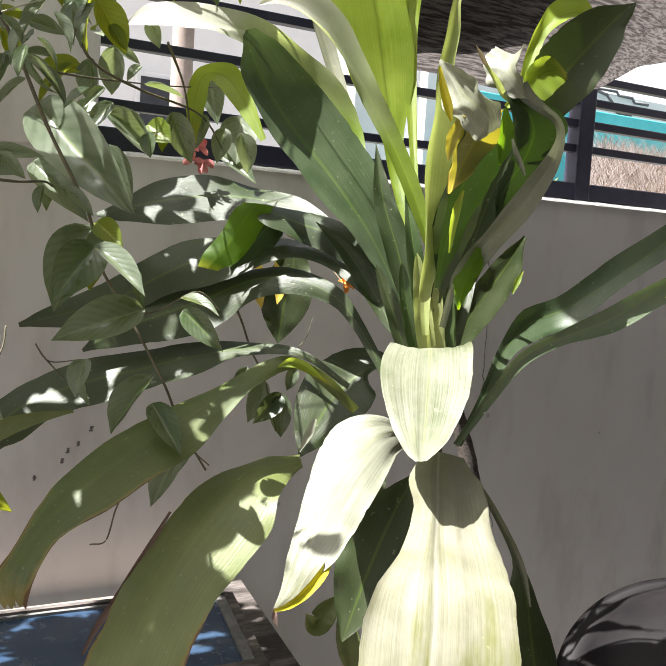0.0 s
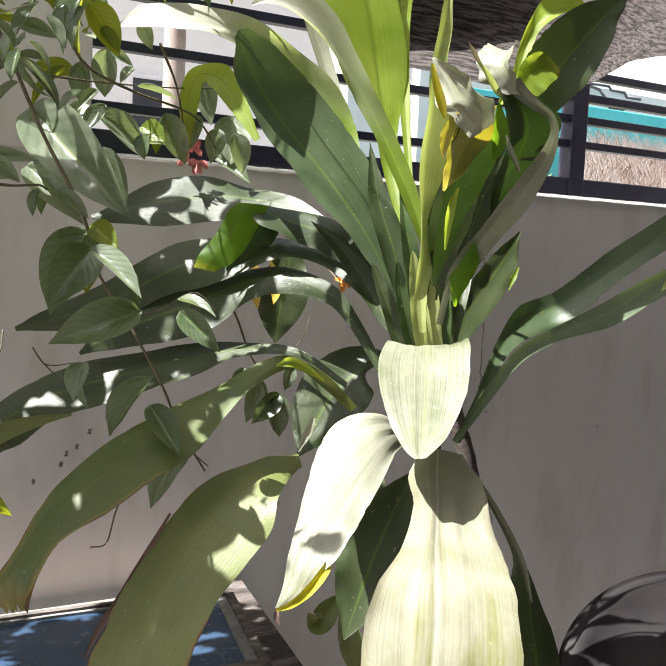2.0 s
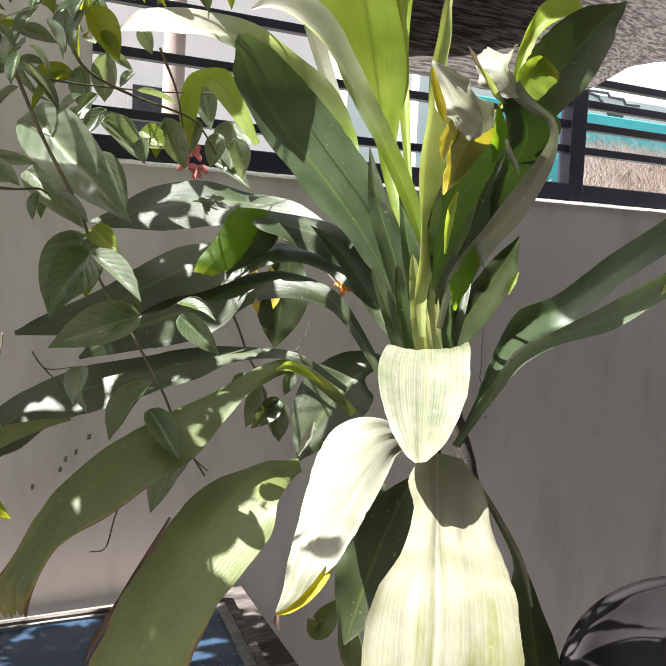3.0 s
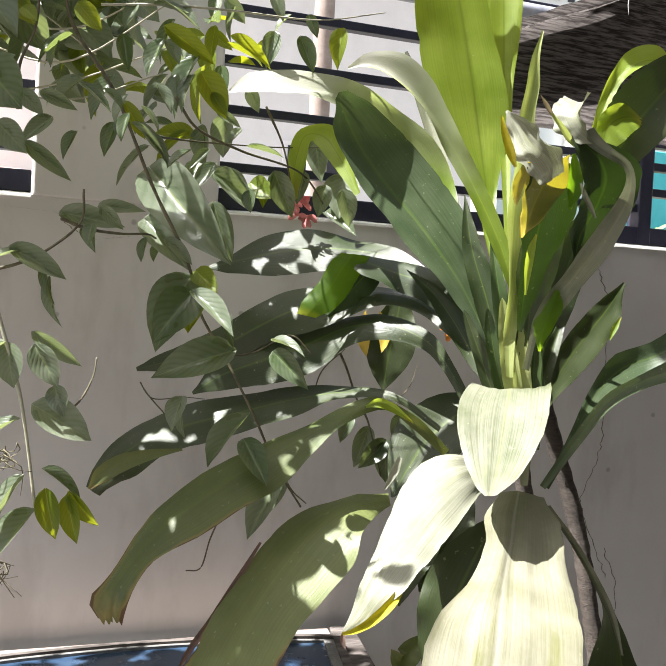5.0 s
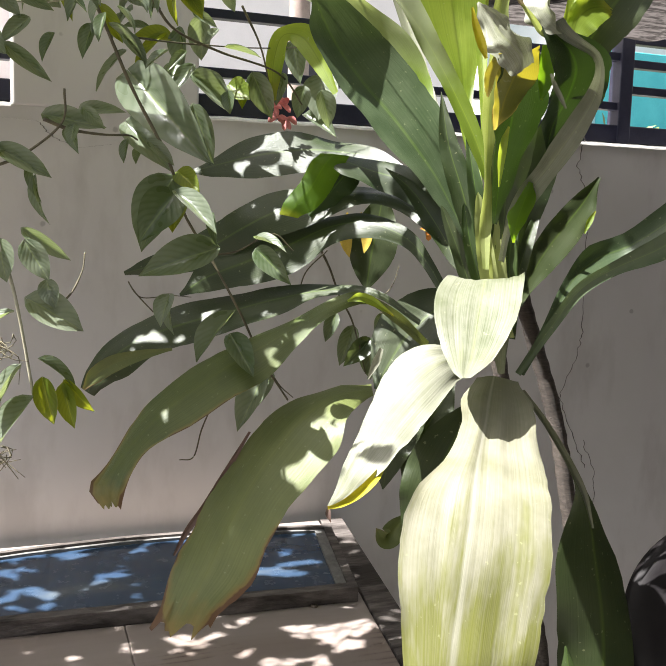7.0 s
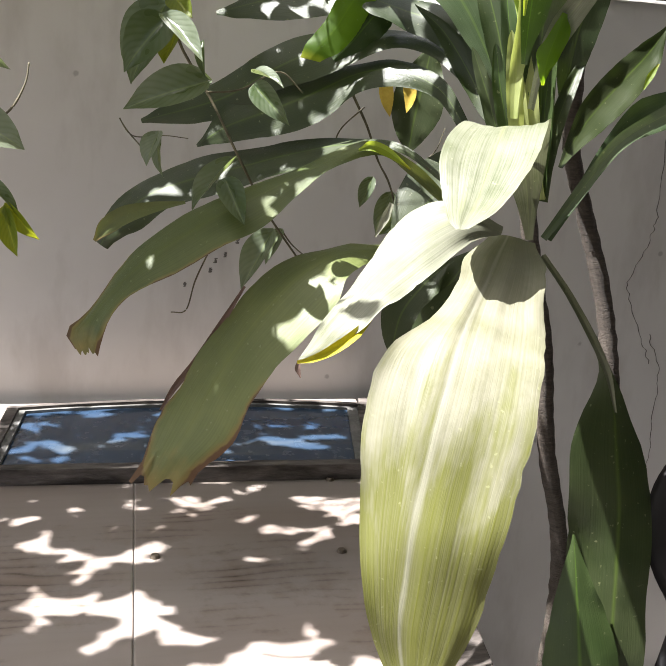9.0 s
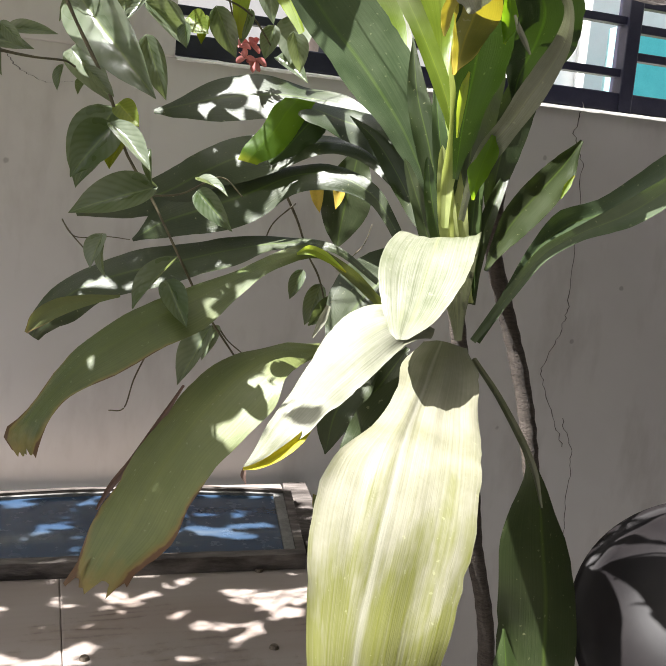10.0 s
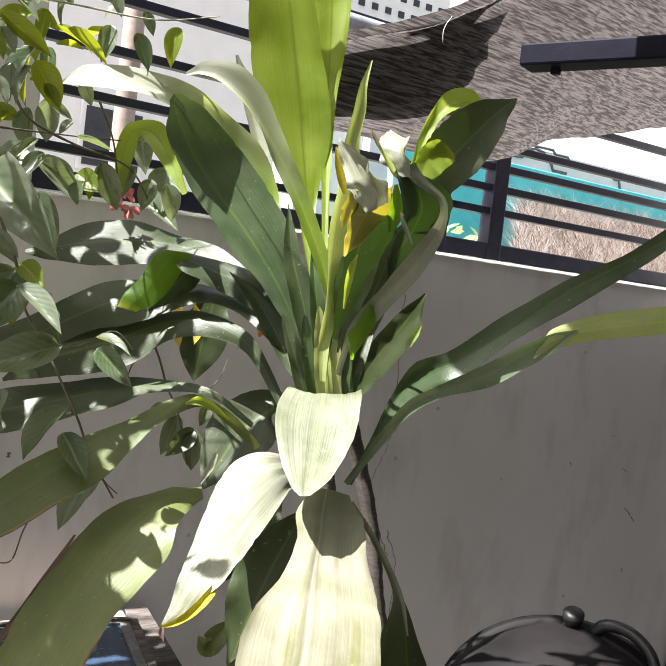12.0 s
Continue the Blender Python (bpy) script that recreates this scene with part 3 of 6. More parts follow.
for k in range(30000):
    b = rnd.random() ** 1.2
    y = 5.0 + 4.7 * b
    x = 4.9 + 0.93 * (y - 4.9) + 7.5 * rnd.random()
    z = bank_z(x, y) - 0.03
    hgt, lean = rnd.uniform(0.12, 0.5), rnd.uniform(-0.5, 0.5)
    w = rnd.uniform(0.002, 0.0055)
    if k % 9 == 0:
        hgt, lean, w = hgt * 1.3, lean * 2.2, 0.006
    dy = rnd.uniform(-0.1, 0.1)
    v = [grass.verts.new(q) for q in ((x - w, y, z), (x + w, y, z), (x + lean * 0.3 + w * 0.8, y + dy * 0.4, z + hgt * 0.6), (x + lean * 0.3 - w * 0.8, y + dy * 0.4, z + hgt * 0.6), (x + lean * 0.8, y + dy, z + hgt))]
    grass.faces.new((v[0], v[1], v[2], v[3]))
    grass.faces.new((v[3], v[2], v[4]))
tagged(new("dry_grass", mesh_of("dry_grass", grass, "dry_grass")), "tangled dry straw-coloured grass and brush on the bank", "grass", kind="stuff")

# added glowing plane, whitens the sky beyond the fence
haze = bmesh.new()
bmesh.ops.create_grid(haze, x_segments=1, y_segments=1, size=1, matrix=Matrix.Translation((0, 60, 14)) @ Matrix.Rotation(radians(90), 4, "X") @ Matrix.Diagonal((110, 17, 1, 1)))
structure("backdrop", haze, "white_haze", "glowing white plane standing in for the hazy low sky", "sky")

teal = thing("painted_wall", "teal painted boundary wall beyond the bank", "wall", (12, 10.4, 0))
part("wall_face", box_bm((7.75, 10.4, 0), (30, 10.55, 3.78), 0.01), "teal_paint", teal, smooth=False)
# sunlight on the end face is put into a paler teal
part("wall_end", box_bm((7.55, 10.38, 0), (7.745, 10.56, 3.72), 0.02), "teal_lit", teal, "wall end in paler teal, coloured as if sunlit", smooth=False)


def bush(name, at, size, count, seed, mat, label):
    rb = random.Random(seed)
    ob = thing(name, label, "bush", at)
    st = bmesh.new()
    for k in range(7):
        e = Vector(at) + Vector((rb.uniform(-1, 1) * size * 0.5, rb.uniform(-1, 1) * size * 0.4, size * rb.uniform(0.6, 1.1)))
        tube_bm([at, (Vector(at) + e) / 2 + Vector((rb.uniform(-0.05, 0.05), 0, 0.03)), e], 0.012, 6, 5, 0.003, bm=st)
    part("stem", st, "pole_wood", ob)
    cr = bmesh.new()
    for k in range(count):
        d = Vector((rb.gauss(0, 1), rb.gauss(0, 1), rb.gauss(0, 1))).normalized() * size * rb.uniform(0.25, 0.62)
        c = Vector(at) + Vector((0, 0, size * 0.75)) + Vector((d.x * 1.2, d.y, d.z))
        u = Vector((rb.gauss(0, 1), rb.gauss(0, 1), rb.gauss(0, 1))).normalized() * 0.045
        v = u.orthogonal().normalized() * 0.02
        q = [cr.verts.new(c - u), cr.verts.new(c + v), cr.verts.new(c + u), cr.verts.new(c - v)]
        cr.faces.new(q)
    part("crown", cr, mat, ob)


bush("bush", (3.0, 3.7, 0.0), 1.42, 1800, 11, "bush_leaf", "sunlit leafy bush beyond the fence")
bush("bush", (0.9, 4.2, 0.0), 1.2, 1100, 12, "bush_leaf", "sunlit leafy bush beyond the fence")


def house(name, x0, x1, y, h, mat, label, windows, roof="white_paint"):
    ob = thing(name, label, "house", ((x0 + x1) / 2, y, 0))
    part("wall_face", box_bm((x0, y, 0), (x1, y + 5, h)), mat, ob, smooth=False)
    part("roof", box_bm((x0 - 0.3, y - 0.4, h), (x1 + 0.3, y + 5.3, h + 0.18), 0.02), roof, ob, smooth=False)
    for xa, za, wx, wz in windows:
        fr = part("window", box_bm((xa - 0.06, y - 0.05, za - 0.06), (xa + wx + 0.06, y - 0.004, za + wz + 0.06), 0.01), "white_paint", ob, smooth=False)
        pane = part("pane", box_bm((xa, y - 0.065, za), (xa + wx, y - 0.052, za + wz)), "dark_opening", fr, smooth=False)


house("pale_house", -4.5, 6.0, 11, 6.2, "white_paint", "pale pinkish house across the road", [(1.4, 2.4, 0.7, 0.55), (3.4, 2.7, 0.7, 0.7)], "tile_roof")
parapet = thing("white_parapet_house", "white house with dark stepped trim on its parapet", "house", (18, 14, 0))
part("wall_face", box_bm((9.5, 14, 0), (32, 18, 4.98), 0.02), "white_paint", parapet, smooth=False)
for line in (((12.85, 4.72), (13.25, 4.74), (13.3, 4.86), (13.6, 4.98), (13.85, 4.93), (14.1, 4.72), (14.15, 4.62), (14.55, 4.62)), ((13.3, 5.03), (14.1, 5.03), (14.15, 4.97), (14.55, 4.96), (14.6, 4.88), (15.0, 4.88)), ((16.0, 4.75), (16.2, 4.75), (16.25, 4.55), (16.6, 4.55), (16.65, 4.4), (17.1, 4.4))):
    for (xa, za), (xb, zb) in zip(line, line[1:]):
        part("trim", tube_bm([(xa, 13.985, za), ((xa + xb) / 2, 13.985, (za + zb) / 2), (xb, 13.985, zb)], 0.03, 2, 6), "dark_trim", parapet)
blocks = thing("breeze_block_screen", "white breeze-block screen wall with small dark openings", "wall", (9.6, 14.4, 0))
part("wall_face", box_bm((8.2, 14.3, 0), (11.2, 14.9, 9.5), 0.02), "white_paint", blocks, smooth=False)
for k in range(9):
    for q in range(11):
        x, z = 8.5 + 0.30 * k + 0.02 * (q % 2), 5.6 + 0.30 * q
        # no hole is cut: a near-black block paints the dark inside
        ob = part("opening", box_bm((x, 14.27, z), (x + 0.13, 14.297, z + 0.12), 0.004), "dark_opening", blocks, smooth=False)
pinkh = thing("pink_house", "pink painted house with a shaded porch across the road", "house", (-3, 9, 0))
part("wall_face", box_bm((-7.0, 9.9, 0), (0.2, 12, 2.3)), "pink_paint", pinkh, smooth=False)
part("fascia", box_bm((-7.0, 9.0, 2.30), (0.29, 12, 2.56), 0.02), "pink_paint", pinkh, "pale pink concrete eave", smooth=False)
# near-black box stands in for the dark space below the eave
part("porch_shade", box_bm((-7.0, 9.05, 2.20), (0.27, 9.3, 2.297), 0.01), "dark_opening", pinkh, "dark strip painted for the shade under the eave", smooth=False)
pole = thing("utility_pole", "weathered grey-brown utility pole", "pole", (1.62, 4.2, 0))
part("shaft", tube_bm([(1.62, 4.2, 0), (1.62, 4.2, 2.5), (1.63, 4.2, 5.0)], 0.055, 8, 10, 0.045), "pole_wood", pole)

# ---- shade cloth and beam ----
cloth = thing("shade_cloth", "dark grey woven shade cloth slung over the fence", "shade cloth", (2.0, 1.5, 1.9))
cb = bmesh.new()
NX, NY = 60, 40
cg = []
low = spline([(1.191, 1.6, 1.821), (1.622, 1.58, 1.82), (1.838, 1.57, 1.913), (2.231, 1.55, 2.022), (2.7, 1.5, 2.15)], NX)
high = spline([(1.08, 1.4, 1.938), (1.246, 1.35, 2.007), (1.388, 1.3, 2.084), (1.729, 1.2, 2.26), (2.7, 1.15, 2.5)], NX)
over = spline([(1.083, 1.39, 1.941), (1.243, 1.34, 2.008), (1.379, 1.28, 2.093), (2, 0.3, 2.6), (2.7, 0.2, 2.66)], NX)
for a in range(NX + 1):
    row = []
    for b in range(NY + 1):
        v = b / NY
        p = low[a].lerp(high[a], v * 2) if v < 0.5 else high[a].lerp(over[a], v * 2 - 1)
        p += Vector((-0.06 * math.sin(math.pi * min(1, 2 * v)) * (1 - a / NX) ** 4, 0, -0.03 * math.sin(math.pi * min(1, 2 * v)) + 0.012 * noise.noise(p * 7) + 0.004 * noise.noise(p * 25)))
        row.append(cb.verts.new(p))
    cg.append(row)
cg_at = [[v.co.copy() for v in row] for row in cg]
for a in range(NX):
    for b in range(NY):
        cb.faces.new((cg[a][b], cg[a + 1][b], cg[a + 1][b + 1], cg[a][b + 1]))
part("cloth", cb, "shade_cloth", cloth)
# extra layer added close behind the slack end, to darken it
db = bmesh.new()
dg = []
for a in range(15):
    row = []
    for b in range(21):
        v = 0.20 + 0.30 * b / 20
        p = cg_at[a][int(v * NY)].copy() if a < 9 else cg_at[9][int(v * NY)].lerp(cg_at[14][int(v * NY)], (a - 9) / 5 * (0.75 + 0.25 * noise.noise(Vector((b * 0.35, 2.1, 0)))))
        row.append(db.verts.new(p + Vector((-0.012, 0.018, 0.022 + 0.01 * noise.noise(p * 9)))))
    dg.append(row)
for a in range(14):
    for b in range(20):
        db.faces.new((dg[a][b], dg[a + 1][b], dg[a + 1][b + 1], dg[a][b + 1]))
part("folded_layer", db, "shade_cloth", cloth, "extra layer added behind the cloth, darkens its slack end")
thread = [(1.233, 1.25, 2.002), (1.222, 1.25, 1.985), (1.217, 1.25, 1.97), (1.219, 1.25, 1.95)]
part("loose_thread", tube_bm(thread, 0.0006, 12, 5), "white_paint", cloth, "pale loose thread")
beam = thing("steel_beam", "dark navy painted steel beam under the shade cloth", "beam", (2.4, 1.3, 2.0))
BA, BB = Vector((1.399, 1.22, 1.979)), Vector((1.5, 0.98, 1.979))
bd = (BB - BA).normalized()
bn = Vector((-bd.y, bd.x, 0)).normalized()


def beam_box(a0, a1, n0, n1, z0, z1, bev=0.004):
    bm = box_bm((a0, n0, z0), (a1, n1, z1), bev)
    bmesh.ops.transform(bm, matrix=Matrix((bd, bn, (0, 0, 1))).transposed().to_4x4(), verts=bm.verts)
    bmesh.ops.translate(bm, vec=BA, verts=bm.verts)
    return bm


part("beam_bar", beam_box(0, 1.1, -0.03, 0.03, -0.0410, 0), "beam_shade_paint", beam, smooth=False)
part("bolt", beam_box(0.055, 0.071, -0.008, 0.008, -0.0410 - 0.013, -0.0410 - 0.0005, 0.002), "beam_shade_paint", beam, smooth=False)

# ---- table with the framed glass panel ----
table = thing("plywood_table", "worn plywood table with rusty screws", "table", (0.2, 1.2, 0))
TOP = 0.772


def board_bm(x0, x1, z0, z1):
    """A board from the table's front to the wall; its sides run askew, as (front, back)."""
    bm = bmesh.new()
    lo, hi = [[bm.verts.new((x, y, z)) for x, y in ((x0[0], 0.42), (x1[0], 0.42), (x1[1], 1.655), (x0[1], 1.655))] for z in (z0, z1)]
    bm.faces.new(lo[::-1])
    bm.faces.new(hi)
    for k in range(4):
        bm.faces.new((lo[k], lo[(k + 1) % 4], hi[(k + 1) % 4], hi[k]))
    bmesh.ops.bevel(bm, geom=bm.edges[:], offset=0.002, segments=2, profile=0.5, affect="EDGES")
    return bm


part("tabletop", board_bm((-0.9, -0.9), (0.3985, 0.4305), TOP - 0.018, TOP), "plywood", table, "worn stained plywood board", smooth=False)
part("tabletop", board_bm((0.3993, 0.4313), (0.690, 0.878), TOP - 0.018, TOP), "plywood", table, "worn stained plywood board", smooth=False)
part("edge_plank", board_bm((0.692, 0.881), (0.742, 0.931), TOP - 0.03, TOP + 0.002), "frame_wood", table, "dark weathered edge plank", smooth=False)
for x, y in ((-0.85, 0.47), (-0.85, 1.60), (0.66, 0.47), (0.82, 1.60)):
    part("leg", box_bm((x - 0.025, y - 0.025, 0), (x + 0.025, y + 0.025, TOP - 0.018), 0.003), "frame_wood", table, smooth=False)
for x, y in ((0.727, 1.241), (0.686, 0.998), (0.726, 1.239), (0.441, 1.011)):
    sc = bmesh.new()
    bmesh.ops.create_cone(sc, cap_ends=True, segments=14, radius1=0.007, radius2=0.005, depth=0.004, matrix=Matrix.Translation((x, y, TOP + 0.002)))
    part("screw", sc, "screw_metal", table, "rusty screw head", smooth=False)

panel = thing("framed_glass_panel", "weathered wooden frame with dark blue glass lying on the table", "window panel", (0.53, 1.43, TOP))
BL, BR, FR, FL = (Vector(v) for v in ((0.206, 1.560, 0), (0.866, 1.546, 0), (0.803, 1.236, 0), (0.188, 1.262, 0)))


def on_panel(u, v, h):
    p = FL.lerp(FR, u).lerp(BL.lerp(BR, u), v)
    bow = 0.012 * v * (1 - (2 * u - 1) ** 2)
    return (p.x, p.y, TOP + h + bow)


def strip(u0, u1, v0, v1, h0, h1, steps=20):
    bm = bmesh.new()
    rows = []
    along_u = (u1 - u0) > (v1 - v0)
    for k in range(steps + 1):
        t = k / steps
        jig = 0.0008 * noise.noise(Vector((t * 12, u0 * 9 + v0 * 5, h1 * 90)))
        if along_u:
            cs = [on_panel(u0 + (u1 - u0) * t, v, h + (jig if h == h1 else 0)) for v, h in ((v0, h0), (v0, h1), (v1, h1), (v1, h0))]
        else:
            cs = [on_panel(u, v0 + (v1 - v0) * t, h + (jig if h == h1 else 0)) for u, h in ((u0, h0), (u0, h1), (u1, h1), (u1, h0))]
        rows.append([bm.verts.new(c) for c in cs])
    for a, b in zip(rows, rows[1:]):
        for j in range(4):
            bm.faces.new((a[j], a[(j + 1) % 4], b[(j + 1) % 4], b[j]))
    bm.faces.new(rows[0][::-1])
    bm.faces.new(rows[-1])
    bmesh.ops.recalc_face_normals(bm, faces=bm.faces)
    return bm


part("frame_front", strip(0, 1, 0, 0.07, 0.001, 0.026), "frame_wood", panel, smooth=False)
part("frame_back", strip(0, 1, 0.965, 1, 0.001, 0.026), "frame_wood", panel, smooth=False)
part("frame_side", strip(0, 0.03, 0.0705, 0.9645, 0.001, 0.025), "frame_wood", panel, smooth=False)
part("frame_side", strip(0.975, 1, 0.0705, 0.9645, 0.001, 0.025), "frame_wood", panel, smooth=False)
part("pale_bead", strip(0.0305, 0.9745, 0.0705, 0.095, 0.002, 0.021), "frame_pale", panel, "flaking pale putty bead", smooth=False)
part("pale_bead", strip(0.0305, 0.9745, 0.94, 0.9645, 0.002, 0.021), "frame_pale", panel, "flaking pale putty bead", smooth=False)
part("pale_bead", strip(0.0305, 0.05, 0.1105, 0.9395, 0.002, 0.021), "frame_pale", panel, "flaking pale putty bead", smooth=False)
part("pale_bead", strip(0.945, 0.9745, 0.1105, 0.9395, 0.002, 0.021), "frame_pale", panel, "flaking pale putty bead", smooth=False)
part("glass", strip(0.0505, 0.9445, 0.1105, 0.9395, 0.004, 0.016), "blue_glass", panel, "dusty dark blue glass", smooth=False)

# ---- kettle barbecue ----
KC, KR = Vector((1.203, 0.764, 0.883)), 0.184
KN = Vector((-0.47, -0.415, 0.777)).normalized()
kettle = thing("kettle_barbecue", "glossy black round kettle barbecue with a tilted lid", "barbecue", (KC.x, KC.y, 0))
KU = Vector((0.583, 0.513, 0.629))
KU = (KU - KN * KU.dot(KN)).normalized()
KS = KU.cross(KN)


def turned(profile, centre, axis, seg=72):
    u = axis.orthogonal().normalized()
    v = axis.cross(u)
    bm = bmesh.new()
    rings = []
    for r, h in profile:
        if r < 1e-5:
            rings.append([bm.verts.new(centre + axis * h)])
        else:
            rings.append([bm.verts.new(centre + axis * h + (u * math.cos(2 * math.pi * k / seg) + v * math.sin(2 * math.pi * k / seg)) * r) for k in range(seg)])
    for a, b in zip(rings, rings[1:]):
        for k in range(seg):
            f = [a[k % len(a)], a[(k + 1) % len(a)], b[(k + 1) % len(b)], b[k % len(b)]]
            f = list(dict.fromkeys(f))
            if len(f) > 2:
                bm.faces.new(f)
    bmesh.ops.recalc_face_normals(bm, faces=bm.faces)
    return bm


lid = part("lid", turned([(KR, -0.012), (KR + 0.004, -0.004), (KR + 0.004, 0.004), (KR - 0.006, 0.008), (KR - 0.012, 0.006), (KR * 0.8, 0.032), (KR * 0.55, 0.050), (KR * 0.3, 0.060), (0, 0.064)], KC, KN), "black_enamel", kettle, "glossy black domed lid")
part("bowl", turned([(KR - 0.002, -0.0125), (KR * 0.98, -0.06), (KR * 0.85, -0.13), (KR * 0.6, -0.18), (KR * 0.3, -0.2), (0, -0.205)], KC, KN), "black_enamel", kettle)
kp = KC + KU * (KR - 0.02)
part("knob", turned([(0, -0.005), (0.017, -0.005), (0.017, 0.004), (0.0135, 0.008), (0.0135, 0.022), (0.0165, 0.026), (0.0165, 0.034), (0.012, 0.038), (0, 0.038)], kp + KN * 0.006, (KN + Vector((0, 0, 0.6))).normalized(), 24), "black_plastic", lid, "ribbed black vent knob")
hp = [kp + KS * s + KU * u + KN * n for s, u, n in ((0.03, -0.004, 0.012), (0.05, 0.004, 0.03), (0.085, -0.004, 0.035), (0.115, -0.03, 0.03), (0.128, -0.06, 0.015))]
if (hp[-1] - hp[0]).x < 0:
    hp = [kp - KS * s + KU * u + KN * n for s, u, n in ((0.03, -0.004, 0.012), (0.05, 0.004, 0.03), (0.085, -0.004, 0.035), (0.115, -0.03, 0.03), (0.128, -0.06, 0.015))]
part("handle", tube_bm(hp, 0.010, 20, 10, 0.009), "black_plastic", lid, "curved black handle")
part("cap", turned([(0, 0.02), (0.022, 0.018), (0.034, 0.008), (0.036, 0.0), (0.03, -0.01)], hp[-1] - KU * 0.035 + KN * 0.012, KN, 28), "grey_plastic", lid, "dull mauve-grey plastic cap")
for a in (0.4, 2.5, 4.6):
    foot = Vector((KC.x + 0.24 * math.cos(a), KC.y + 0.24 * math.sin(a), 0))
    topp = KC - KN * 0.12 + Vector((0.13 * math.cos(a), 0.13 * math.sin(a), -0.03))
    part("leg", tube_bm([foot, foot.lerp(topp, 0.5), topp], 0.010, 4, 8), "black_plastic", kettle)

# ---- strap-leaved plant ----
plant = thing("dracaena_plant", "tall broad-leaved green dracaena with two bare canes", "plant", (1.02, 1.05, 0))
part("cane", tube_bm([(1.009, 1.12, 1.437), (1.054, 1.19, 1.314), (1.102, 1.22, 1.222), (1.154, 1.22, 1.085), (1.185, 1.215, 0.949), (1.213, 1.21, 0.761), (1.2, 1.2, 0.3), (1.21, 1.2, 0)], 0.013, 90, 12, 0.018, 0.12, 0.10), "cane_bark", plant, "bare grey-brown ringed cane")
part("cane", tube_bm([(0.893, 0.985, 1.253), (0.92, 0.995, 1.153), (0.95, 1, 1.047), (0.975, 1.01, 0.908), (1.02, 1.01, 0.695), (1.0, 1.01, 0.3), (1.01, 1.0, 0)], 0.011, 90, 12, 0.015, 0.12, 0.08), "cane_bark", plant, "bare grey-brown ringed cane")
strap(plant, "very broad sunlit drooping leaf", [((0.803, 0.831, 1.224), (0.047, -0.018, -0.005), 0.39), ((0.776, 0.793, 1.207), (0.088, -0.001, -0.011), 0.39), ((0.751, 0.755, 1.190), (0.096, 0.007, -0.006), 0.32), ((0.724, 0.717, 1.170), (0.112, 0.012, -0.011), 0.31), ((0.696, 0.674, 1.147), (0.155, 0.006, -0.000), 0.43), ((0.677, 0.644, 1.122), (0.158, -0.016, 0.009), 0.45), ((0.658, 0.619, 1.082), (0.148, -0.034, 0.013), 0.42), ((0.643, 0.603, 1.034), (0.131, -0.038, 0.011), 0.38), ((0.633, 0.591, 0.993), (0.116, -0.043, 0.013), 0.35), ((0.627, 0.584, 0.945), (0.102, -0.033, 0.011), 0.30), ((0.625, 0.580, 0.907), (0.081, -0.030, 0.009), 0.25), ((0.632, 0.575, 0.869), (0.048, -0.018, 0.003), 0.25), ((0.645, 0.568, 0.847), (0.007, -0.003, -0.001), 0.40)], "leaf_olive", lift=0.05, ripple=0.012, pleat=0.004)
strap(plant, "broad olive drooping leaf with dry torn end", [((0.717, 1.002, 1.180), (-0.005, -0.020, -0.012), 0.49), ((0.653, 0.973, 1.177), (0.002, -0.075, -0.029), 0.41), ((0.601, 0.955, 1.152), (0.052, -0.089, -0.035), 0.41), ((0.561, 0.943, 1.113), (0.064, -0.088, -0.028), 0.42), ((0.529, 0.934, 1.072), (0.063, -0.087, -0.014), 0.46), ((0.499, 0.923, 1.027), (0.068, -0.100, -0.004), 0.48), ((0.475, 0.911, 0.986), (0.073, -0.081, -0.008), 0.47), ((0.451, 0.904, 0.948), (0.063, -0.055, 0.004), 0.49), ((0.435, 0.905, 0.917), (0.066, -0.025, -0.004), 0.47)], "leaf_dry", lift=0.08, ripple=0.012, torn=0.03)
strap(plant, "purple-brown dry curled rim of a leaf", [((0.540, 0.978, 1.136), (-0.003, 0.001, 0.001), 0.50), ((0.510, 0.983, 1.082), (-0.007, 0.002, 0.004), 0.50), ((0.485, 0.982, 1.042), (-0.007, 0.003, 0.005), 0.50), ((0.460, 0.975, 1.013), (-0.006, 0.002, 0.004), 0.50), ((0.443, 0.966, 0.987), (-0.003, 0.001, 0.001), 0.50)], "dry_rim", lift=0.5, ripple=0.004)
strap(plant, "long drooping leaf with a withered tip", [((0.815, 1.040, 1.234), (-0.008, 0.003, -0.008), 0.42), ((0.754, 1.020, 1.279), (-0.012, 0.004, -0.010), 0.43), ((0.701, 1.008, 1.305), (0.006, -0.002, -0.015), 0.40), ((0.656, 0.998, 1.293), (-0.024, -0.034, -0.018), 0.50), ((0.596, 0.983, 1.266), (0.006, -0.045, -0.024), 0.50), ((0.538, 0.973, 1.236), (0.027, -0.063, -0.034), 0.45), ((0.483, 0.967, 1.206), (0.031, -0.065, -0.029), 0.46), ((0.435, 0.958, 1.177), (0.026, -0.063, -0.025), 0.46), ((0.399, 0.950, 1.145), (0.020, -0.050, -0.018), 0.55), ((0.367, 0.941, 1.109), (0.030, -0.043, 0.007), 0.38), ((0.355, 0.924, 1.089), (0.039, -0.014, -0.004), 0.47), ((0.359, 0.917, 1.072), (0.023, -0.009, -0.000), 0.52)], "leaf_dry", lift=0.08, ripple=0.01, torn=0.01)
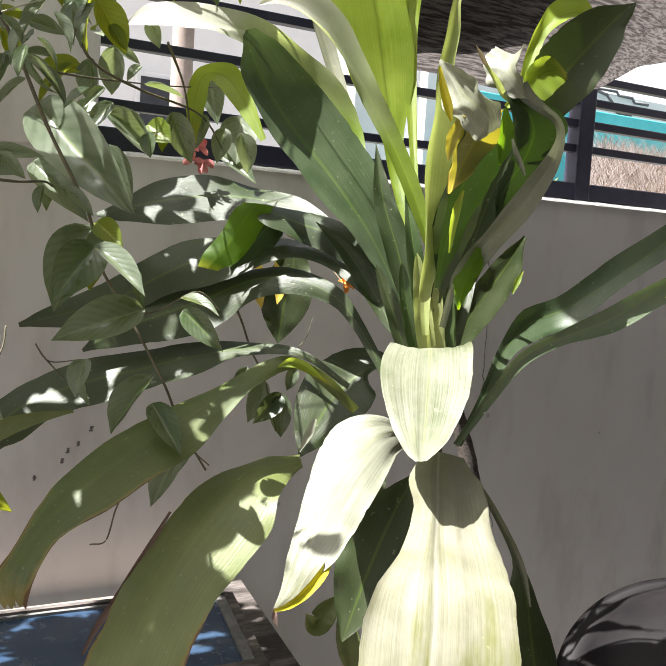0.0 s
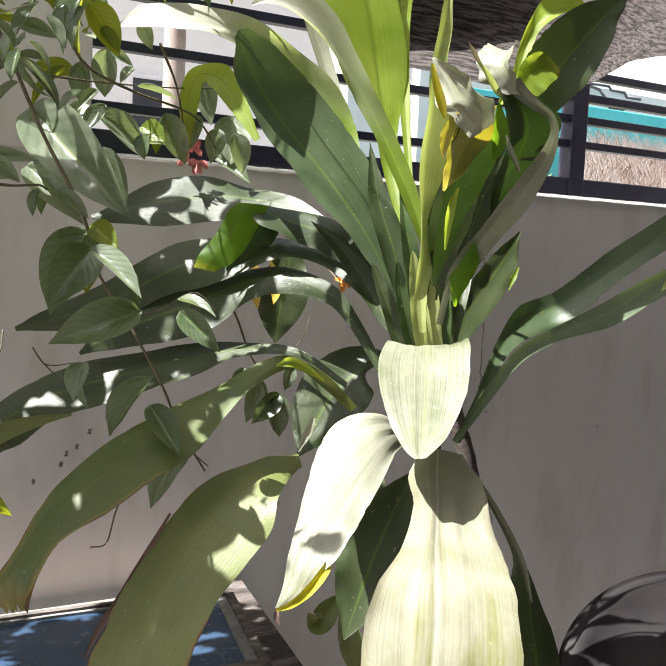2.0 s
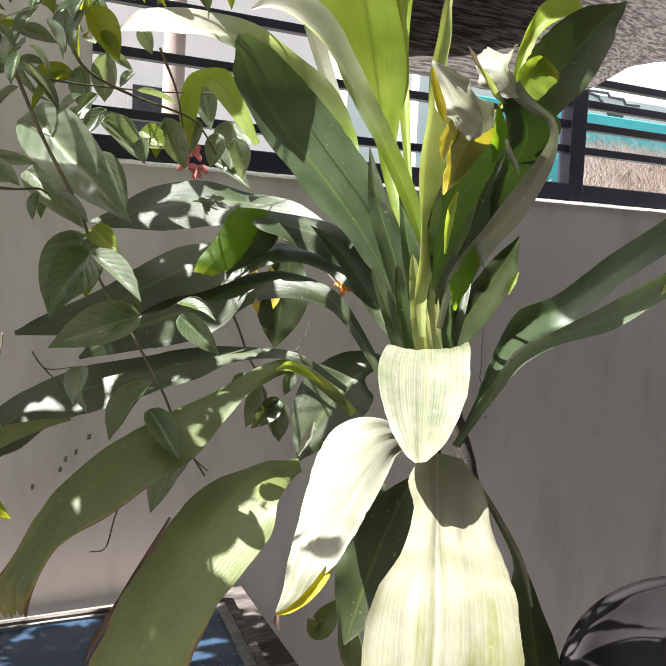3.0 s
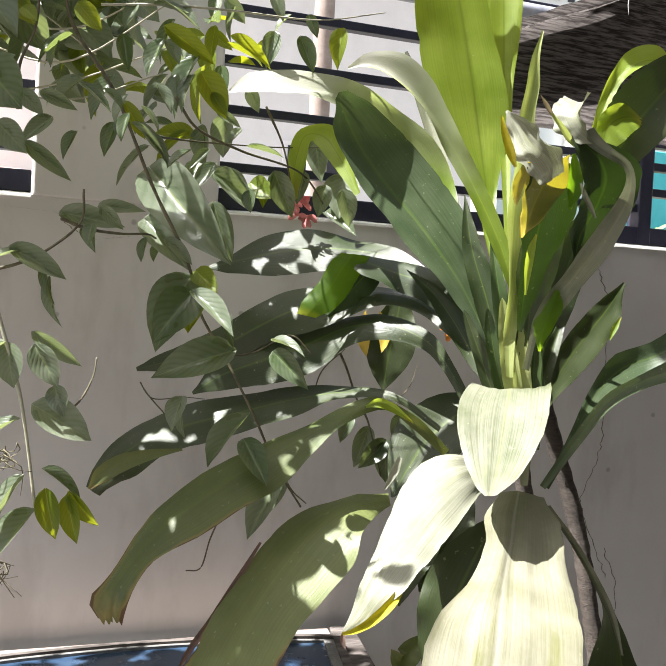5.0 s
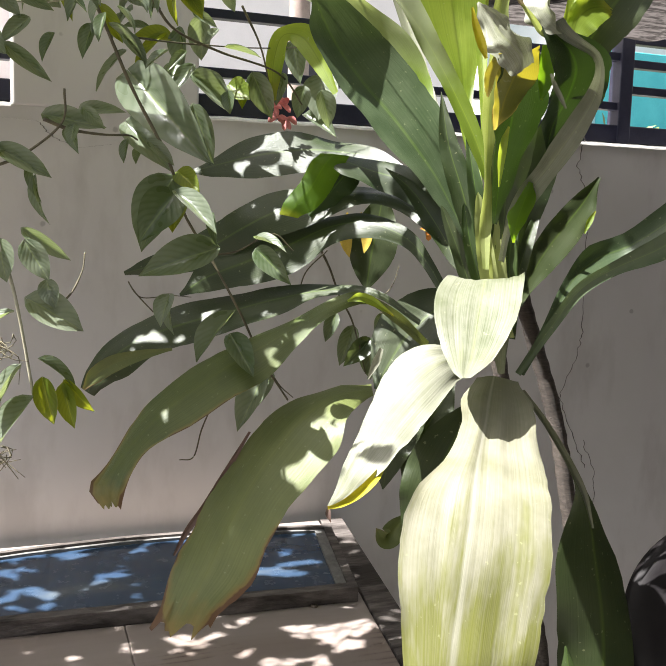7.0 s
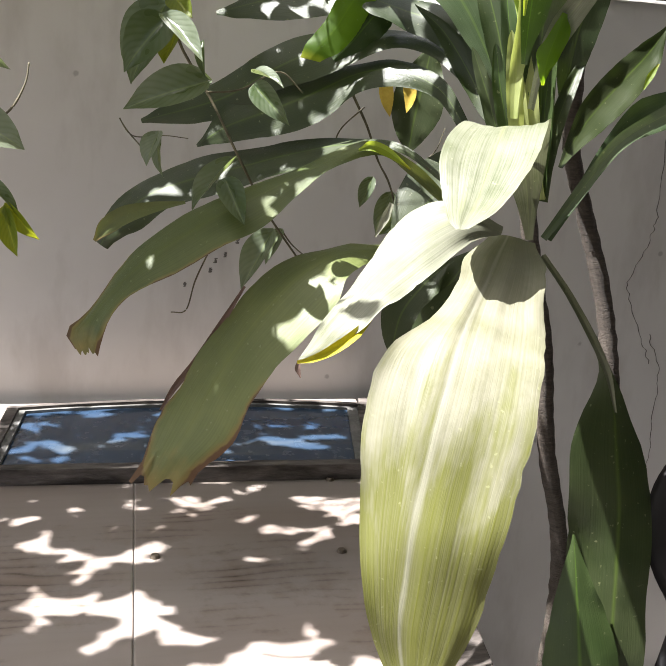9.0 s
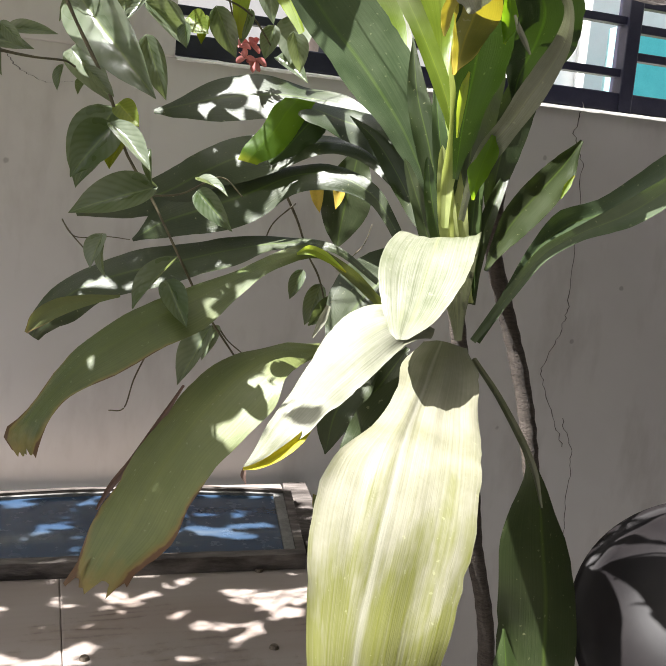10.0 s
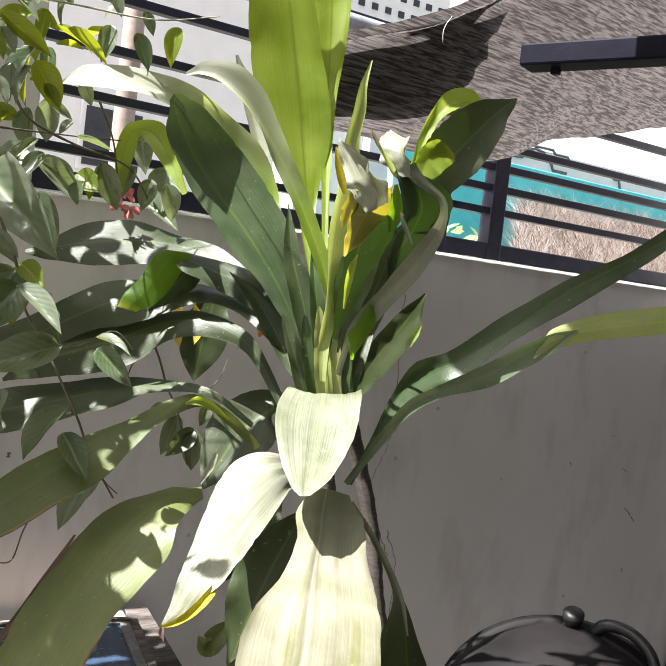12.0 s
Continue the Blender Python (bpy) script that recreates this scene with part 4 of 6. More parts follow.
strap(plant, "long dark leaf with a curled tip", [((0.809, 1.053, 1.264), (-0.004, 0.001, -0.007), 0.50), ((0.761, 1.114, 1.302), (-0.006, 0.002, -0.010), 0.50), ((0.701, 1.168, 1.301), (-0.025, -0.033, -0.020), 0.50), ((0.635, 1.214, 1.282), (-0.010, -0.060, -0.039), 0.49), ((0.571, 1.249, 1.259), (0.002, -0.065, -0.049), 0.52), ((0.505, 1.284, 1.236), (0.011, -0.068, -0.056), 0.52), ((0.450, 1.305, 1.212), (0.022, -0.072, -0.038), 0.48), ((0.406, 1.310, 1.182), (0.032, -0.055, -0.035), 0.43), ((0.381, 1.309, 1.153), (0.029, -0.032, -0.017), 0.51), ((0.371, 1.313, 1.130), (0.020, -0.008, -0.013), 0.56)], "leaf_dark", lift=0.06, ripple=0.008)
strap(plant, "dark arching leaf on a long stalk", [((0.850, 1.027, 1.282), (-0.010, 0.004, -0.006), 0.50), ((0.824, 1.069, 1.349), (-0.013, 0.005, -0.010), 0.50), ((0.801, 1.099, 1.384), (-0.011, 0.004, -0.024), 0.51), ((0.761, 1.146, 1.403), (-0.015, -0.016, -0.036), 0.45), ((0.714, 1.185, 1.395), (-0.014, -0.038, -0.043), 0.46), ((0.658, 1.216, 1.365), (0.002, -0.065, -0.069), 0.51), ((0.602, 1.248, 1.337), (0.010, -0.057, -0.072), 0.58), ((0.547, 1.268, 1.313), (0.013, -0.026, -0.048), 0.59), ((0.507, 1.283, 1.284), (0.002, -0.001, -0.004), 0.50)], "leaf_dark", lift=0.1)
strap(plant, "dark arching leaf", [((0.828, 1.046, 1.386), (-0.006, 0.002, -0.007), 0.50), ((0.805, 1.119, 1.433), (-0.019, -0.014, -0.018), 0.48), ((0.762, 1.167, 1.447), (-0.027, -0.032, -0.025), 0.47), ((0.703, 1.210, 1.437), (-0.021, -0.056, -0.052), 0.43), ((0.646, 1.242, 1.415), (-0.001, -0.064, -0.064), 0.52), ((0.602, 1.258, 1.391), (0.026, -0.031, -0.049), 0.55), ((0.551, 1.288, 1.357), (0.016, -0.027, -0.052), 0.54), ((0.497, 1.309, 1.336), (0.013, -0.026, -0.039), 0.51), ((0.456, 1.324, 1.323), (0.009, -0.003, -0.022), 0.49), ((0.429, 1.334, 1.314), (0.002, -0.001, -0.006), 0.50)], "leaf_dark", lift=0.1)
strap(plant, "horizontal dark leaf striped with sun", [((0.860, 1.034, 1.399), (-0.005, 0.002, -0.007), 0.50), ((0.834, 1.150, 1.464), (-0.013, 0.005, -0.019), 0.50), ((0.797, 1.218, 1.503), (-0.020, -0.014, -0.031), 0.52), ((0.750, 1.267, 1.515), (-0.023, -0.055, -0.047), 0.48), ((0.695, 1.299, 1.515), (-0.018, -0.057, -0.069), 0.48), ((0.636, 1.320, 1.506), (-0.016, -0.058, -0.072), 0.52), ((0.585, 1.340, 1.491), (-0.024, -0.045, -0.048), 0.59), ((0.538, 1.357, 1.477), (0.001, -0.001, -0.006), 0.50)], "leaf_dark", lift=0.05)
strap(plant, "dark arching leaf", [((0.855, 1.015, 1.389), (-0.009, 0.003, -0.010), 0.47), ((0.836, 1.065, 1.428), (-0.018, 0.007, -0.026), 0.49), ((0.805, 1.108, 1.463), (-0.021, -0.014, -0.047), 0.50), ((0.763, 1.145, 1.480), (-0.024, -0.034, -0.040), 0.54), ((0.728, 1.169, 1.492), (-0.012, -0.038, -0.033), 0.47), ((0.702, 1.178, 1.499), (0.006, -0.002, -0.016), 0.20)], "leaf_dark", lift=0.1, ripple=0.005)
# one folded leaf in two colours: its backlit and shaded halves are painted
strap(plant, "folded leaf tip in bright green, painted as backlit", [((0.712, 1.170, 1.503), (0.041, -0.015, -0.003), 0.45), ((0.696, 1.170, 1.483), (0.042, -0.010, -0.018), 0.42), ((0.679, 1.171, 1.454), (0.041, -0.010, -0.017), 0.39), ((0.657, 1.169, 1.427), (0.040, -0.015, -0.013), 0.43), ((0.645, 1.173, 1.410), (0.026, -0.010, -0.005), 0.49)], "leaf_fold", lift=0.1, ripple=0.004)
strap(plant, "dark green side of a folded leaf, painted as shaded", [((0.755, 1.175, 1.494), (0.009, -0.003, -0.011), 0.50), ((0.738, 1.176, 1.480), (0.042, -0.005, -0.015), 0.42), ((0.720, 1.177, 1.459), (0.039, -0.004, -0.020), 0.38), ((0.700, 1.179, 1.433), (0.033, -0.002, -0.010), 0.42), ((0.680, 1.181, 1.412), (0.006, -0.002, -0.006), 0.50)], "leaf_green", lift=0.15)
strap(plant, "broad dark green upright leaf, colour lightened as if part sunlit", [((0.856, 1.004, 1.367), (0.009, -0.003, 0.006), 0.54), ((0.846, 1.013, 1.404), (0.029, 0.010, 0.007), 0.49), ((0.821, 1.033, 1.462), (0.072, 0.026, 0.023), 0.42), ((0.788, 1.050, 1.512), (0.100, 0.027, 0.039), 0.41), ((0.751, 1.069, 1.562), (0.117, 0.026, 0.033), 0.37), ((0.718, 1.082, 1.600), (0.114, 0.027, 0.040), 0.35), ((0.688, 1.088, 1.637), (0.104, 0.025, 0.037), 0.33), ((0.664, 1.086, 1.673), (0.082, 0.017, 0.023), 0.32), ((0.648, 1.081, 1.699), (0.042, 0.006, 0.013), 0.17), ((0.649, 1.076, 1.712), (0.011, -0.004, 0.003), 0.44)], "leaf_lit_lift", lift=0.08, ripple=0.005)
strap(plant, "arching bright leaf, drooping tip coloured pale as if sunlit", [((0.853, 1.037, 1.421), (0.008, -0.003, 0.003), 0.50), ((0.828, 1.089, 1.545), (0.014, -0.005, 0.015), 0.40), ((0.800, 1.120, 1.619), (0.058, -0.000, 0.007), 0.38), ((0.762, 1.135, 1.667), (0.063, -0.002, 0.017), 0.32), ((0.714, 1.132, 1.704), (0.061, 0.020, 0.023), 0.50), ((0.666, 1.117, 1.720), (0.062, 0.030, 0.034), 0.58), ((0.625, 1.101, 1.716), (0.058, 0.042, 0.037), 0.48), ((0.566, 1.091, 1.714), (0.023, 0.056, 0.044), 0.50), ((0.524, 1.090, 1.706), (0.008, 0.040, 0.036), 0.50), ((0.500, 1.094, 1.697), (-0.001, 0.000, 0.004), 0.50)], "leaf_lit_tip", lift=0.12, ripple=0.008)
strap(plant, "folded yellow-green leaf, tip coloured pale as if sunlit", [((0.857, 0.950, 1.444), (0.007, -0.003, 0.003), 0.50), ((0.838, 0.962, 1.510), (0.018, -0.007, 0.008), 0.55), ((0.807, 0.979, 1.581), (0.020, -0.007, 0.012), 0.50), ((0.776, 0.991, 1.637), (0.021, -0.008, 0.015), 0.49), ((0.748, 0.996, 1.677), (0.028, 0.011, 0.019), 0.52), ((0.716, 0.997, 1.709), (0.037, 0.029, 0.032), 0.51), ((0.683, 0.999, 1.730), (0.036, 0.029, 0.037), 0.50), ((0.652, 1.003, 1.732), (0.011, 0.017, 0.024), 0.47), ((0.631, 1.008, 1.725), (-0.001, 0.000, 0.003), 0.50)], "leaf_lit_tip", lift=0.3)
strap(plant, "tall yellow-green backlit leaf", [((0.894, 1.054, 1.457), (0.011, -0.004, 0.003), 0.50), ((0.902, 1.115, 1.558), (0.020, -0.008, 0.004), 0.56), ((0.908, 1.144, 1.618), (0.043, 0.005, 0.011), 0.53), ((0.910, 1.176, 1.694), (0.108, 0.002, 0.019), 0.57), ((0.905, 1.199, 1.783), (0.133, -0.007, 0.012), 0.61), ((0.896, 1.218, 1.866), (0.131, -0.006, 0.017), 0.64), ((0.885, 1.233, 1.943), (0.123, -0.003, 0.018), 0.66), ((0.869, 1.244, 2.032), (0.098, -0.037, 0.004), 0.65), ((0.852, 1.245, 2.117), (0.057, -0.021, 0.002), 0.61), ((0.841, 1.244, 2.167), (0.006, -0.002, 0.001), 0.50)], "leaf_bright", lift=0.08, ripple=0.008)
strap(plant, "backlit upright leaf", [((0.922, 1.096, 1.533), (0.009, -0.003, 0.001), 0.50), ((0.948, 1.161, 1.669), (0.016, -0.006, 0.001), 0.56), ((0.965, 1.209, 1.779), (0.033, -0.012, 0.002), 0.62), ((0.975, 1.237, 1.875), (0.053, -0.020, 0.002), 0.55), ((0.979, 1.256, 1.965), (0.062, -0.023, 0.002), 0.53), ((0.975, 1.269, 2.059), (0.059, -0.022, 0.002), 0.50), ((0.963, 1.273, 2.149), (0.026, -0.010, 0.001), 0.50), ((0.957, 1.275, 2.198), (0.005, -0.002, 0.001), 0.50)], "leaf_bright", lift=0.12)
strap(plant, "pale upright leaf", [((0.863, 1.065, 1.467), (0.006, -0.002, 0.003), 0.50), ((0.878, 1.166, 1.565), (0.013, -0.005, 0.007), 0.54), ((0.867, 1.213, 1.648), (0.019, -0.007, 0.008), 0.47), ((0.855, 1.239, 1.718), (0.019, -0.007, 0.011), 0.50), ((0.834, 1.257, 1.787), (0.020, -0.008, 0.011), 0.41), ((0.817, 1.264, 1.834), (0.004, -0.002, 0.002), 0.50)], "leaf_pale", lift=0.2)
strap(plant, "narrow upright yellow-green leaf", [((0.838, 0.925, 1.348), (0.008, -0.003, 0.000), 0.50), ((0.840, 0.935, 1.399), (0.015, -0.006, 0.001), 0.50), ((0.838, 0.935, 1.446), (0.031, 0.010, 0.001), 0.26), ((0.840, 0.940, 1.499), (0.037, 0.007, 0.003), 0.29), ((0.838, 0.936, 1.540), (0.043, 0.005, 0.007), 0.32), ((0.837, 0.931, 1.580), (0.044, 0.005, 0.010), 0.35), ((0.838, 0.925, 1.625), (0.036, 0.003, 0.007), 0.40), ((0.839, 0.922, 1.670), (0.019, -0.007, 0.004), 0.51), ((0.842, 0.918, 1.710), (0.016, -0.006, 0.004), 0.48), ((0.843, 0.912, 1.748), (0.009, -0.004, 0.003), 0.67), ((0.848, 0.910, 1.778), (0.002, -0.001, -0.000), 0.50)], "leaf_stripe", lift=0.2)
strap(plant, "broad leaf body under a crumpled end", [((0.831, 0.896, 1.407), (0.006, -0.002, -0.001), 0.50), ((0.824, 0.877, 1.447), (0.030, 0.010, 0.004), 0.45), ((0.814, 0.848, 1.491), (0.053, 0.023, -0.001), 0.46), ((0.805, 0.820, 1.527), (0.083, 0.033, -0.001), 0.48), ((0.793, 0.793, 1.556), (0.092, 0.035, 0.003), 0.46), ((0.773, 0.762, 1.576), (0.082, 0.039, 0.015), 0.46), ((0.758, 0.747, 1.585), (0.069, 0.033, 0.019), 0.43)], "leaf_green", lift=0.1)
strap(plant, "scorched yellow-brown underside of a crumpled leaf", [((0.751, 0.728, 1.583), (0.051, 0.002, 0.012), 0.38), ((0.759, 0.746, 1.565), (0.053, 0.001, 0.002), 0.36), ((0.762, 0.767, 1.545), (0.042, 0.006, -0.003), 0.29), ((0.767, 0.786, 1.527), (0.025, 0.001, -0.002), 0.34), ((0.770, 0.801, 1.512), (0.003, -0.001, -0.001), 0.50)], "leaf_yellowed", lift=0.15, ripple=0.006)
# bright sliver paints the light along a rolled edge
strap(plant, "rolled edge of a leaf, coloured bright as if sunlit", [((0.793, 0.824, 1.450), (0.002, -0.001, -0.000), 0.50), ((0.789, 0.815, 1.480), (0.008, -0.003, -0.001), 0.50), ((0.786, 0.805, 1.501), (0.008, -0.003, -0.002), 0.50), ((0.785, 0.795, 1.516), (0.002, -0.001, -0.001), 0.50)], "leaf_bright", lift=0.25)
# sun on the crumpled end is put into its pale colour
strap(plant, "crumpled damaged leaf end, coloured pale as if in full sun", [((0.720, 0.761, 1.637), (0.002, -0.001, 0.002), 0.50), ((0.724, 0.746, 1.621), (-0.003, -0.031, 0.012), 0.50), ((0.728, 0.729, 1.601), (-0.000, -0.043, 0.025), 0.51), ((0.732, 0.713, 1.588), (-0.000, -0.048, 0.016), 0.48), ((0.744, 0.710, 1.576), (0.004, -0.039, 0.019), 0.55), ((0.754, 0.719, 1.565), (0.013, -0.015, 0.014), 0.48)], "leaf_pale", lift=-0.1, ripple=0.014, pleat=0.003)
strap(plant, "yellow scorched edge of a crumpled leaf", [((0.690, 0.716, 1.620), (-0.002, 0.001, -0.001), 0.50), ((0.695, 0.717, 1.604), (-0.007, 0.002, -0.002), 0.50), ((0.704, 0.719, 1.586), (-0.008, 0.003, -0.003), 0.50), ((0.714, 0.726, 1.574), (-0.003, 0.001, -0.001), 0.50)], "yellow_tip", lift=0.2)
strap(plant, "torn yellow leaf flap", [((0.735, 0.739, 1.578), (-0.009, 0.003, 0.004), 0.50), ((0.731, 0.746, 1.563), (-0.011, 0.004, 0.003), 0.50), ((0.732, 0.751, 1.549), (-0.008, 0.003, 0.001), 0.50), ((0.733, 0.753, 1.540), (-0.002, 0.001, 0.000), 0.50)], "leaf_yellowed", lift=0.2, ripple=0.006)
strap(plant, "broad green folded leaf", [((0.860, 0.831, 1.493), (0.003, -0.001, -0.001), 0.50), ((0.855, 0.812, 1.522), (0.054, 0.022, -0.007), 0.45), ((0.853, 0.781, 1.551), (0.090, 0.036, 0.001), 0.47), ((0.849, 0.761, 1.578), (0.098, 0.033, 0.011), 0.52), ((0.831, 0.751, 1.599), (0.098, 0.028, 0.003), 0.49), ((0.809, 0.749, 1.612), (0.059, 0.021, 0.002), 0.48), ((0.794, 0.749, 1.622), (0.003, -0.001, 0.004), 0.50)], "leaf_green", lift=0.1)
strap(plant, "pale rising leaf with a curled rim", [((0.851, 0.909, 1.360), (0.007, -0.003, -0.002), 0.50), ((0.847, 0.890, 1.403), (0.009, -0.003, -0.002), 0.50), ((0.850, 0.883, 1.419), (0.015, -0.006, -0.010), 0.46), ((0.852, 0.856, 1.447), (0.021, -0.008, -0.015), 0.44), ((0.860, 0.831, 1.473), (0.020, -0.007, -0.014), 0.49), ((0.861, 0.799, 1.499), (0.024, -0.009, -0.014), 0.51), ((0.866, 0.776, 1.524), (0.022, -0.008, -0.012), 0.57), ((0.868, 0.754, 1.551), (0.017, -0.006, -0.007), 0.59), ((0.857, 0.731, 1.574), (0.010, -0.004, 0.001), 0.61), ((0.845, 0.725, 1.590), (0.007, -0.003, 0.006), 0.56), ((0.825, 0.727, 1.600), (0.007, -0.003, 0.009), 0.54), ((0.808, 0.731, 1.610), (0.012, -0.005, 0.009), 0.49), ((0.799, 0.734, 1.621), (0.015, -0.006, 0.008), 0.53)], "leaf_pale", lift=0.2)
strap(plant, "pale curled leaf tip", [((0.799, 0.721, 1.604), (0.006, -0.024, -0.008), 0.53), ((0.785, 0.726, 1.622), (-0.006, -0.051, -0.005), 0.50), ((0.785, 0.737, 1.639), (0.001, -0.054, -0.005), 0.49), ((0.800, 0.749, 1.655), (0.003, -0.044, -0.004), 0.48)], "leaf_pale", lift=0.25, ripple=0.008)
strap(plant, "dry twisted leaf end", [((0.746, 0.738, 1.652), (-0.001, 0.000, -0.000), 0.50), ((0.752, 0.738, 1.644), (-0.004, 0.001, -0.002), 0.50), ((0.759, 0.739, 1.636), (-0.003, 0.001, -0.003), 0.50), ((0.767, 0.740, 1.631), (-0.001, 0.000, -0.001), 0.50)], "dry_straw", lift=0.4)
strap(plant, "yellow-green edge of a curled tip", [((0.759, 0.738, 1.635), (-0.002, 0.001, -0.001), 0.50), ((0.772, 0.739, 1.624), (-0.005, 0.002, -0.003), 0.50), ((0.786, 0.742, 1.611), (-0.005, 0.002, -0.004), 0.50), ((0.800, 0.745, 1.603), (-0.001, 0.000, -0.001), 0.50)], "leaf_stripe", lift=0.3)
strap(plant, "pale torn edge of a leaf", [((0.801, 0.741, 1.568), (-0.002, 0.001, -0.001), 0.50), ((0.809, 0.744, 1.556), (-0.005, 0.002, -0.002), 0.50), ((0.818, 0.746, 1.545), (-0.005, 0.002, -0.002), 0.50), ((0.827, 0.748, 1.534), (-0.002, 0.001, -0.001), 0.50)], "leaf_pale", lift=0.2)
strap(plant, "green torn flap of a leaf", [((0.796, 0.749, 1.599), (-0.004, 0.002, -0.001), 0.50), ((0.801, 0.752, 1.580), (-0.014, 0.005, -0.001), 0.50), ((0.804, 0.756, 1.562), (-0.015, 0.006, 0.002), 0.50), ((0.804, 0.762, 1.543), (-0.003, 0.001, 0.001), 0.50)], "leaf_fold", lift=0.2)
strap(plant, "dark green shaded leaf", [((0.883, 0.833, 1.576), (0.008, -0.003, -0.003), 0.50), ((0.887, 0.821, 1.600), (0.035, -0.013, -0.025), 0.52), ((0.895, 0.802, 1.628), (0.051, -0.019, -0.022), 0.52), ((0.905, 0.782, 1.657), (0.070, -0.026, -0.021), 0.55), ((0.928, 0.763, 1.694), (0.062, -0.023, -0.013), 0.64), ((0.945, 0.752, 1.717), (0.034, -0.013, -0.012), 0.69), ((0.957, 0.742, 1.731), (0.001, -0.001, -0.001), 0.50)], "leaf_dark", lift=0.1)
strap(plant, "narrow curled bright leaf", [((0.829, 0.790, 1.608), (0.005, -0.002, -0.003), 0.50), ((0.849, 0.793, 1.632), (0.011, -0.004, 0.004), 0.44), ((0.865, 0.797, 1.669), (0.014, -0.005, -0.001), 0.55), ((0.880, 0.801, 1.699), (0.012, -0.004, -0.010), 0.53), ((0.901, 0.797, 1.719), (-0.008, -0.029, -0.028), 0.51), ((0.922, 0.790, 1.725), (-0.016, -0.015, -0.028), 0.47), ((0.935, 0.785, 1.715), (-0.009, 0.003, -0.015), 0.43), ((0.940, 0.782, 1.697), (-0.004, 0.002, -0.001), 0.50)], "leaf_bright", lift=0.2)
strap(plant, "short bright torn leaf", [((0.852, 0.781, 1.606), (0.008, -0.003, -0.001), 0.50), ((0.859, 0.784, 1.636), (0.026, -0.010, -0.022), 0.38), ((0.874, 0.784, 1.651), (0.024, -0.009, -0.029), 0.42), ((0.892, 0.782, 1.655), (0.016, -0.006, -0.024), 0.52), ((0.901, 0.779, 1.650), (-0.002, 0.001, -0.005), 0.50)], "leaf_bright", lift=0.1, torn=0.005)
strap(plant, "drooping olive leaf tip", [((0.697, 1.127, 1.585), (0.007, -0.003, 0.005), 0.50), ((0.679, 1.166, 1.642), (0.019, -0.007, 0.024), 0.48), ((0.664, 1.193, 1.672), (0.017, -0.007, 0.030), 0.46), ((0.642, 1.212, 1.674), (-0.016, 0.006, 0.017), 0.50), ((0.631, 1.216, 1.642), (-0.026, 0.010, 0.003), 0.57), ((0.629, 1.216, 1.607), (-0.017, 0.006, 0.001), 0.61), ((0.634, 1.215, 1.580), (-0.003, 0.001, -0.001), 0.50)], "leaf_bright", lift=0.15)
strap(plant, "small dark pointed leaf", [((0.958, 1.030, 1.290), (0.006, -0.002, -0.002), 0.50), ((0.981, 1.053, 1.316), (0.013, -0.005, -0.016), 0.50), ((1.014, 1.073, 1.354), (0.032, -0.012, -0.031), 0.47), ((1.061, 1.087, 1.403), (0.038, -0.014, -0.035), 0.44), ((1.107, 1.102, 1.446), (0.029, -0.011, -0.025), 0.44), ((1.134, 1.103, 1.485), (0.004, -0.002, -0.003), 0.50)], "leaf_dark", lift=0.12)
strap(plant, "long narrow leaf, colour lightened for a sunlit band", [((0.894, 0.915, 1.210), (0.007, -0.003, -0.004), 0.50), ((0.933, 0.921, 1.271), (0.011, -0.004, -0.009), 0.47), ((0.983, 0.945, 1.329), (0.019, -0.007, -0.014), 0.46), ((1.035, 0.958, 1.364), (0.037, -0.014, -0.033), 0.45), ((1.085, 0.945, 1.387), (0.010, -0.025, -0.038), 0.40), ((1.140, 0.898, 1.442), (0.002, -0.022, -0.036), 0.57), ((1.181, 0.829, 1.509), (0.025, -0.010, -0.031), 0.44), ((1.232, 0.767, 1.564), (0.027, -0.010, -0.015), 0.47), ((1.261, 0.724, 1.603), (0.015, -0.005, -0.019), 0.55), ((1.292, 0.691, 1.638), (0.006, -0.002, -0.007), 0.50)], "leaf_lit_lift", lift=0.15)
strap(plant, "long narrow leaf, colour lightened for a sunlit band", [((0.884, 0.908, 1.212), (0.007, -0.002, -0.005), 0.50), ((0.915, 0.886, 1.274), (0.010, -0.004, -0.009), 0.55), ((0.936, 0.856, 1.327), (0.010, -0.004, -0.013), 0.50), ((0.957, 0.816, 1.357), (0.010, -0.004, -0.014), 0.52), ((0.981, 0.765, 1.384), (0.013, -0.005, -0.025), 0.50), ((1.003, 0.724, 1.417), (0.018, -0.007, -0.021), 0.45), ((1.024, 0.698, 1.441), (0.012, -0.004, -0.018), 0.38), ((1.044, 0.677, 1.455), (0.002, -0.001, -0.004), 0.50)], "leaf_lit_lift", lift=0.15)
strap(plant, "olive twisted end of a long narrow leaf", [((1.012, 0.711, 1.424), (0.006, -0.002, 0.016), 0.58), ((1.027, 0.694, 1.444), (-0.016, 0.006, 0.020), 0.55), ((1.065, 0.670, 1.460), (-0.009, 0.003, 0.030), 0.48), ((1.103, 0.639, 1.472), (-0.004, 0.002, 0.034), 0.47), ((1.142, 0.609, 1.482), (-0.004, 0.002, 0.031), 0.47), ((1.196, 0.578, 1.489), (-0.001, 0.000, 0.006), 0.50)], "leaf_stripe", lift=0.15)
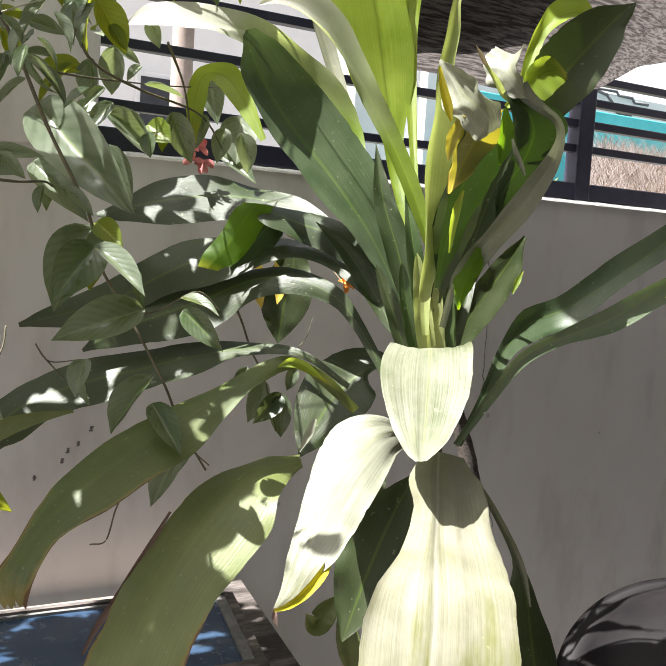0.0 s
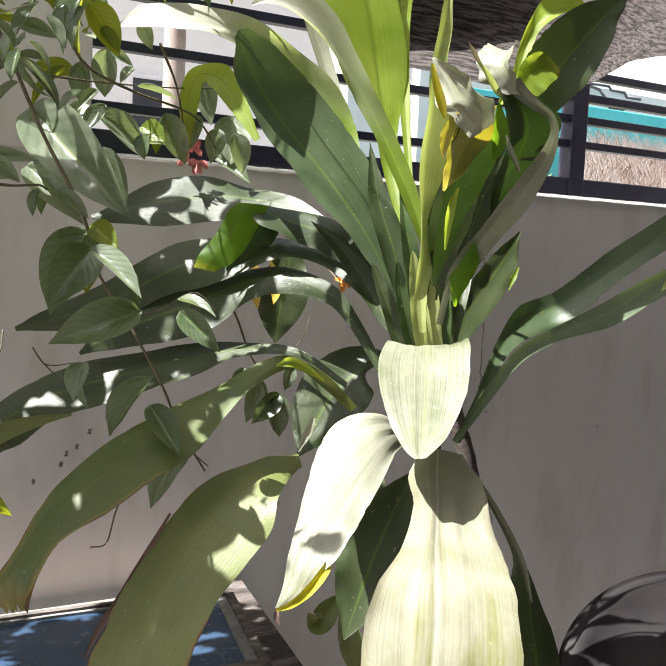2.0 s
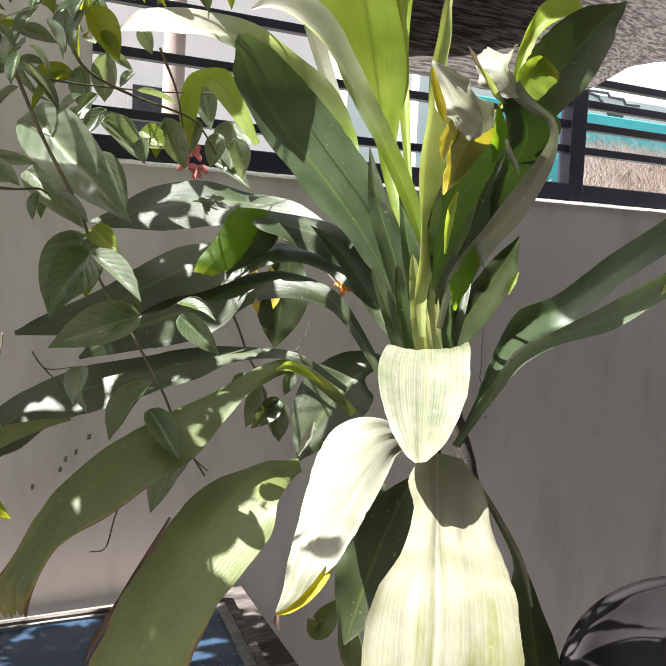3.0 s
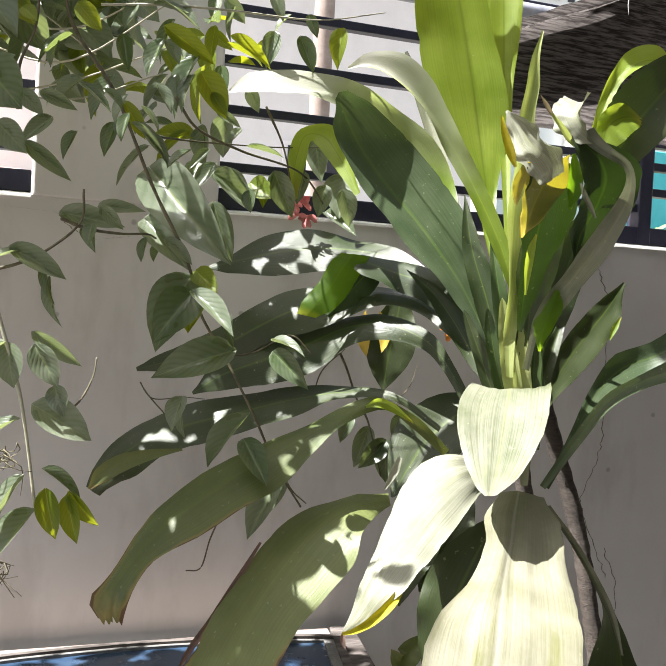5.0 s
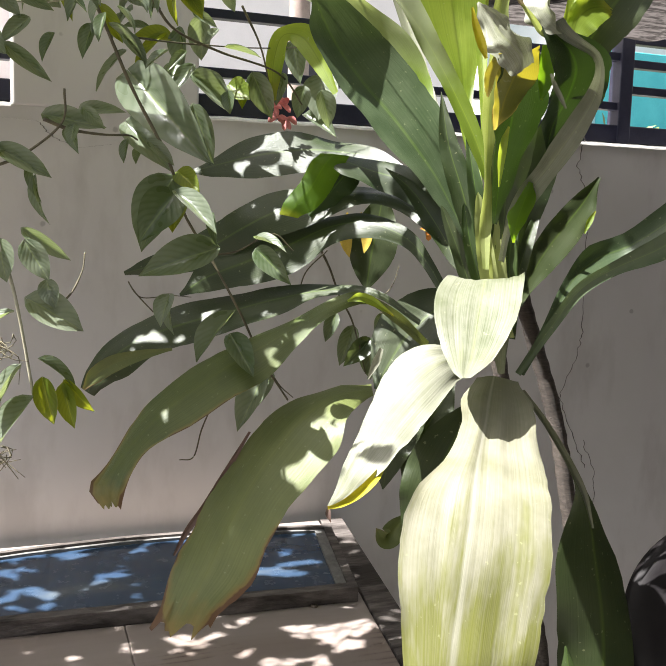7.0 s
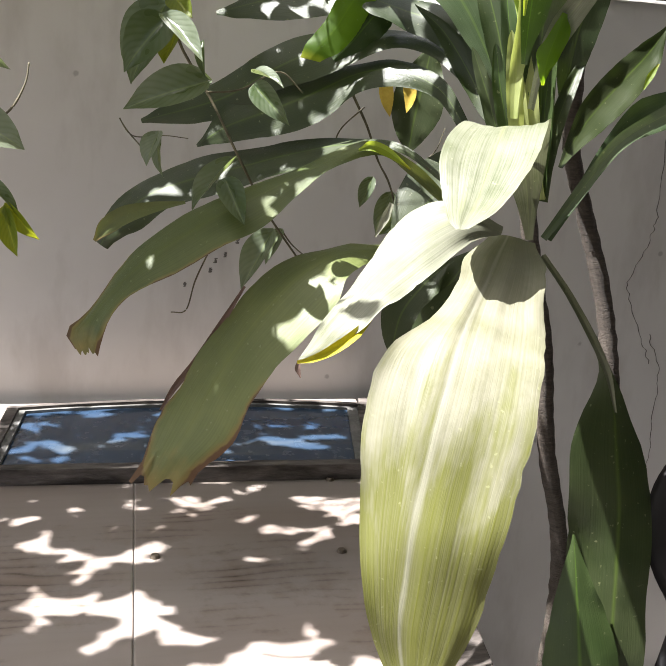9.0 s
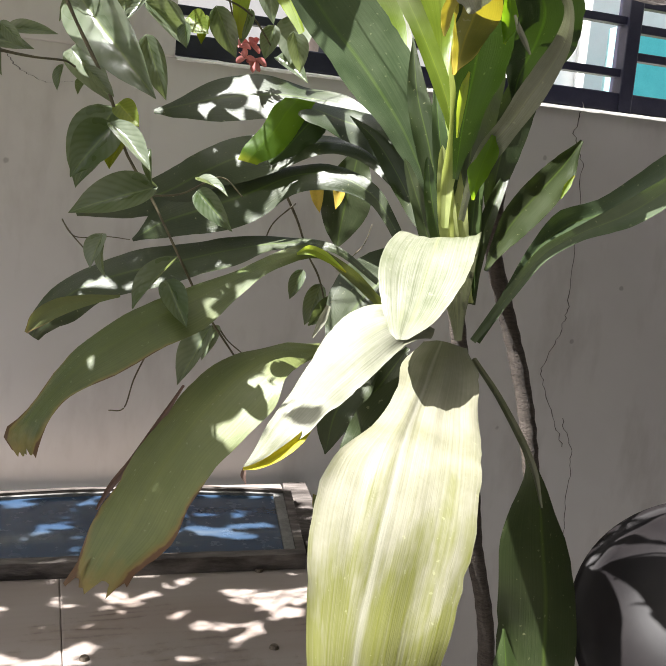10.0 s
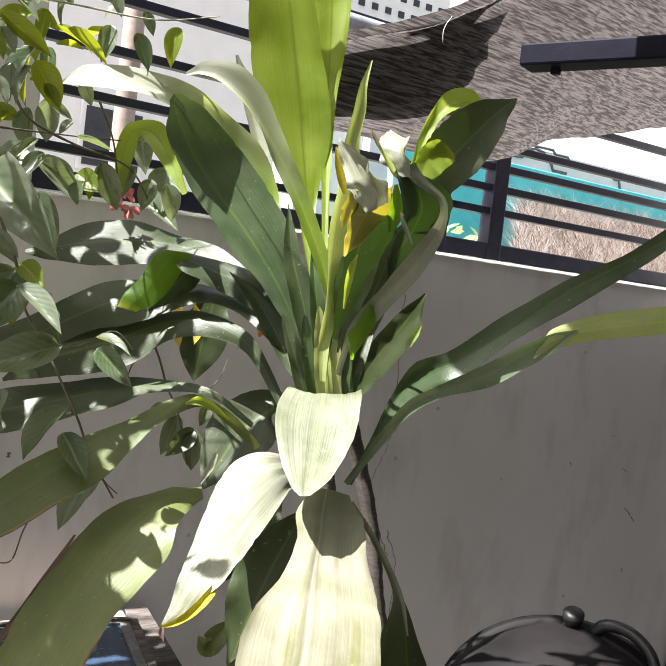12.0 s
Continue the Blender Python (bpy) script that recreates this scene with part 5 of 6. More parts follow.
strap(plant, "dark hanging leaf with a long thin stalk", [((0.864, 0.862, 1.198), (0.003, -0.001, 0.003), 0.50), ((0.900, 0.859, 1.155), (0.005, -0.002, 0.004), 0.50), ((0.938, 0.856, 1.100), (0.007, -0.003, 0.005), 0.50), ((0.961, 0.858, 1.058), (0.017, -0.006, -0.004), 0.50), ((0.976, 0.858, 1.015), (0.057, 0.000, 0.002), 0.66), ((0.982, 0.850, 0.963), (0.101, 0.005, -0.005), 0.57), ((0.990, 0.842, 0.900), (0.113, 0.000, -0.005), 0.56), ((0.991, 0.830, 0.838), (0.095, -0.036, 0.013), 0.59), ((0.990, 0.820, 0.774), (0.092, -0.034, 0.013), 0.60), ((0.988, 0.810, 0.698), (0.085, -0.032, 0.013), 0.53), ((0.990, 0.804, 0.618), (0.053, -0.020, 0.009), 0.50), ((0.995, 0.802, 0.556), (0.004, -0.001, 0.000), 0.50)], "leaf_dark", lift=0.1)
strap(plant, "green hanging leaf", [((0.922, 0.819, 0.871), (0.003, -0.001, 0.000), 0.50), ((0.926, 0.812, 0.829), (0.028, -0.010, 0.001), 0.50), ((0.932, 0.805, 0.776), (0.058, -0.022, 0.008), 0.48), ((0.939, 0.797, 0.712), (0.084, -0.031, 0.013), 0.48), ((0.947, 0.788, 0.634), (0.075, -0.028, 0.012), 0.50), ((0.958, 0.784, 0.563), (0.005, -0.002, 0.001), 0.50)], "leaf_green", lift=0.1)
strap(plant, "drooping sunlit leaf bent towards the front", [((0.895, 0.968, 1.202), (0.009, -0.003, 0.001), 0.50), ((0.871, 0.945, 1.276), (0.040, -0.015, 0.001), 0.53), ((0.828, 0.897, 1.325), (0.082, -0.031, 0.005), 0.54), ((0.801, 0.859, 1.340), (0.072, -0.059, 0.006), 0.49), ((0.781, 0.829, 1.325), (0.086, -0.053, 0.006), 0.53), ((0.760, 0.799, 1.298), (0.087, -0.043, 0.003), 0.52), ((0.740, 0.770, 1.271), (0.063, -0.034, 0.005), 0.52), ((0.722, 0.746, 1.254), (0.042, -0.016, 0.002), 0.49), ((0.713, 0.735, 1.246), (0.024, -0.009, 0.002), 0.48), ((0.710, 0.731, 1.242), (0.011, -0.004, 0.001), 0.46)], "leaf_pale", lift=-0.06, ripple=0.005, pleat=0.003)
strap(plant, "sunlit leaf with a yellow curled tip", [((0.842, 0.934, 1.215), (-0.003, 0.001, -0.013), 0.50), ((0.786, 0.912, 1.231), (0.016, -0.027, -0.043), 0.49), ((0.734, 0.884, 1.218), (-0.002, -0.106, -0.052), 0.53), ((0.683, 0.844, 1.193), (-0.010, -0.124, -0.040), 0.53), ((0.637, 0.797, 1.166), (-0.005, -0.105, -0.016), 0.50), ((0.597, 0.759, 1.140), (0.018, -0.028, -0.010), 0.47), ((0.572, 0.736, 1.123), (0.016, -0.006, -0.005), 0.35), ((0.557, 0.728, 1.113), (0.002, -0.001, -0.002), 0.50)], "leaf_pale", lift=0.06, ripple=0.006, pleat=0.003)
strap(plant, "bright yellow curled edge of a leaf tip", [((0.639, 0.770, 1.148), (-0.004, 0.001, 0.002), 0.50), ((0.616, 0.747, 1.135), (-0.007, 0.003, 0.006), 0.50), ((0.591, 0.732, 1.124), (-0.006, 0.002, 0.008), 0.50), ((0.570, 0.724, 1.117), (-0.003, 0.001, 0.006), 0.50), ((0.555, 0.724, 1.114), (-0.001, 0.000, 0.003), 0.50)], "yellow_tip", lift=0.3)
strap(plant, "withered pink end of a leaf tip", [((0.557, 0.726, 1.115), (-0.003, 0.001, 0.000), 0.50), ((0.556, 0.725, 1.107), (-0.005, 0.002, -0.001), 0.50), ((0.559, 0.724, 1.098), (-0.001, 0.000, -0.000), 0.50)], "dry_rim", lift=0.3)
strap(plant, "small pale sunlit leaf end", [((0.707, 0.953, 1.243), (-0.005, 0.002, 0.002), 0.50), ((0.701, 0.955, 1.225), (-0.009, 0.003, 0.004), 0.50), ((0.691, 0.958, 1.202), (-0.002, 0.001, 0.001), 0.50)], "leaf_pale", lift=0.2)
strap(plant, "flap of a leaf in bright green, painted as backlit", [((0.847, 0.842, 1.458), (0.005, -0.002, -0.002), 0.50), ((0.843, 0.848, 1.437), (0.022, -0.008, 0.006), 0.39), ((0.840, 0.855, 1.417), (0.024, -0.009, -0.002), 0.52), ((0.839, 0.860, 1.399), (0.012, -0.005, 0.003), 0.46), ((0.841, 0.865, 1.385), (0.003, -0.001, -0.000), 0.50)], "leaf_fold", lift=0.1)
# second strap over the dark stalk, its sunlight put into the pale colour
strap(plant, "stalk of a hanging leaf, coloured pale as if sunlit", [((0.860, 0.857, 1.200), (-0.005, 0.002, -0.004), 0.50), ((0.896, 0.853, 1.156), (-0.006, 0.002, -0.005), 0.50), ((0.933, 0.849, 1.102), (-0.007, 0.003, -0.005), 0.50), ((0.957, 0.849, 1.061), (-0.007, 0.002, -0.003), 0.50), ((0.974, 0.849, 1.013), (-0.003, 0.001, -0.001), 0.50)], "leaf_pale", lift=0.5, ripple=0.001)
strap(plant, "bright yellow-green crest of a drooping leaf", [((0.673, 0.992, 1.301), (0.001, -0.000, -0.003), 0.50), ((0.686, 0.985, 1.307), (0.001, -0.000, -0.012), 0.50), ((0.702, 0.984, 1.303), (-0.005, 0.002, -0.011), 0.50), ((0.720, 0.985, 1.293), (-0.004, 0.001, -0.006), 0.50), ((0.739, 0.989, 1.281), (-0.001, 0.000, -0.002), 0.50)], "leaf_bright", lift=0.25)
strap(plant, "bright torn edge of a pointed leaf", [((1.084, 1.063, 1.397), (0.002, -0.001, -0.001), 0.50), ((1.093, 1.065, 1.415), (0.008, -0.003, -0.003), 0.50), ((1.104, 1.066, 1.432), (0.002, -0.001, -0.001), 0.50)], "leaf_bright", lift=0.2)
strap(plant, "olive curled underside of a leaf tip", [((0.489, 1.247, 1.205), (-0.001, 0.000, 0.004), 0.50), ((0.443, 1.259, 1.195), (-0.004, 0.002, 0.016), 0.50), ((0.405, 1.268, 1.182), (-0.011, 0.004, 0.023), 0.50), ((0.377, 1.279, 1.161), (-0.014, 0.005, 0.018), 0.50), ((0.362, 1.284, 1.141), (-0.004, 0.001, 0.003), 0.50)], "leaf_dry", lift=0.15, ripple=0.004)
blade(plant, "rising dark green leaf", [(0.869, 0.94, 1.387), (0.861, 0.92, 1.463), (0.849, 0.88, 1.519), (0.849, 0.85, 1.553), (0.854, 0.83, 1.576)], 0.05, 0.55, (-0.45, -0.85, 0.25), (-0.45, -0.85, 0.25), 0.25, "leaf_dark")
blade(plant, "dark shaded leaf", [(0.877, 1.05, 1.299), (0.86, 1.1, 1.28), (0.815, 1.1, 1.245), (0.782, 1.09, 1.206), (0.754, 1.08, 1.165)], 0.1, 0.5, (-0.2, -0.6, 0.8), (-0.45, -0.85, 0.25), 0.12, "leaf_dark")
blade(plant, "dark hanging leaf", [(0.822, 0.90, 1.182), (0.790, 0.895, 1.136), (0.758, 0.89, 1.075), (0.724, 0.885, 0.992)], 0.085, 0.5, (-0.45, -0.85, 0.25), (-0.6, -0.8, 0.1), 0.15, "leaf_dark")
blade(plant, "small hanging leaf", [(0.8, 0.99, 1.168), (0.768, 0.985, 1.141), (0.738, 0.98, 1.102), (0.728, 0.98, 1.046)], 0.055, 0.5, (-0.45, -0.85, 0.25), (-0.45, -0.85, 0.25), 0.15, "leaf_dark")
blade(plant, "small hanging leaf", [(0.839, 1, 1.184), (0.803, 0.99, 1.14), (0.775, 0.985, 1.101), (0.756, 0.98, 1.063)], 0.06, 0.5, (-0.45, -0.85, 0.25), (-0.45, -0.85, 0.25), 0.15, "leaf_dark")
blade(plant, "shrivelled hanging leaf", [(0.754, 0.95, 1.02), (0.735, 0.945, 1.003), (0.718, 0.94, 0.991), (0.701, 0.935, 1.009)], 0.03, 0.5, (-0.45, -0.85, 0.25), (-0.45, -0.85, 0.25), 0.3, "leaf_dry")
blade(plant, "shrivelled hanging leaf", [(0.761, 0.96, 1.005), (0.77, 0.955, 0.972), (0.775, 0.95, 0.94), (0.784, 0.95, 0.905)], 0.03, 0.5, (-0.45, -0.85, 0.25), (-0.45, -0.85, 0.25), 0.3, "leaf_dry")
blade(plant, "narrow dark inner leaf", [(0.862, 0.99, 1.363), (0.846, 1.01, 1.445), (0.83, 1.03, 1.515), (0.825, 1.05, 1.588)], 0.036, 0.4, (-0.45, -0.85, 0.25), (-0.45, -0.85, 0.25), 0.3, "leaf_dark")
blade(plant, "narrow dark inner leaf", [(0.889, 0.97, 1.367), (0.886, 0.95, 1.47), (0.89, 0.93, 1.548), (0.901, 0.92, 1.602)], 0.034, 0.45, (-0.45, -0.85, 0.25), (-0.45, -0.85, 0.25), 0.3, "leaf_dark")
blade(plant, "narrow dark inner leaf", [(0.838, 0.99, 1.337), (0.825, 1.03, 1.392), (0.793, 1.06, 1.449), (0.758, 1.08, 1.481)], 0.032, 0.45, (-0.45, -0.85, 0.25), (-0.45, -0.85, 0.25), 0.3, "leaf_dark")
blade(plant, "narrow dark inner leaf", [(0.861, 0.96, 1.343), (0.843, 0.96, 1.424), (0.833, 0.97, 1.493), (0.829, 0.98, 1.54)], 0.022, 0.4, (-0.45, -0.85, 0.25), (-0.45, -0.85, 0.25), 0.4, "leaf_green")
blade(plant, "narrow bright inner leaf", [(0.882, 0.95, 1.345), (0.862, 0.945, 1.415), (0.857, 0.94, 1.486), (0.863, 0.93, 1.545)], 0.022, 0.4, (-0.45, -0.85, 0.25), (-0.45, -0.85, 0.25), 0.4, "leaf_green")
blade(plant, "dark upright leaf behind the crown", [(0.935, 1, 1.359), (0.931, 0.97, 1.455), (0.942, 0.94, 1.543), (0.957, 0.92, 1.593)], 0.05, 0.5, (-0.45, -0.85, 0.25), (-0.45, -0.85, 0.25), 0.25, "leaf_dark")
blade(plant, "pale leaf sheath at the crown", [(0.901, 0.97, 1.251), (0.856, 0.965, 1.324), (0.837, 0.965, 1.376), (0.826, 0.97, 1.434)], 0.022, 0.5, (-0.45, -0.85, 0.25), (-0.45, -0.85, 0.25), 0.5, "leaf_green", petiole=0.9, blunt=0.5)
blade(plant, "pale leaf sheath at the crown", [(0.898, 0.965, 1.252), (0.864, 0.955, 1.325), (0.851, 0.955, 1.378), (0.838, 0.955, 1.448)], 0.024, 0.5, (-0.45, -0.85, 0.25), (-0.45, -0.85, 0.25), 0.5, "leaf_stripe", petiole=0.9, blunt=0.5)
blade(plant, "pale leaf sheath at the crown", [(0.894, 0.96, 1.253), (0.874, 0.95, 1.327), (0.864, 0.948, 1.38), (0.858, 0.945, 1.45)], 0.024, 0.5, (-0.45, -0.85, 0.25), (-0.45, -0.85, 0.25), 0.5, "leaf_stripe", petiole=0.9, blunt=0.5)
blade(plant, "pale leaf sheath at the crown", [(0.899, 0.965, 1.252), (0.892, 0.955, 1.327), (0.888, 0.95, 1.381), (0.886, 0.94, 1.447)], 0.022, 0.5, (-0.45, -0.85, 0.25), (-0.45, -0.85, 0.25), 0.5, "leaf_green", petiole=0.9, blunt=0.5)
blade(plant, "pale leaf sheath at the crown", [(0.904, 0.98, 1.249), (0.852, 0.985, 1.32), (0.833, 0.995, 1.372), (0.813, 1.01, 1.43)], 0.022, 0.5, (-0.45, -0.85, 0.25), (-0.45, -0.85, 0.25), 0.5, "leaf_dark", petiole=0.9, blunt=0.5)
blade(plant, "pale leaf sheath at the crown", [(0.908, 0.975, 1.25), (0.912, 0.97, 1.325), (0.924, 0.97, 1.375), (0.949, 0.98, 1.431)], 0.02, 0.5, (-0.45, -0.85, 0.25), (-0.45, -0.85, 0.25), 0.5, "leaf_dark", petiole=0.9, blunt=0.5)

# ---- climbing vine ----
vine = thing("climbing_vine", "straggling green climbing vine hanging over the wall", "vine", (0.4, 1.6, 0))
FACES = (Vector((-0.4, -0.85, 0.35)), Vector((-0.35, -0.36, 0.87)), Vector((-0.85, -0.4, 0.3)))
VINE_MESH = {}
vr = random.Random(21)


def vine_mesh(kind, mat):
    """An ovate leaf of unit length and width along +y, cupped and rippled, its upper side towards +z."""
    if (kind, mat) not in VINE_MESH:
        bm = bmesh.new()
        uvl = bm.loops.layers.uv.new("UVMap")
        rows = []
        n, m = 14, 8
        for k in range(n + 1):
            s = k / n
            w = math.sin(math.pi * min(s, 0.999) ** 0.72) ** 0.8 * (1 if s < 0.8 else 1 - 0.35 * (s - 0.8) / 0.2)
            if k == n:
                w = 0.01
            if k == 0:
                w = 0.02
            row = []
            for j in range(m + 1):
                a = 2 * j / m - 1
                back = -0.06 * abs(a) * (1 - s) ** 3
                z = 0.16 * abs(a) ** 1.2 * w + 0.03 * noise.noise(Vector((s * 3.1, a * 2, kind * 5.3))) - (0.10 + 0.05 * (kind % 3)) * s * s * (kind % 2 + 0.4)
                z += (0.011 if kind == 0 else 0.004) * math.cos(s * 40 - abs(a) * 13) * (1 - abs(a)) * min(1, 6 * abs(a))
                row.append(bm.verts.new((a * w * 0.5, s + back, z)))
            rows.append(row)
        for k in range(n):
            for j in range(m):
                fc = bm.faces.new((rows[k][j], rows[k][j + 1], rows[k + 1][j + 1], rows[k + 1][j]))
                for lp, (kk, jj) in zip(fc.loops, ((k, j), (k, j + 1), (k + 1, j + 1), (k + 1, j))):
                    lp[uvl].uv = (jj / m, kk / n)
        VINE_MESH[kind, mat] = mesh_of("vine_leaf", bm, mat)
    return VINE_MESH[kind, mat]


FOLIAGE = {"vine_leaf": ([], [], []), "vine_leaf_young": ([], [], [])}


def vine_leaf(base, tip, ratio, face, young, joined=False, kind=None):
    b, t = Vector(base), Vector(tip)
    y = t - b
    size = y.length
    y.normalize()
    f = (FACES[face] + Vector((vr.uniform(-0.3, 0.3), vr.uniform(-0.3, 0.3), vr.uniform(-0.2, 0.2)))).normalized()
    x = y.cross(f).normalized()
    z = x.cross(y)
    mat = "vine_leaf_young" if young else "vine_leaf"
    me = vine_mesh(vr.randrange(6) if kind is None else kind, mat)
    place = Matrix.Translation(b) @ Matrix((x, y, z)).transposed().to_4x4() @ Matrix.Diagonal((size * ratio * 0.98, size, size, 1))
    if joined:
        verts, faces, uvs = FOLIAGE[mat]
        first = len(verts)
        verts.extend(place @ v.co for v in me.vertices)
        faces.extend([first + i for i in p.vertices] for p in me.polygons)
        uvs.extend(c for d in me.uv_layers[0].data for c in d.uv)
        return
    part("leaf", me, "", vine).matrix_basis = place


def join_foliage():
    for mat, (verts, faces, uvs) in FOLIAGE.items():
        me = bpy.data.meshes.new("foliage")
        me.from_pydata(verts, [], faces)
        me.uv_layers.new(name="UVMap").data.foreach_set("uv", uvs)
        me.materials.append(MATS[mat])
        for p in me.polygons:
            p.use_smooth = True
        tagged(part("foliage", me, "", vine, "mass of small vine leaves, with unseen shoots added for shade"), kind="stuff")


part("stem", tube_bm([(0.283, 1, 1.806), (0.296, 1, 1.73), (0.347, 1, 1.657), (0.394, 1, 1.555), (0.439, 1, 1.471), (0.461, 1.02, 1.41), (0.497, 1.02, 1.352), (0.533, 1, 1.281), (0.574, 1.05, 1.218), (0.628, 1.1, 1.15)], 0.0023, 40, 6, 0.00138, 0.25), "vine_stem", vine)
part("stem", tube_bm([(0.187, 0.75, 1.555), (0.213, 0.74, 1.475), (0.239, 0.735, 1.39), (0.256, 0.735, 1.33), (0.271, 0.735, 1.239)], 0.0022, 40, 6, 0.00132, 0.25), "vine_stem_pale", vine)
part("stem", tube_bm([(0.19, 0.8, 1.428), (0.212, 0.79, 1.438), (0.246, 0.79, 1.448), (0.272, 0.79, 1.462), (0.302, 0.8, 1.491), (0.304, 0.8, 1.522)], 0.0018, 40, 6, 0.00108, 0.25), "vine_stem", vine)
part("stem", tube_bm([(0.288, 0.86, 1.498), (0.315, 0.88, 1.491), (0.354, 0.93, 1.492), (0.388, 0.98, 1.497), (0.401, 1, 1.494)], 0.002, 40, 6, 0.0012, 0.25), "vine_stem", vine)
part("stem", tube_bm([(0.286, 0.735, 1.316), (0.304, 0.74, 1.331), (0.315, 0.745, 1.352), (0.318, 0.75, 1.369)], 0.0012, 40, 6, 0.00072, 0.25), "vine_stem", vine)
part("stem", tube_bm([(0.243, 0.85, 1.598), (0.243, 0.85, 1.64), (0.257, 0.85, 1.684), (0.257, 0.85, 1.752)], 0.0018, 40, 6, 0.00108, 0.25), "vine_stem", vine)
part("stem", tube_bm([(0.417, 1, 1.66), (0.453, 1.05, 1.636), (0.521, 1.1, 1.623), (0.634, 1.2, 1.617), (0.692, 1.25, 1.575)], 0.002, 40, 6, 0.0012, 0.25), "vine_stem", vine)
part("stem", tube_bm([(0.4, 1, 1.612), (0.474, 1.1, 1.629), (0.593, 1.2, 1.65), (0.694, 1.25, 1.668)], 0.0015, 40, 6, 0.0009, 0.25), "vine_stem", vine)
part("stem", tube_bm([(0.552, 1.1, 1.684), (0.592, 1.15, 1.643), (0.622, 1.2, 1.591)], 0.0018, 40, 6, 0.00108, 0.25), "vine_stem", vine)
part("stem", tube_bm([(0.327, 1, 1.754), (0.401, 1, 1.765), (0.483, 1.02, 1.777), (0.617, 1.1, 1.808), (0.753, 1.2, 1.867)], 0.0016, 40, 6, 0.00096, 0.25), "vine_stem_pale", vine)
part("stem", tube_bm([(0.493, 1.02, 1.357), (0.534, 1.03, 1.363), (0.579, 1.03, 1.386), (0.609, 1.03, 1.364)], 0.0014, 40, 6, 0.00084, 0.25), "vine_stem", vine)
part("stem", tube_bm([(0.426, 1.03, 1.284), (0.404, 1.03, 1.308), (0.394, 1.03, 1.324), (0.41, 1.03, 1.303), (0.447, 1.03, 1.305), (0.474, 1.03, 1.303)], 0.0009, 40, 6, 0.00054, 0.25), "vine_stem", vine)
part("stem", tube_bm([(0.765, 1.4, 1.375), (0.794, 1.4, 1.323), (0.816, 1.4, 1.27), (0.842, 1.4, 1.224), (0.87, 1.4, 1.131)], 0.0022, 40, 6, 0.00132, 0.25), "vine_stem", vine)
part("stem", tube_bm([(0.782, 1.38, 1.354), (0.744, 1.38, 1.316), (0.73, 1.38, 1.272)], 0.0015, 40, 6, 0.0009, 0.25), "vine_stem", vine)
part("stem", tube_bm([(0.898, 1.4, 1.27), (0.918, 1.4, 1.294), (0.929, 1.4, 1.328)], 0.0009, 40, 6, 0.00054, 0.25), "vine_stem", vine)
part("stem", tube_bm([(0.604, 1.1, 1.188), (0.623, 1.12, 1.166), (0.652, 1.15, 1.143)], 0.0012, 40, 6, 0.00072, 0.25), "vine_stem", vine)
part("stem", tube_bm([(0.497, 1, 1.17), (0.483, 1, 1.137), (0.473, 1, 1.102), (0.455, 1, 1.099)], 0.0012, 40, 6, 0.00072, 0.25), "vine_stem", vine)
vine_leaf((0.413, 1.139, 1.590), (0.487, 0.994, 1.472), 0.36, 0, 0, kind=0)
vine_leaf((0.404, 1.111, 1.523), (0.446, 1.031, 1.463), 0.37, 0, 0)
vine_leaf((0.421, 1.094, 1.493), (0.408, 1.067, 1.470), 0.42, 1, 0)
vine_leaf((0.445, 1.010, 1.451), (0.399, 0.985, 1.370), 0.65, 0, 0)
vine_leaf((0.443, 0.979, 1.432), (0.397, 0.953, 1.383), 0.71, 0, 0)
vine_leaf((0.440, 0.958, 1.433), (0.477, 0.902, 1.391), 0.36, 1, 0)
vine_leaf((0.452, 1.007, 1.459), (0.469, 0.969, 1.436), 0.58, 0, 1)
vine_leaf((0.459, 1.015, 1.426), (0.441, 0.990, 1.386), 0.71, 0, 1)
vine_leaf((0.487, 0.952, 1.368), (0.396, 0.954, 1.339), 0.48, 0, 0)
vine_leaf((0.480, 0.943, 1.408), (0.476, 0.913, 1.376), 0.30, 1, 0)
vine_leaf((0.541, 0.963, 1.367), (0.567, 0.922, 1.333), 0.48, 0, 0)
vine_leaf((0.539, 0.964, 1.381), (0.564, 0.923, 1.379), 0.33, 1, 0)
vine_leaf((0.437, 0.981, 1.310), (0.420, 0.955, 1.278), 0.61, 0, 0)
vine_leaf((0.441, 1.001, 1.305), (0.435, 0.971, 1.264), 0.34, 2, 0)
vine_leaf((0.534, 1.051, 1.281), (0.475, 1.020, 1.226), 0.65, 1, 0)
vine_leaf((0.513, 0.974, 1.260), (0.528, 0.920, 1.218), 0.44, 0, 0)
vine_leaf((0.591, 1.094, 1.187), (0.548, 1.078, 1.114), 0.47, 0, 0)
vine_leaf((0.494, 1.130, 1.553), (0.517, 1.111, 1.480), 0.43, 0, 0)
vine_leaf((0.497, 1.161, 1.603), (0.545, 1.133, 1.551), 0.65, 1, 0)
vine_leaf((0.551, 1.162, 1.590), (0.569, 1.124, 1.569), 0.75, 0, 1)
vine_leaf((0.293, 0.949, 1.511), (0.355, 0.915, 1.499), 0.35, 0, 0)
vine_leaf((0.332, 0.956, 1.521), (0.376, 0.929, 1.520), 0.31, 0, 0)
vine_leaf((0.319, 0.939, 1.498), (0.320, 0.907, 1.476), 0.44, 0, 0)
vine_leaf((0.477, 1.169, 1.611), (0.459, 1.143, 1.577), 0.57, 0, 0)
vine_leaf((0.702, 1.351, 1.693), (0.704, 1.319, 1.628), 0.52, 0, 0)
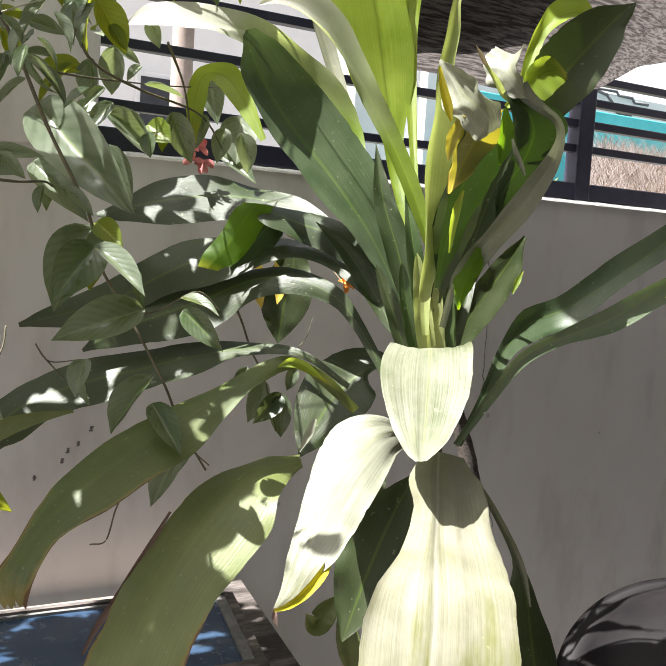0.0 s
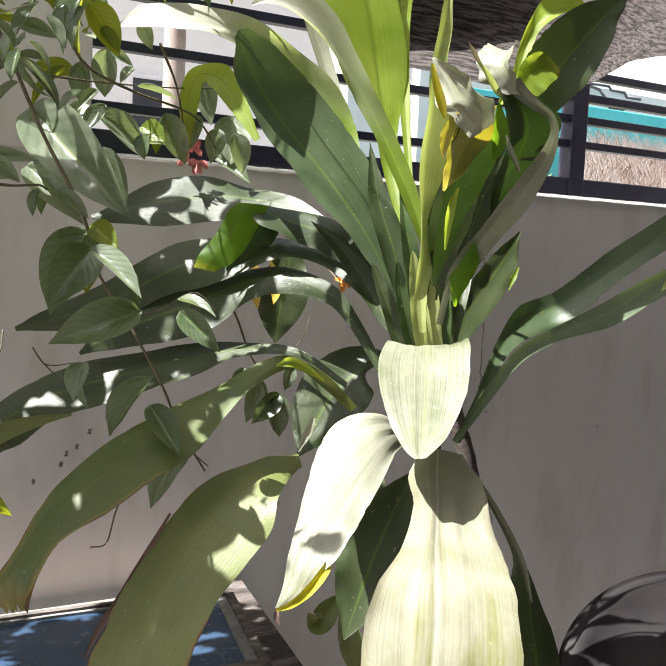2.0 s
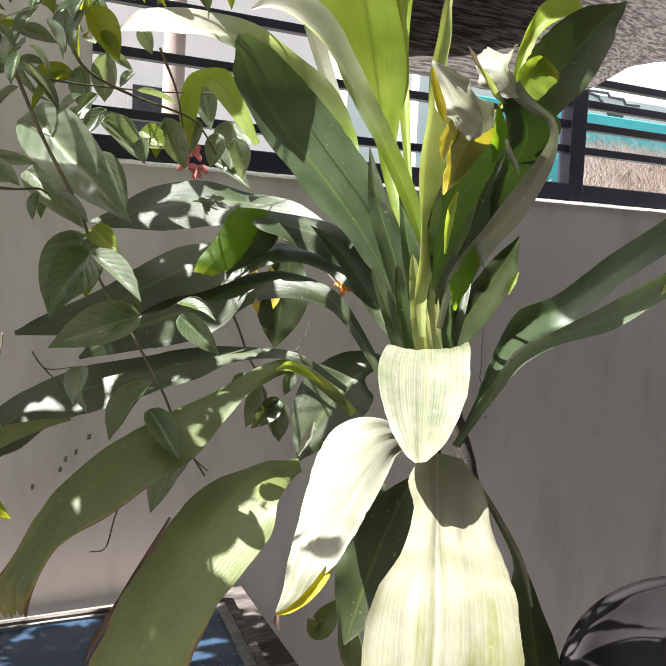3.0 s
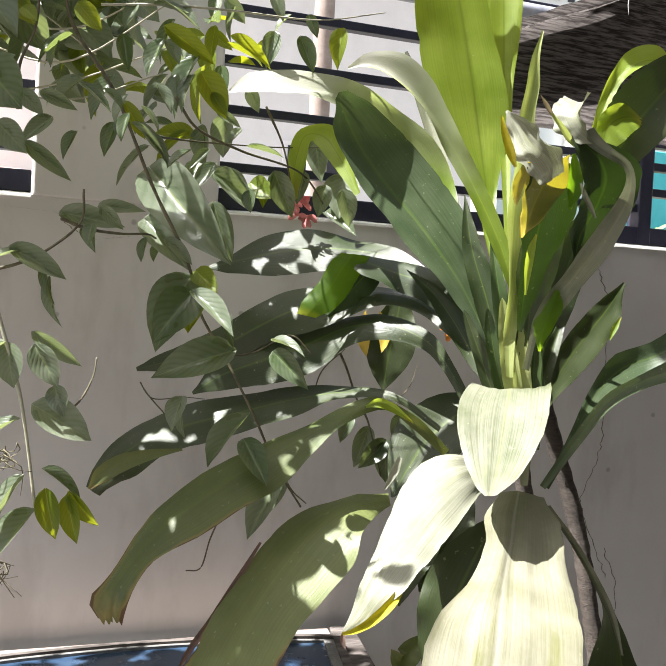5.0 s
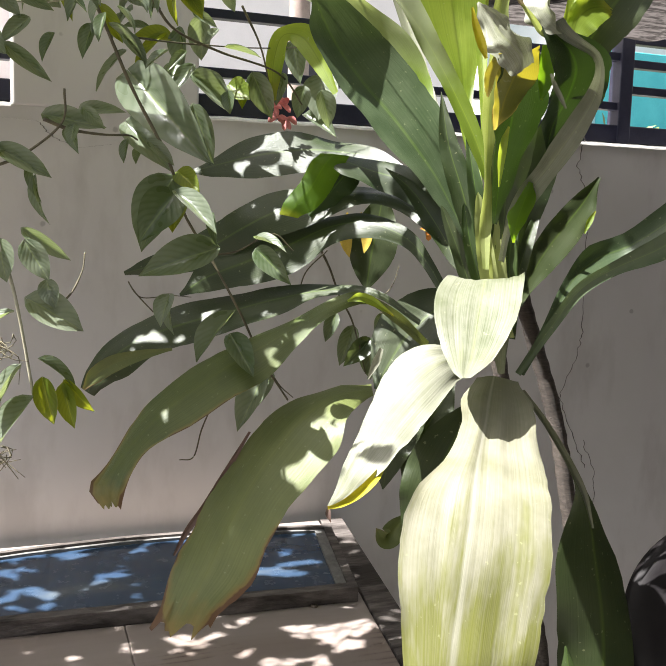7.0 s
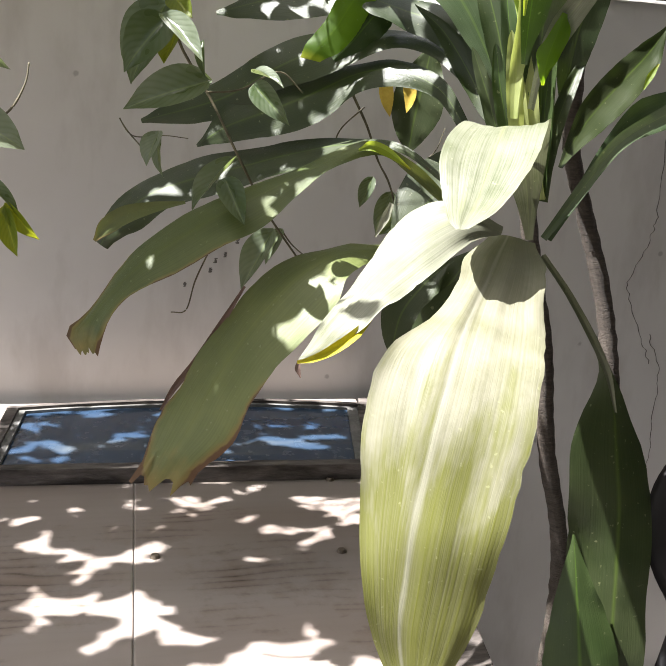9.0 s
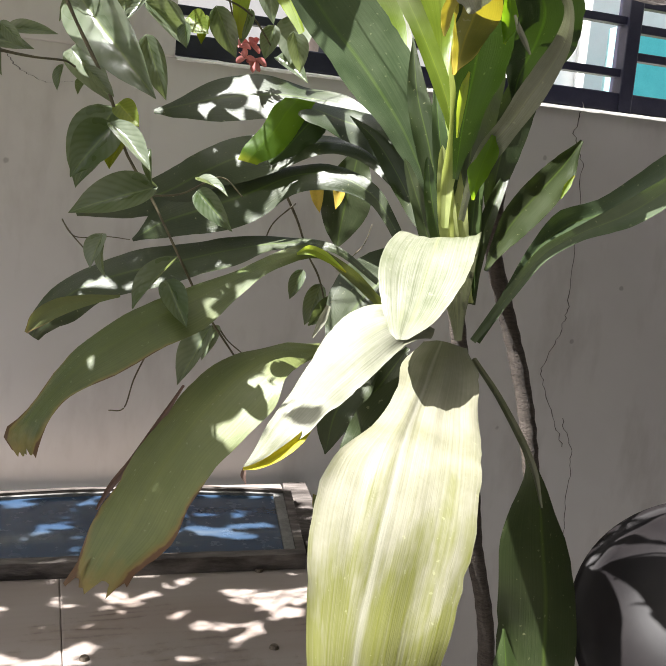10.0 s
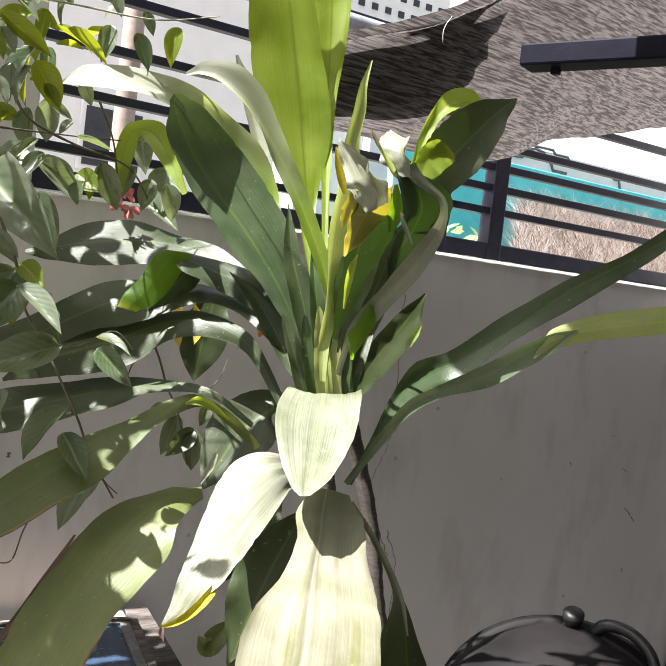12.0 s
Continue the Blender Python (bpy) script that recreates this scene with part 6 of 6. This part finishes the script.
vine_leaf((0.749, 1.334, 1.640), (0.734, 1.307, 1.568), 0.76, 0, 0)
vine_leaf((0.724, 1.343, 1.578), (0.754, 1.279, 1.547), 0.40, 1, 0)
vine_leaf((0.604, 1.1, 1.188), (0.578, 1.092, 1.148), 0.5, 0, 0)
vine_leaf((0.809, 1.4, 1.24), (0.787, 1.392, 1.192), 0.5, 0, 0)
vine_leaf((0.876, 1.4, 1.193), (0.826, 1.392, 1.149), 0.55, 0, 0)
vine_leaf((0.85, 1.42, 1.214), (0.824, 1.412, 1.146), 0.5, 0, 0)
vine_leaf((0.876, 1.4, 1.193), (0.875, 1.392, 1.12), 0.55, 0, 0)
vine_leaf((0.908, 1.42, 1.237), (0.893, 1.412, 1.199), 0.6, 0, 0)
vine_leaf((0.243, 0.735, 1.379), (0.248, 0.727, 1.343), 0.7, 1, 0)
vine_leaf((0.241, 0.735, 1.381), (0.216, 0.727, 1.366), 0.5, 1, 0)
vine_leaf((0.265, 0.735, 1.378), (0.285, 0.727, 1.344), 0.6, 1, 0)
vine_leaf((0.264, 0.74, 1.389), (0.304, 0.732, 1.362), 0.3, 0, 0)
vine_leaf((0.283, 0.735, 1.344), (0.289, 0.727, 1.32), 0.75, 1, 0)
vine_leaf((0.267, 0.735, 1.327), (0.315, 0.727, 1.299), 0.6, 1, 0)
vine_leaf((0.254, 0.73, 1.316), (0.221, 0.722, 1.299), 0.42, 1, 0)
vine_leaf((0.229, 0.73, 1.298), (0.233, 0.722, 1.275), 0.85, 0, 0)
vine_leaf((0.26, 0.73, 1.267), (0.227, 0.722, 1.222), 0.45, 1, 0)
vine_leaf((0.269, 0.73, 1.237), (0.231, 0.722, 1.191), 0.55, 1, 0)
vine_leaf((0.279, 0.735, 1.254), (0.286, 0.727, 1.212), 0.5, 0, 1)
vine_leaf((0.297, 0.735, 1.248), (0.305, 0.727, 1.208), 0.45, 0, 1)
vine_leaf((0.277, 0.735, 1.272), (0.313, 0.727, 1.251), 0.35, 1, 0)
vine_leaf((0.299, 0.735, 1.252), (0.321, 0.727, 1.221), 0.4, 0, 1)
vine_leaf((0.234, 0.73, 1.267), (0.222, 0.722, 1.249), 0.6, 0, 0)
vine_leaf((0.243, 0.79, 1.463), (0.291, 0.782, 1.438), 0.4, 0, 0)
vine_leaf((0.277, 0.79, 1.438), (0.277, 0.782, 1.394), 0.35, 2, 0)
vine_leaf((0.249, 0.79, 1.46), (0.223, 0.782, 1.452), 0.5, 1, 0)
vine_leaf((0.318, 0.87, 1.495), (0.313, 0.862, 1.475), 0.7, 0, 0)
vine_leaf((0.272, 0.79, 1.45), (0.278, 0.782, 1.414), 0.3, 2, 0)
vine_leaf((0.349, 1, 1.622), (0.335, 0.992, 1.584), 0.5, 0, 0)
vine_leaf((0.369, 1, 1.624), (0.419, 0.992, 1.591), 0.42, 1, 0)
vine_leaf((0.384, 1, 1.615), (0.413, 0.992, 1.582), 0.4, 1, 0)
vine_leaf((0.356, 1, 1.627), (0.349, 0.992, 1.608), 0.6, 0, 0)
vine_leaf((0.303, 0.95, 1.599), (0.286, 0.942, 1.572), 0.5, 0, 0)
vine_leaf((0.251, 0.86, 1.568), (0.295, 0.852, 1.535), 0.3, 0, 0)
vine_leaf((0.491, 1.12, 1.605), (0.463, 1.112, 1.567), 0.5, 0, 0)
vine_leaf((0.481, 1.12, 1.622), (0.455, 1.112, 1.595), 0.4, 0, 0)
vine_leaf((0.543, 1.15, 1.638), (0.591, 1.142, 1.63), 0.5, 1, 0)
vine_leaf((0.493, 1.13, 1.595), (0.547, 1.122, 1.564), 0.5, 0, 0)
vine_leaf((0.542, 1.13, 1.576), (0.542, 1.122, 1.546), 0.7, 1, 0)
vine_leaf((0.573, 1.16, 1.594), (0.567, 1.152, 1.557), 0.5, 0, 1)
vine_leaf((0.595, 1.2, 1.613), (0.622, 1.192, 1.552), 0.55, 0, 0)
vine_leaf((0.646, 1.22, 1.62), (0.633, 1.212, 1.574), 0.6, 0, 0)
vine_leaf((0.69, 1.25, 1.608), (0.677, 1.242, 1.56), 0.6, 0, 0)
vine_leaf((0.729, 1.28, 1.608), (0.744, 1.272, 1.554), 0.6, 0, 0)
vine_leaf((0.519, 1.1, 1.651), (0.501, 1.092, 1.631), 0.5, 0, 0)
vine_leaf((0.528, 1.1, 1.704), (0.539, 1.092, 1.675), 0.6, 0, 0)
vine_leaf((0.455, 1.05, 1.704), (0.489, 1.042, 1.655), 0.6, 0, 1)
vine_leaf((0.419, 1.02, 1.69), (0.417, 1.012, 1.647), 0.5, 1, 0)
vine_leaf((0.444, 1.02, 1.714), (0.404, 1.012, 1.65), 0.45, 1, 0)
vine_leaf((0.405, 1.02, 1.745), (0.464, 1.012, 1.71), 0.35, 0, 1)
vine_leaf((0.491, 1.05, 1.754), (0.544, 1.042, 1.727), 0.3, 0, 1)
vine_leaf((0.353, 1, 1.723), (0.36, 0.992, 1.682), 0.45, 0, 0)
vine_leaf((0.406, 1.02, 1.73), (0.422, 1.012, 1.704), 0.6, 1, 0)
vine_leaf((0.401, 1.02, 1.729), (0.382, 1.012, 1.684), 0.5, 1, 0)
vine_leaf((0.386, 1, 1.763), (0.426, 0.992, 1.759), 0.4, 1, 0)
vine_leaf((0.366, 1, 1.76), (0.352, 0.992, 1.731), 0.5, 0, 0)
vine_leaf((0.555, 1.1, 1.833), (0.567, 1.092, 1.798), 0.5, 0, 0)
vine_leaf((0.6, 1.12, 1.787), (0.619, 1.112, 1.741), 0.5, 0, 0)
vine_leaf((0.563, 1.12, 1.788), (0.552, 1.112, 1.738), 0.5, 0, 0)
vine_leaf((0.68, 1.18, 1.826), (0.668, 1.172, 1.772), 0.5, 0, 1)
vine_leaf((0.619, 1.15, 1.828), (0.631, 1.142, 1.797), 0.5, 1, 0)
vine_leaf((0.293, 0.95, 1.702), (0.254, 0.942, 1.676), 0.4, 1, 0)
vine_leaf((0.28, 0.95, 1.695), (0.272, 0.942, 1.664), 0.4, 1, 0)
vine_leaf((0.238, 0.85, 1.648), (0.216, 0.842, 1.627), 0.6, 1, 0)
vine_leaf((0.212, 0.8, 1.657), (0.199, 0.792, 1.633), 0.7, 0, 0)
vine_leaf((0.21, 0.8, 1.629), (0.246, 0.792, 1.588), 0.9, 0, 0)
vine_leaf((0.244, 0.86, 1.617), (0.266, 0.852, 1.597), 0.6, 0, 0)
vine_leaf((0.265, 0.9, 1.627), (0.3, 0.892, 1.612), 0.4, 0, 0)
vine_leaf((0.305, 0.95, 1.651), (0.339, 0.942, 1.625), 0.35, 1, 0)
vine_leaf((0.226, 0.83, 1.58), (0.252, 0.822, 1.553), 0.7, 0, 0)
vine_leaf((0.222, 0.78, 1.548), (0.206, 0.772, 1.51), 0.45, 1, 0)
vine_leaf((0.274, 0.86, 1.595), (0.246, 0.852, 1.569), 0.45, 0, 0)
vine_leaf((0.301, 0.97, 1.742), (0.326, 0.962, 1.714), 0.6, 0, 1)
vine_leaf((0.244, 0.85, 1.695), (0.257, 0.842, 1.682), 0.8, 0, 1)
vine_leaf((0.413, 1, 1.494), (0.445, 0.992, 1.467), 0.4, 0, 0)
vine_leaf((0.387, 0.98, 1.492), (0.38, 0.972, 1.465), 0.5, 1, 0)
vine_leaf((0.436, 1, 1.6), (0.408, 0.992, 1.578), 0.5, 1, 0)
vine_leaf((0.325, 0.85, 1.511), (0.345, 0.842, 1.491), 0.5, 0, 0)
vine_leaf((0.322, 0.85, 1.627), (0.342, 0.842, 1.611), 0.8, 1, 0)
vine_leaf((0.348, 0.88, 1.63), (0.333, 0.872, 1.6), 0.5, 1, 0)
vine_leaf((0.388, 0.95, 1.661), (0.404, 0.942, 1.63), 0.5, 1, 0)
vine_leaf((0.437, 1, 1.688), (0.414, 0.992, 1.648), 0.5, 1, 0)
vine_leaf((0.469, 1.05, 1.681), (0.487, 1.042, 1.654), 0.5, 0, 1)
vine_leaf((0.372, 0.95, 1.634), (0.396, 0.942, 1.612), 0.4, 1, 0)
vine_leaf((0.352, 0.9, 1.615), (0.344, 0.892, 1.585), 0.5, 1, 0)
vine_leaf((0.487, 1.1, 1.669), (0.517, 1.092, 1.652), 0.4, 0, 0)
# gaps cut along the sun's path to light chosen spots: place below, gap width
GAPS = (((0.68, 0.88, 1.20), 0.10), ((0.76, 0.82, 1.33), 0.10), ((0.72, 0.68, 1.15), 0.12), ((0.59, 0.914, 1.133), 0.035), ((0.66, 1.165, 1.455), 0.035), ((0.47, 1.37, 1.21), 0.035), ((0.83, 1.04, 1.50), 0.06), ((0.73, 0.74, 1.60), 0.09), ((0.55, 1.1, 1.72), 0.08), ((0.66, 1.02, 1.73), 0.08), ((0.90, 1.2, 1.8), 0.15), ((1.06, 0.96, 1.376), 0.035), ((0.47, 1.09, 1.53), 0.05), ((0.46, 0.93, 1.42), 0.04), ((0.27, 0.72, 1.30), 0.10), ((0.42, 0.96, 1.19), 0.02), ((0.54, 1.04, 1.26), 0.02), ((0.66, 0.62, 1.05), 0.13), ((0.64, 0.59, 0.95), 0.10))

# more gaps, aimed to put sun flecks on the table top: x, y and width
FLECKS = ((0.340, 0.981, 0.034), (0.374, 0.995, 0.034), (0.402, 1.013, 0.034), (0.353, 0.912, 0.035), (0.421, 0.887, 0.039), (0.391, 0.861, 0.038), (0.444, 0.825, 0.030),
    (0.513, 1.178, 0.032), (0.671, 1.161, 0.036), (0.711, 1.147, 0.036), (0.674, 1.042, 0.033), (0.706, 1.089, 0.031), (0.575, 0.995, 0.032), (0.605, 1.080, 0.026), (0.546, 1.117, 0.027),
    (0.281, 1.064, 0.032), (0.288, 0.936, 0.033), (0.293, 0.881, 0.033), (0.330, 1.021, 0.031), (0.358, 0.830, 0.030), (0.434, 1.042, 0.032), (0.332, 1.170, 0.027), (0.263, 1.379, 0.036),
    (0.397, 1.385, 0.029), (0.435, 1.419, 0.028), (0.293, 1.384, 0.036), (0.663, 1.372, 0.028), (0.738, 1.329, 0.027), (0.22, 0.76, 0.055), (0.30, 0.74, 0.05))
# and gaps aimed to put sun patches on the dark leaves and the vine below
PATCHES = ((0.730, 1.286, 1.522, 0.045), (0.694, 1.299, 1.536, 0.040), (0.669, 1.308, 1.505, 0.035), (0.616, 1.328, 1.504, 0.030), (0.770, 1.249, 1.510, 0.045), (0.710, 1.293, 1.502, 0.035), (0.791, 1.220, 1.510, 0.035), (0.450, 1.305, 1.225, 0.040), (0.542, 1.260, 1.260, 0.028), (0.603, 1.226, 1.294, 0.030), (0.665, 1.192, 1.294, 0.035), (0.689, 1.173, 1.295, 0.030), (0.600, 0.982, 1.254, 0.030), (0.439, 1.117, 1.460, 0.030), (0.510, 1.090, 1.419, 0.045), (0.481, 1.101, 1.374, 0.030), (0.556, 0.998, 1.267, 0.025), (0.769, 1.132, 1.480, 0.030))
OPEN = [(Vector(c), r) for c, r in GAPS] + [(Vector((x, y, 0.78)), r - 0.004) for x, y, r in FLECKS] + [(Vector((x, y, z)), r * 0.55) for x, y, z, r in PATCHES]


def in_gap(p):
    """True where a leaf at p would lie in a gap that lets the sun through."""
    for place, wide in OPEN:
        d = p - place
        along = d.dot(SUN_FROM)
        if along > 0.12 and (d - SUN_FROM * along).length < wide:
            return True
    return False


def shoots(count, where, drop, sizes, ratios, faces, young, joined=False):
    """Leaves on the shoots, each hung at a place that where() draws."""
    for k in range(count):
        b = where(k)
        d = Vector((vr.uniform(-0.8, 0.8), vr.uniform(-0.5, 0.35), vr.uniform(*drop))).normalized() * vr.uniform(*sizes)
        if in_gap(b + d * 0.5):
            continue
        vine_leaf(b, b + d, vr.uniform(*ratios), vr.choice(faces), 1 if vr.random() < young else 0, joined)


def top_place(k):
    x = vr.uniform(-0.75, 0.0) if k % 3 == 0 else vr.uniform(-0.05, 0.62) if k % 7 else vr.uniform(0.5, 0.92)
    z = 1.77 + 0.10 * (x - 0.4) + 0.05 * math.sin(x * 23) + abs(vr.gauss(0, 0.15)) + 0.02 + (0.05 if x > 0.5 else 0)
    return Vector((x, vr.uniform(1.12, 1.55), z))


def pillar_place(k):
    z = vr.uniform(1.80, 2.05)
    return Vector((0.32 - (z - 1.82) * 0.44 - vr.uniform(0, 0.95), vr.uniform(1.08, 1.55), z))


def tangle_place(k):
    x = vr.uniform(-0.25, 0.66)
    return Vector((x, vr.uniform(1.27 if x > 0.40 else 1.0, 1.45), 1.70 + 0.04 * math.sin(x * 11) + abs(vr.gauss(0, 0.12))))


def mass_place(k):
    x, y = vr.uniform(-0.85, 0.50), vr.uniform(0.80, 1.55)
    low = 1.50 + 0.15 * y + 0.09 * max(0, x) + 0.05 * noise.noise(Vector((x * 5, y * 4, 0.4)))
    if x > 0.30 and y < 1.22:
        x -= 0.45
    return Vector((x - 0.1, y, low + 0.50 * vr.random()))


def shade_place(k):
    return Vector((vr.uniform(-0.40, 0.30), vr.uniform(0.84, 1.16), vr.uniform(1.74, 2.1)))


def rim_place(k):
    return Vector((vr.uniform(0.24, 0.42), vr.uniform(1.04, 1.26), vr.uniform(2.05, 2.2)))


def back_place(k):
    return Vector((vr.uniform(-0.55, 0.38), vr.uniform(1.22, 1.58), vr.uniform(1.80, 2.15)))


# unseen shoots above the view, added to shade the table
def over_place(k):
    return Vector((vr.uniform(-0.85, 0.30), vr.uniform(0.42, 1.0), vr.uniform(2.06, 2.4)))


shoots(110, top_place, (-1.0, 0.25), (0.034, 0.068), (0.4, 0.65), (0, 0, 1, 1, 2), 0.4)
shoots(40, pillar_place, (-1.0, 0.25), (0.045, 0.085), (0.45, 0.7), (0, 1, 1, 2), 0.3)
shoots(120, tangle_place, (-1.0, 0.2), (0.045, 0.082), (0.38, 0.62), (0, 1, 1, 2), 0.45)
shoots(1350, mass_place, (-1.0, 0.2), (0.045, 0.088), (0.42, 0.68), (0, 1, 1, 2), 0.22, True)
# from here on the shoots are added to shade leaves, table and glass
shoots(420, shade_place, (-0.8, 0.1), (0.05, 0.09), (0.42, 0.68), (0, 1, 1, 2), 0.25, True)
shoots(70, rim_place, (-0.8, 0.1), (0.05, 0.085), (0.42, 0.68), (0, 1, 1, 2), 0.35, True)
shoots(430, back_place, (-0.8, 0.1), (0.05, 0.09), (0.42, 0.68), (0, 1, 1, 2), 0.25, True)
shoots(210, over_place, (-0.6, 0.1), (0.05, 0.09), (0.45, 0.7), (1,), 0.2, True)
join_foliage()
for k in range(21):
    x, z = vr.uniform(-0.35, 0.2), vr.uniform(1.70, 2.0)
    q = [(x + 0.13 * j, vr.uniform(1.0, 1.33), z + vr.uniform(-0.06, 0.06)) for j in range(4)]
    part("stem", tube_bm(q, 0.0017, 24, 6, 0.001, 0.2), "vine_stem" if k % 2 else "vine_stem_pale", vine)

# dry hanging roots
for c in ((0.249, 0.74, 1.184), (0.244, 0.74, 1.286)):
    rt = bmesh.new()
    for k in range(14):
        c0 = Vector(c) + Vector((vr.uniform(-0.012, 0.012), 0, vr.uniform(-0.005, 0.01)))
        tube_bm([c0, c0 + Vector((vr.uniform(-0.015, 0.015), vr.uniform(-0.01, 0.01), -0.008)), c0 + Vector((vr.uniform(-0.03, 0.03), vr.uniform(-0.01, 0.01), vr.uniform(-0.035, 0.004)))], 0.0006, 6, 4, 0.0003, bm=rt)
    part("root_tuft", rt, "vine_stem", vine, "tuft of dry brown aerial roots")

# pink flower cluster on the vine
flower = thing("pink_flower", "small cluster of dusty pink flowers on the vine", "flower", (0.665, 1.3, 1.574))
fc0 = Vector((0.665, 1.3, 1.574))
for k in range(22):
    d = Vector((vr.gauss(0, 1), vr.gauss(-0.5, 0.8), vr.gauss(0, 1))).normalized()
    p0 = fc0 + Vector(vr.choice(((-0.013, 0, 0.006), (0.013, 0, -0.008), (0.002, -0.004, 0.012), (-0.004, -0.003, -0.009))))
    p1, p2 = p0 + d * 0.010, p0 + d * 0.018 + Vector((0, -0.002, -0.003))
    part("petal", blade_bm([p0, p1, p2], 0.010, 0.6, d.orthogonal(), d.orthogonal(), 0.4, k, 0.003, 0.3, 0.5, 8, 4), "pink_flower", flower)

orange = thing("orange_blossom", "withered orange blossom hanging by the wall", "flower", (0.945, 1.33, 1.393))
oc = Vector((0.945, 1.33, 1.393))
for k, (dx, dz, ang) in enumerate(((-0.008, 0.002, 0.4), (0.006, 0.0, -0.3), (0.014, -0.004, -0.6), (0.0, 0.008, 1.3), (0.004, -0.008, -1.2))):
    ob = part("petal", blade_bm([oc + Vector((dx * 0.3, 0, dz * 0.3)), oc + Vector((dx, -0.004, dz)), oc + Vector((dx + 0.010 * math.cos(ang), 0.002, dz + 0.010 * math.sin(ang)))], 0.010, 0.5, (-0.4, -0.8, 0.4), (-0.4, -0.8, 0.4), 0.3, k, 0.002, 0.2, 0.6, 8, 4), "orange_petal", orange)

part("stem", tube_bm([oc, oc + Vector((0.03, 0.12, 0.03)), Vector((oc.x + 0.07, WALL + 0.004, oc.z + 0.10))], 0.0012, 10, 5), "vine_stem", orange)

# hanging leaves by the wall, two of them yellowed
hang = thing("hanging_leaf_spray", "dark hanging leaves with two yellowed ones by the wall", "plant", (0.883, 1.42, 1.446))
part("leaf", blade_bm([(0.903, 1.42, 1.469), (0.893, 1.42, 1.408), (0.88, 1.42, 1.338), (0.874, 1.42, 1.281)], 0.088, 0.55, (-0.4, -0.9, 0.2), (-0.4, -0.9, 0.2), 0.12, 301), "leaf_dark", hang)
part("leaf", blade_bm([(0.827, 1.405, 1.421), (0.823, 1.405, 1.391), (0.827, 1.405, 1.365), (0.833, 1.405, 1.341)], 0.024, 0.5, (-0.4, -0.9, 0.2), (-0.4, -0.9, 0.2), 0.12, 302, 0.004), "yellow_patch", hang, "yellowed leaf")
part("leaf", blade_bm([(0.853, 1.405, 1.422), (0.862, 1.405, 1.396), (0.865, 1.405, 1.373), (0.861, 1.405, 1.349)], 0.022, 0.5, (-0.4, -0.9, 0.2), (-0.4, -0.9, 0.2), 0.12, 303, 0.004), "yellow_patch", hang, "yellowed leaf")
part("stem", tube_bm([(0.877, 1.45, 1.5), (0.886, 1.43, 1.469), (0.903, 1.42, 1.462)], 0.002, 10, 6), "vine_stem", hang)
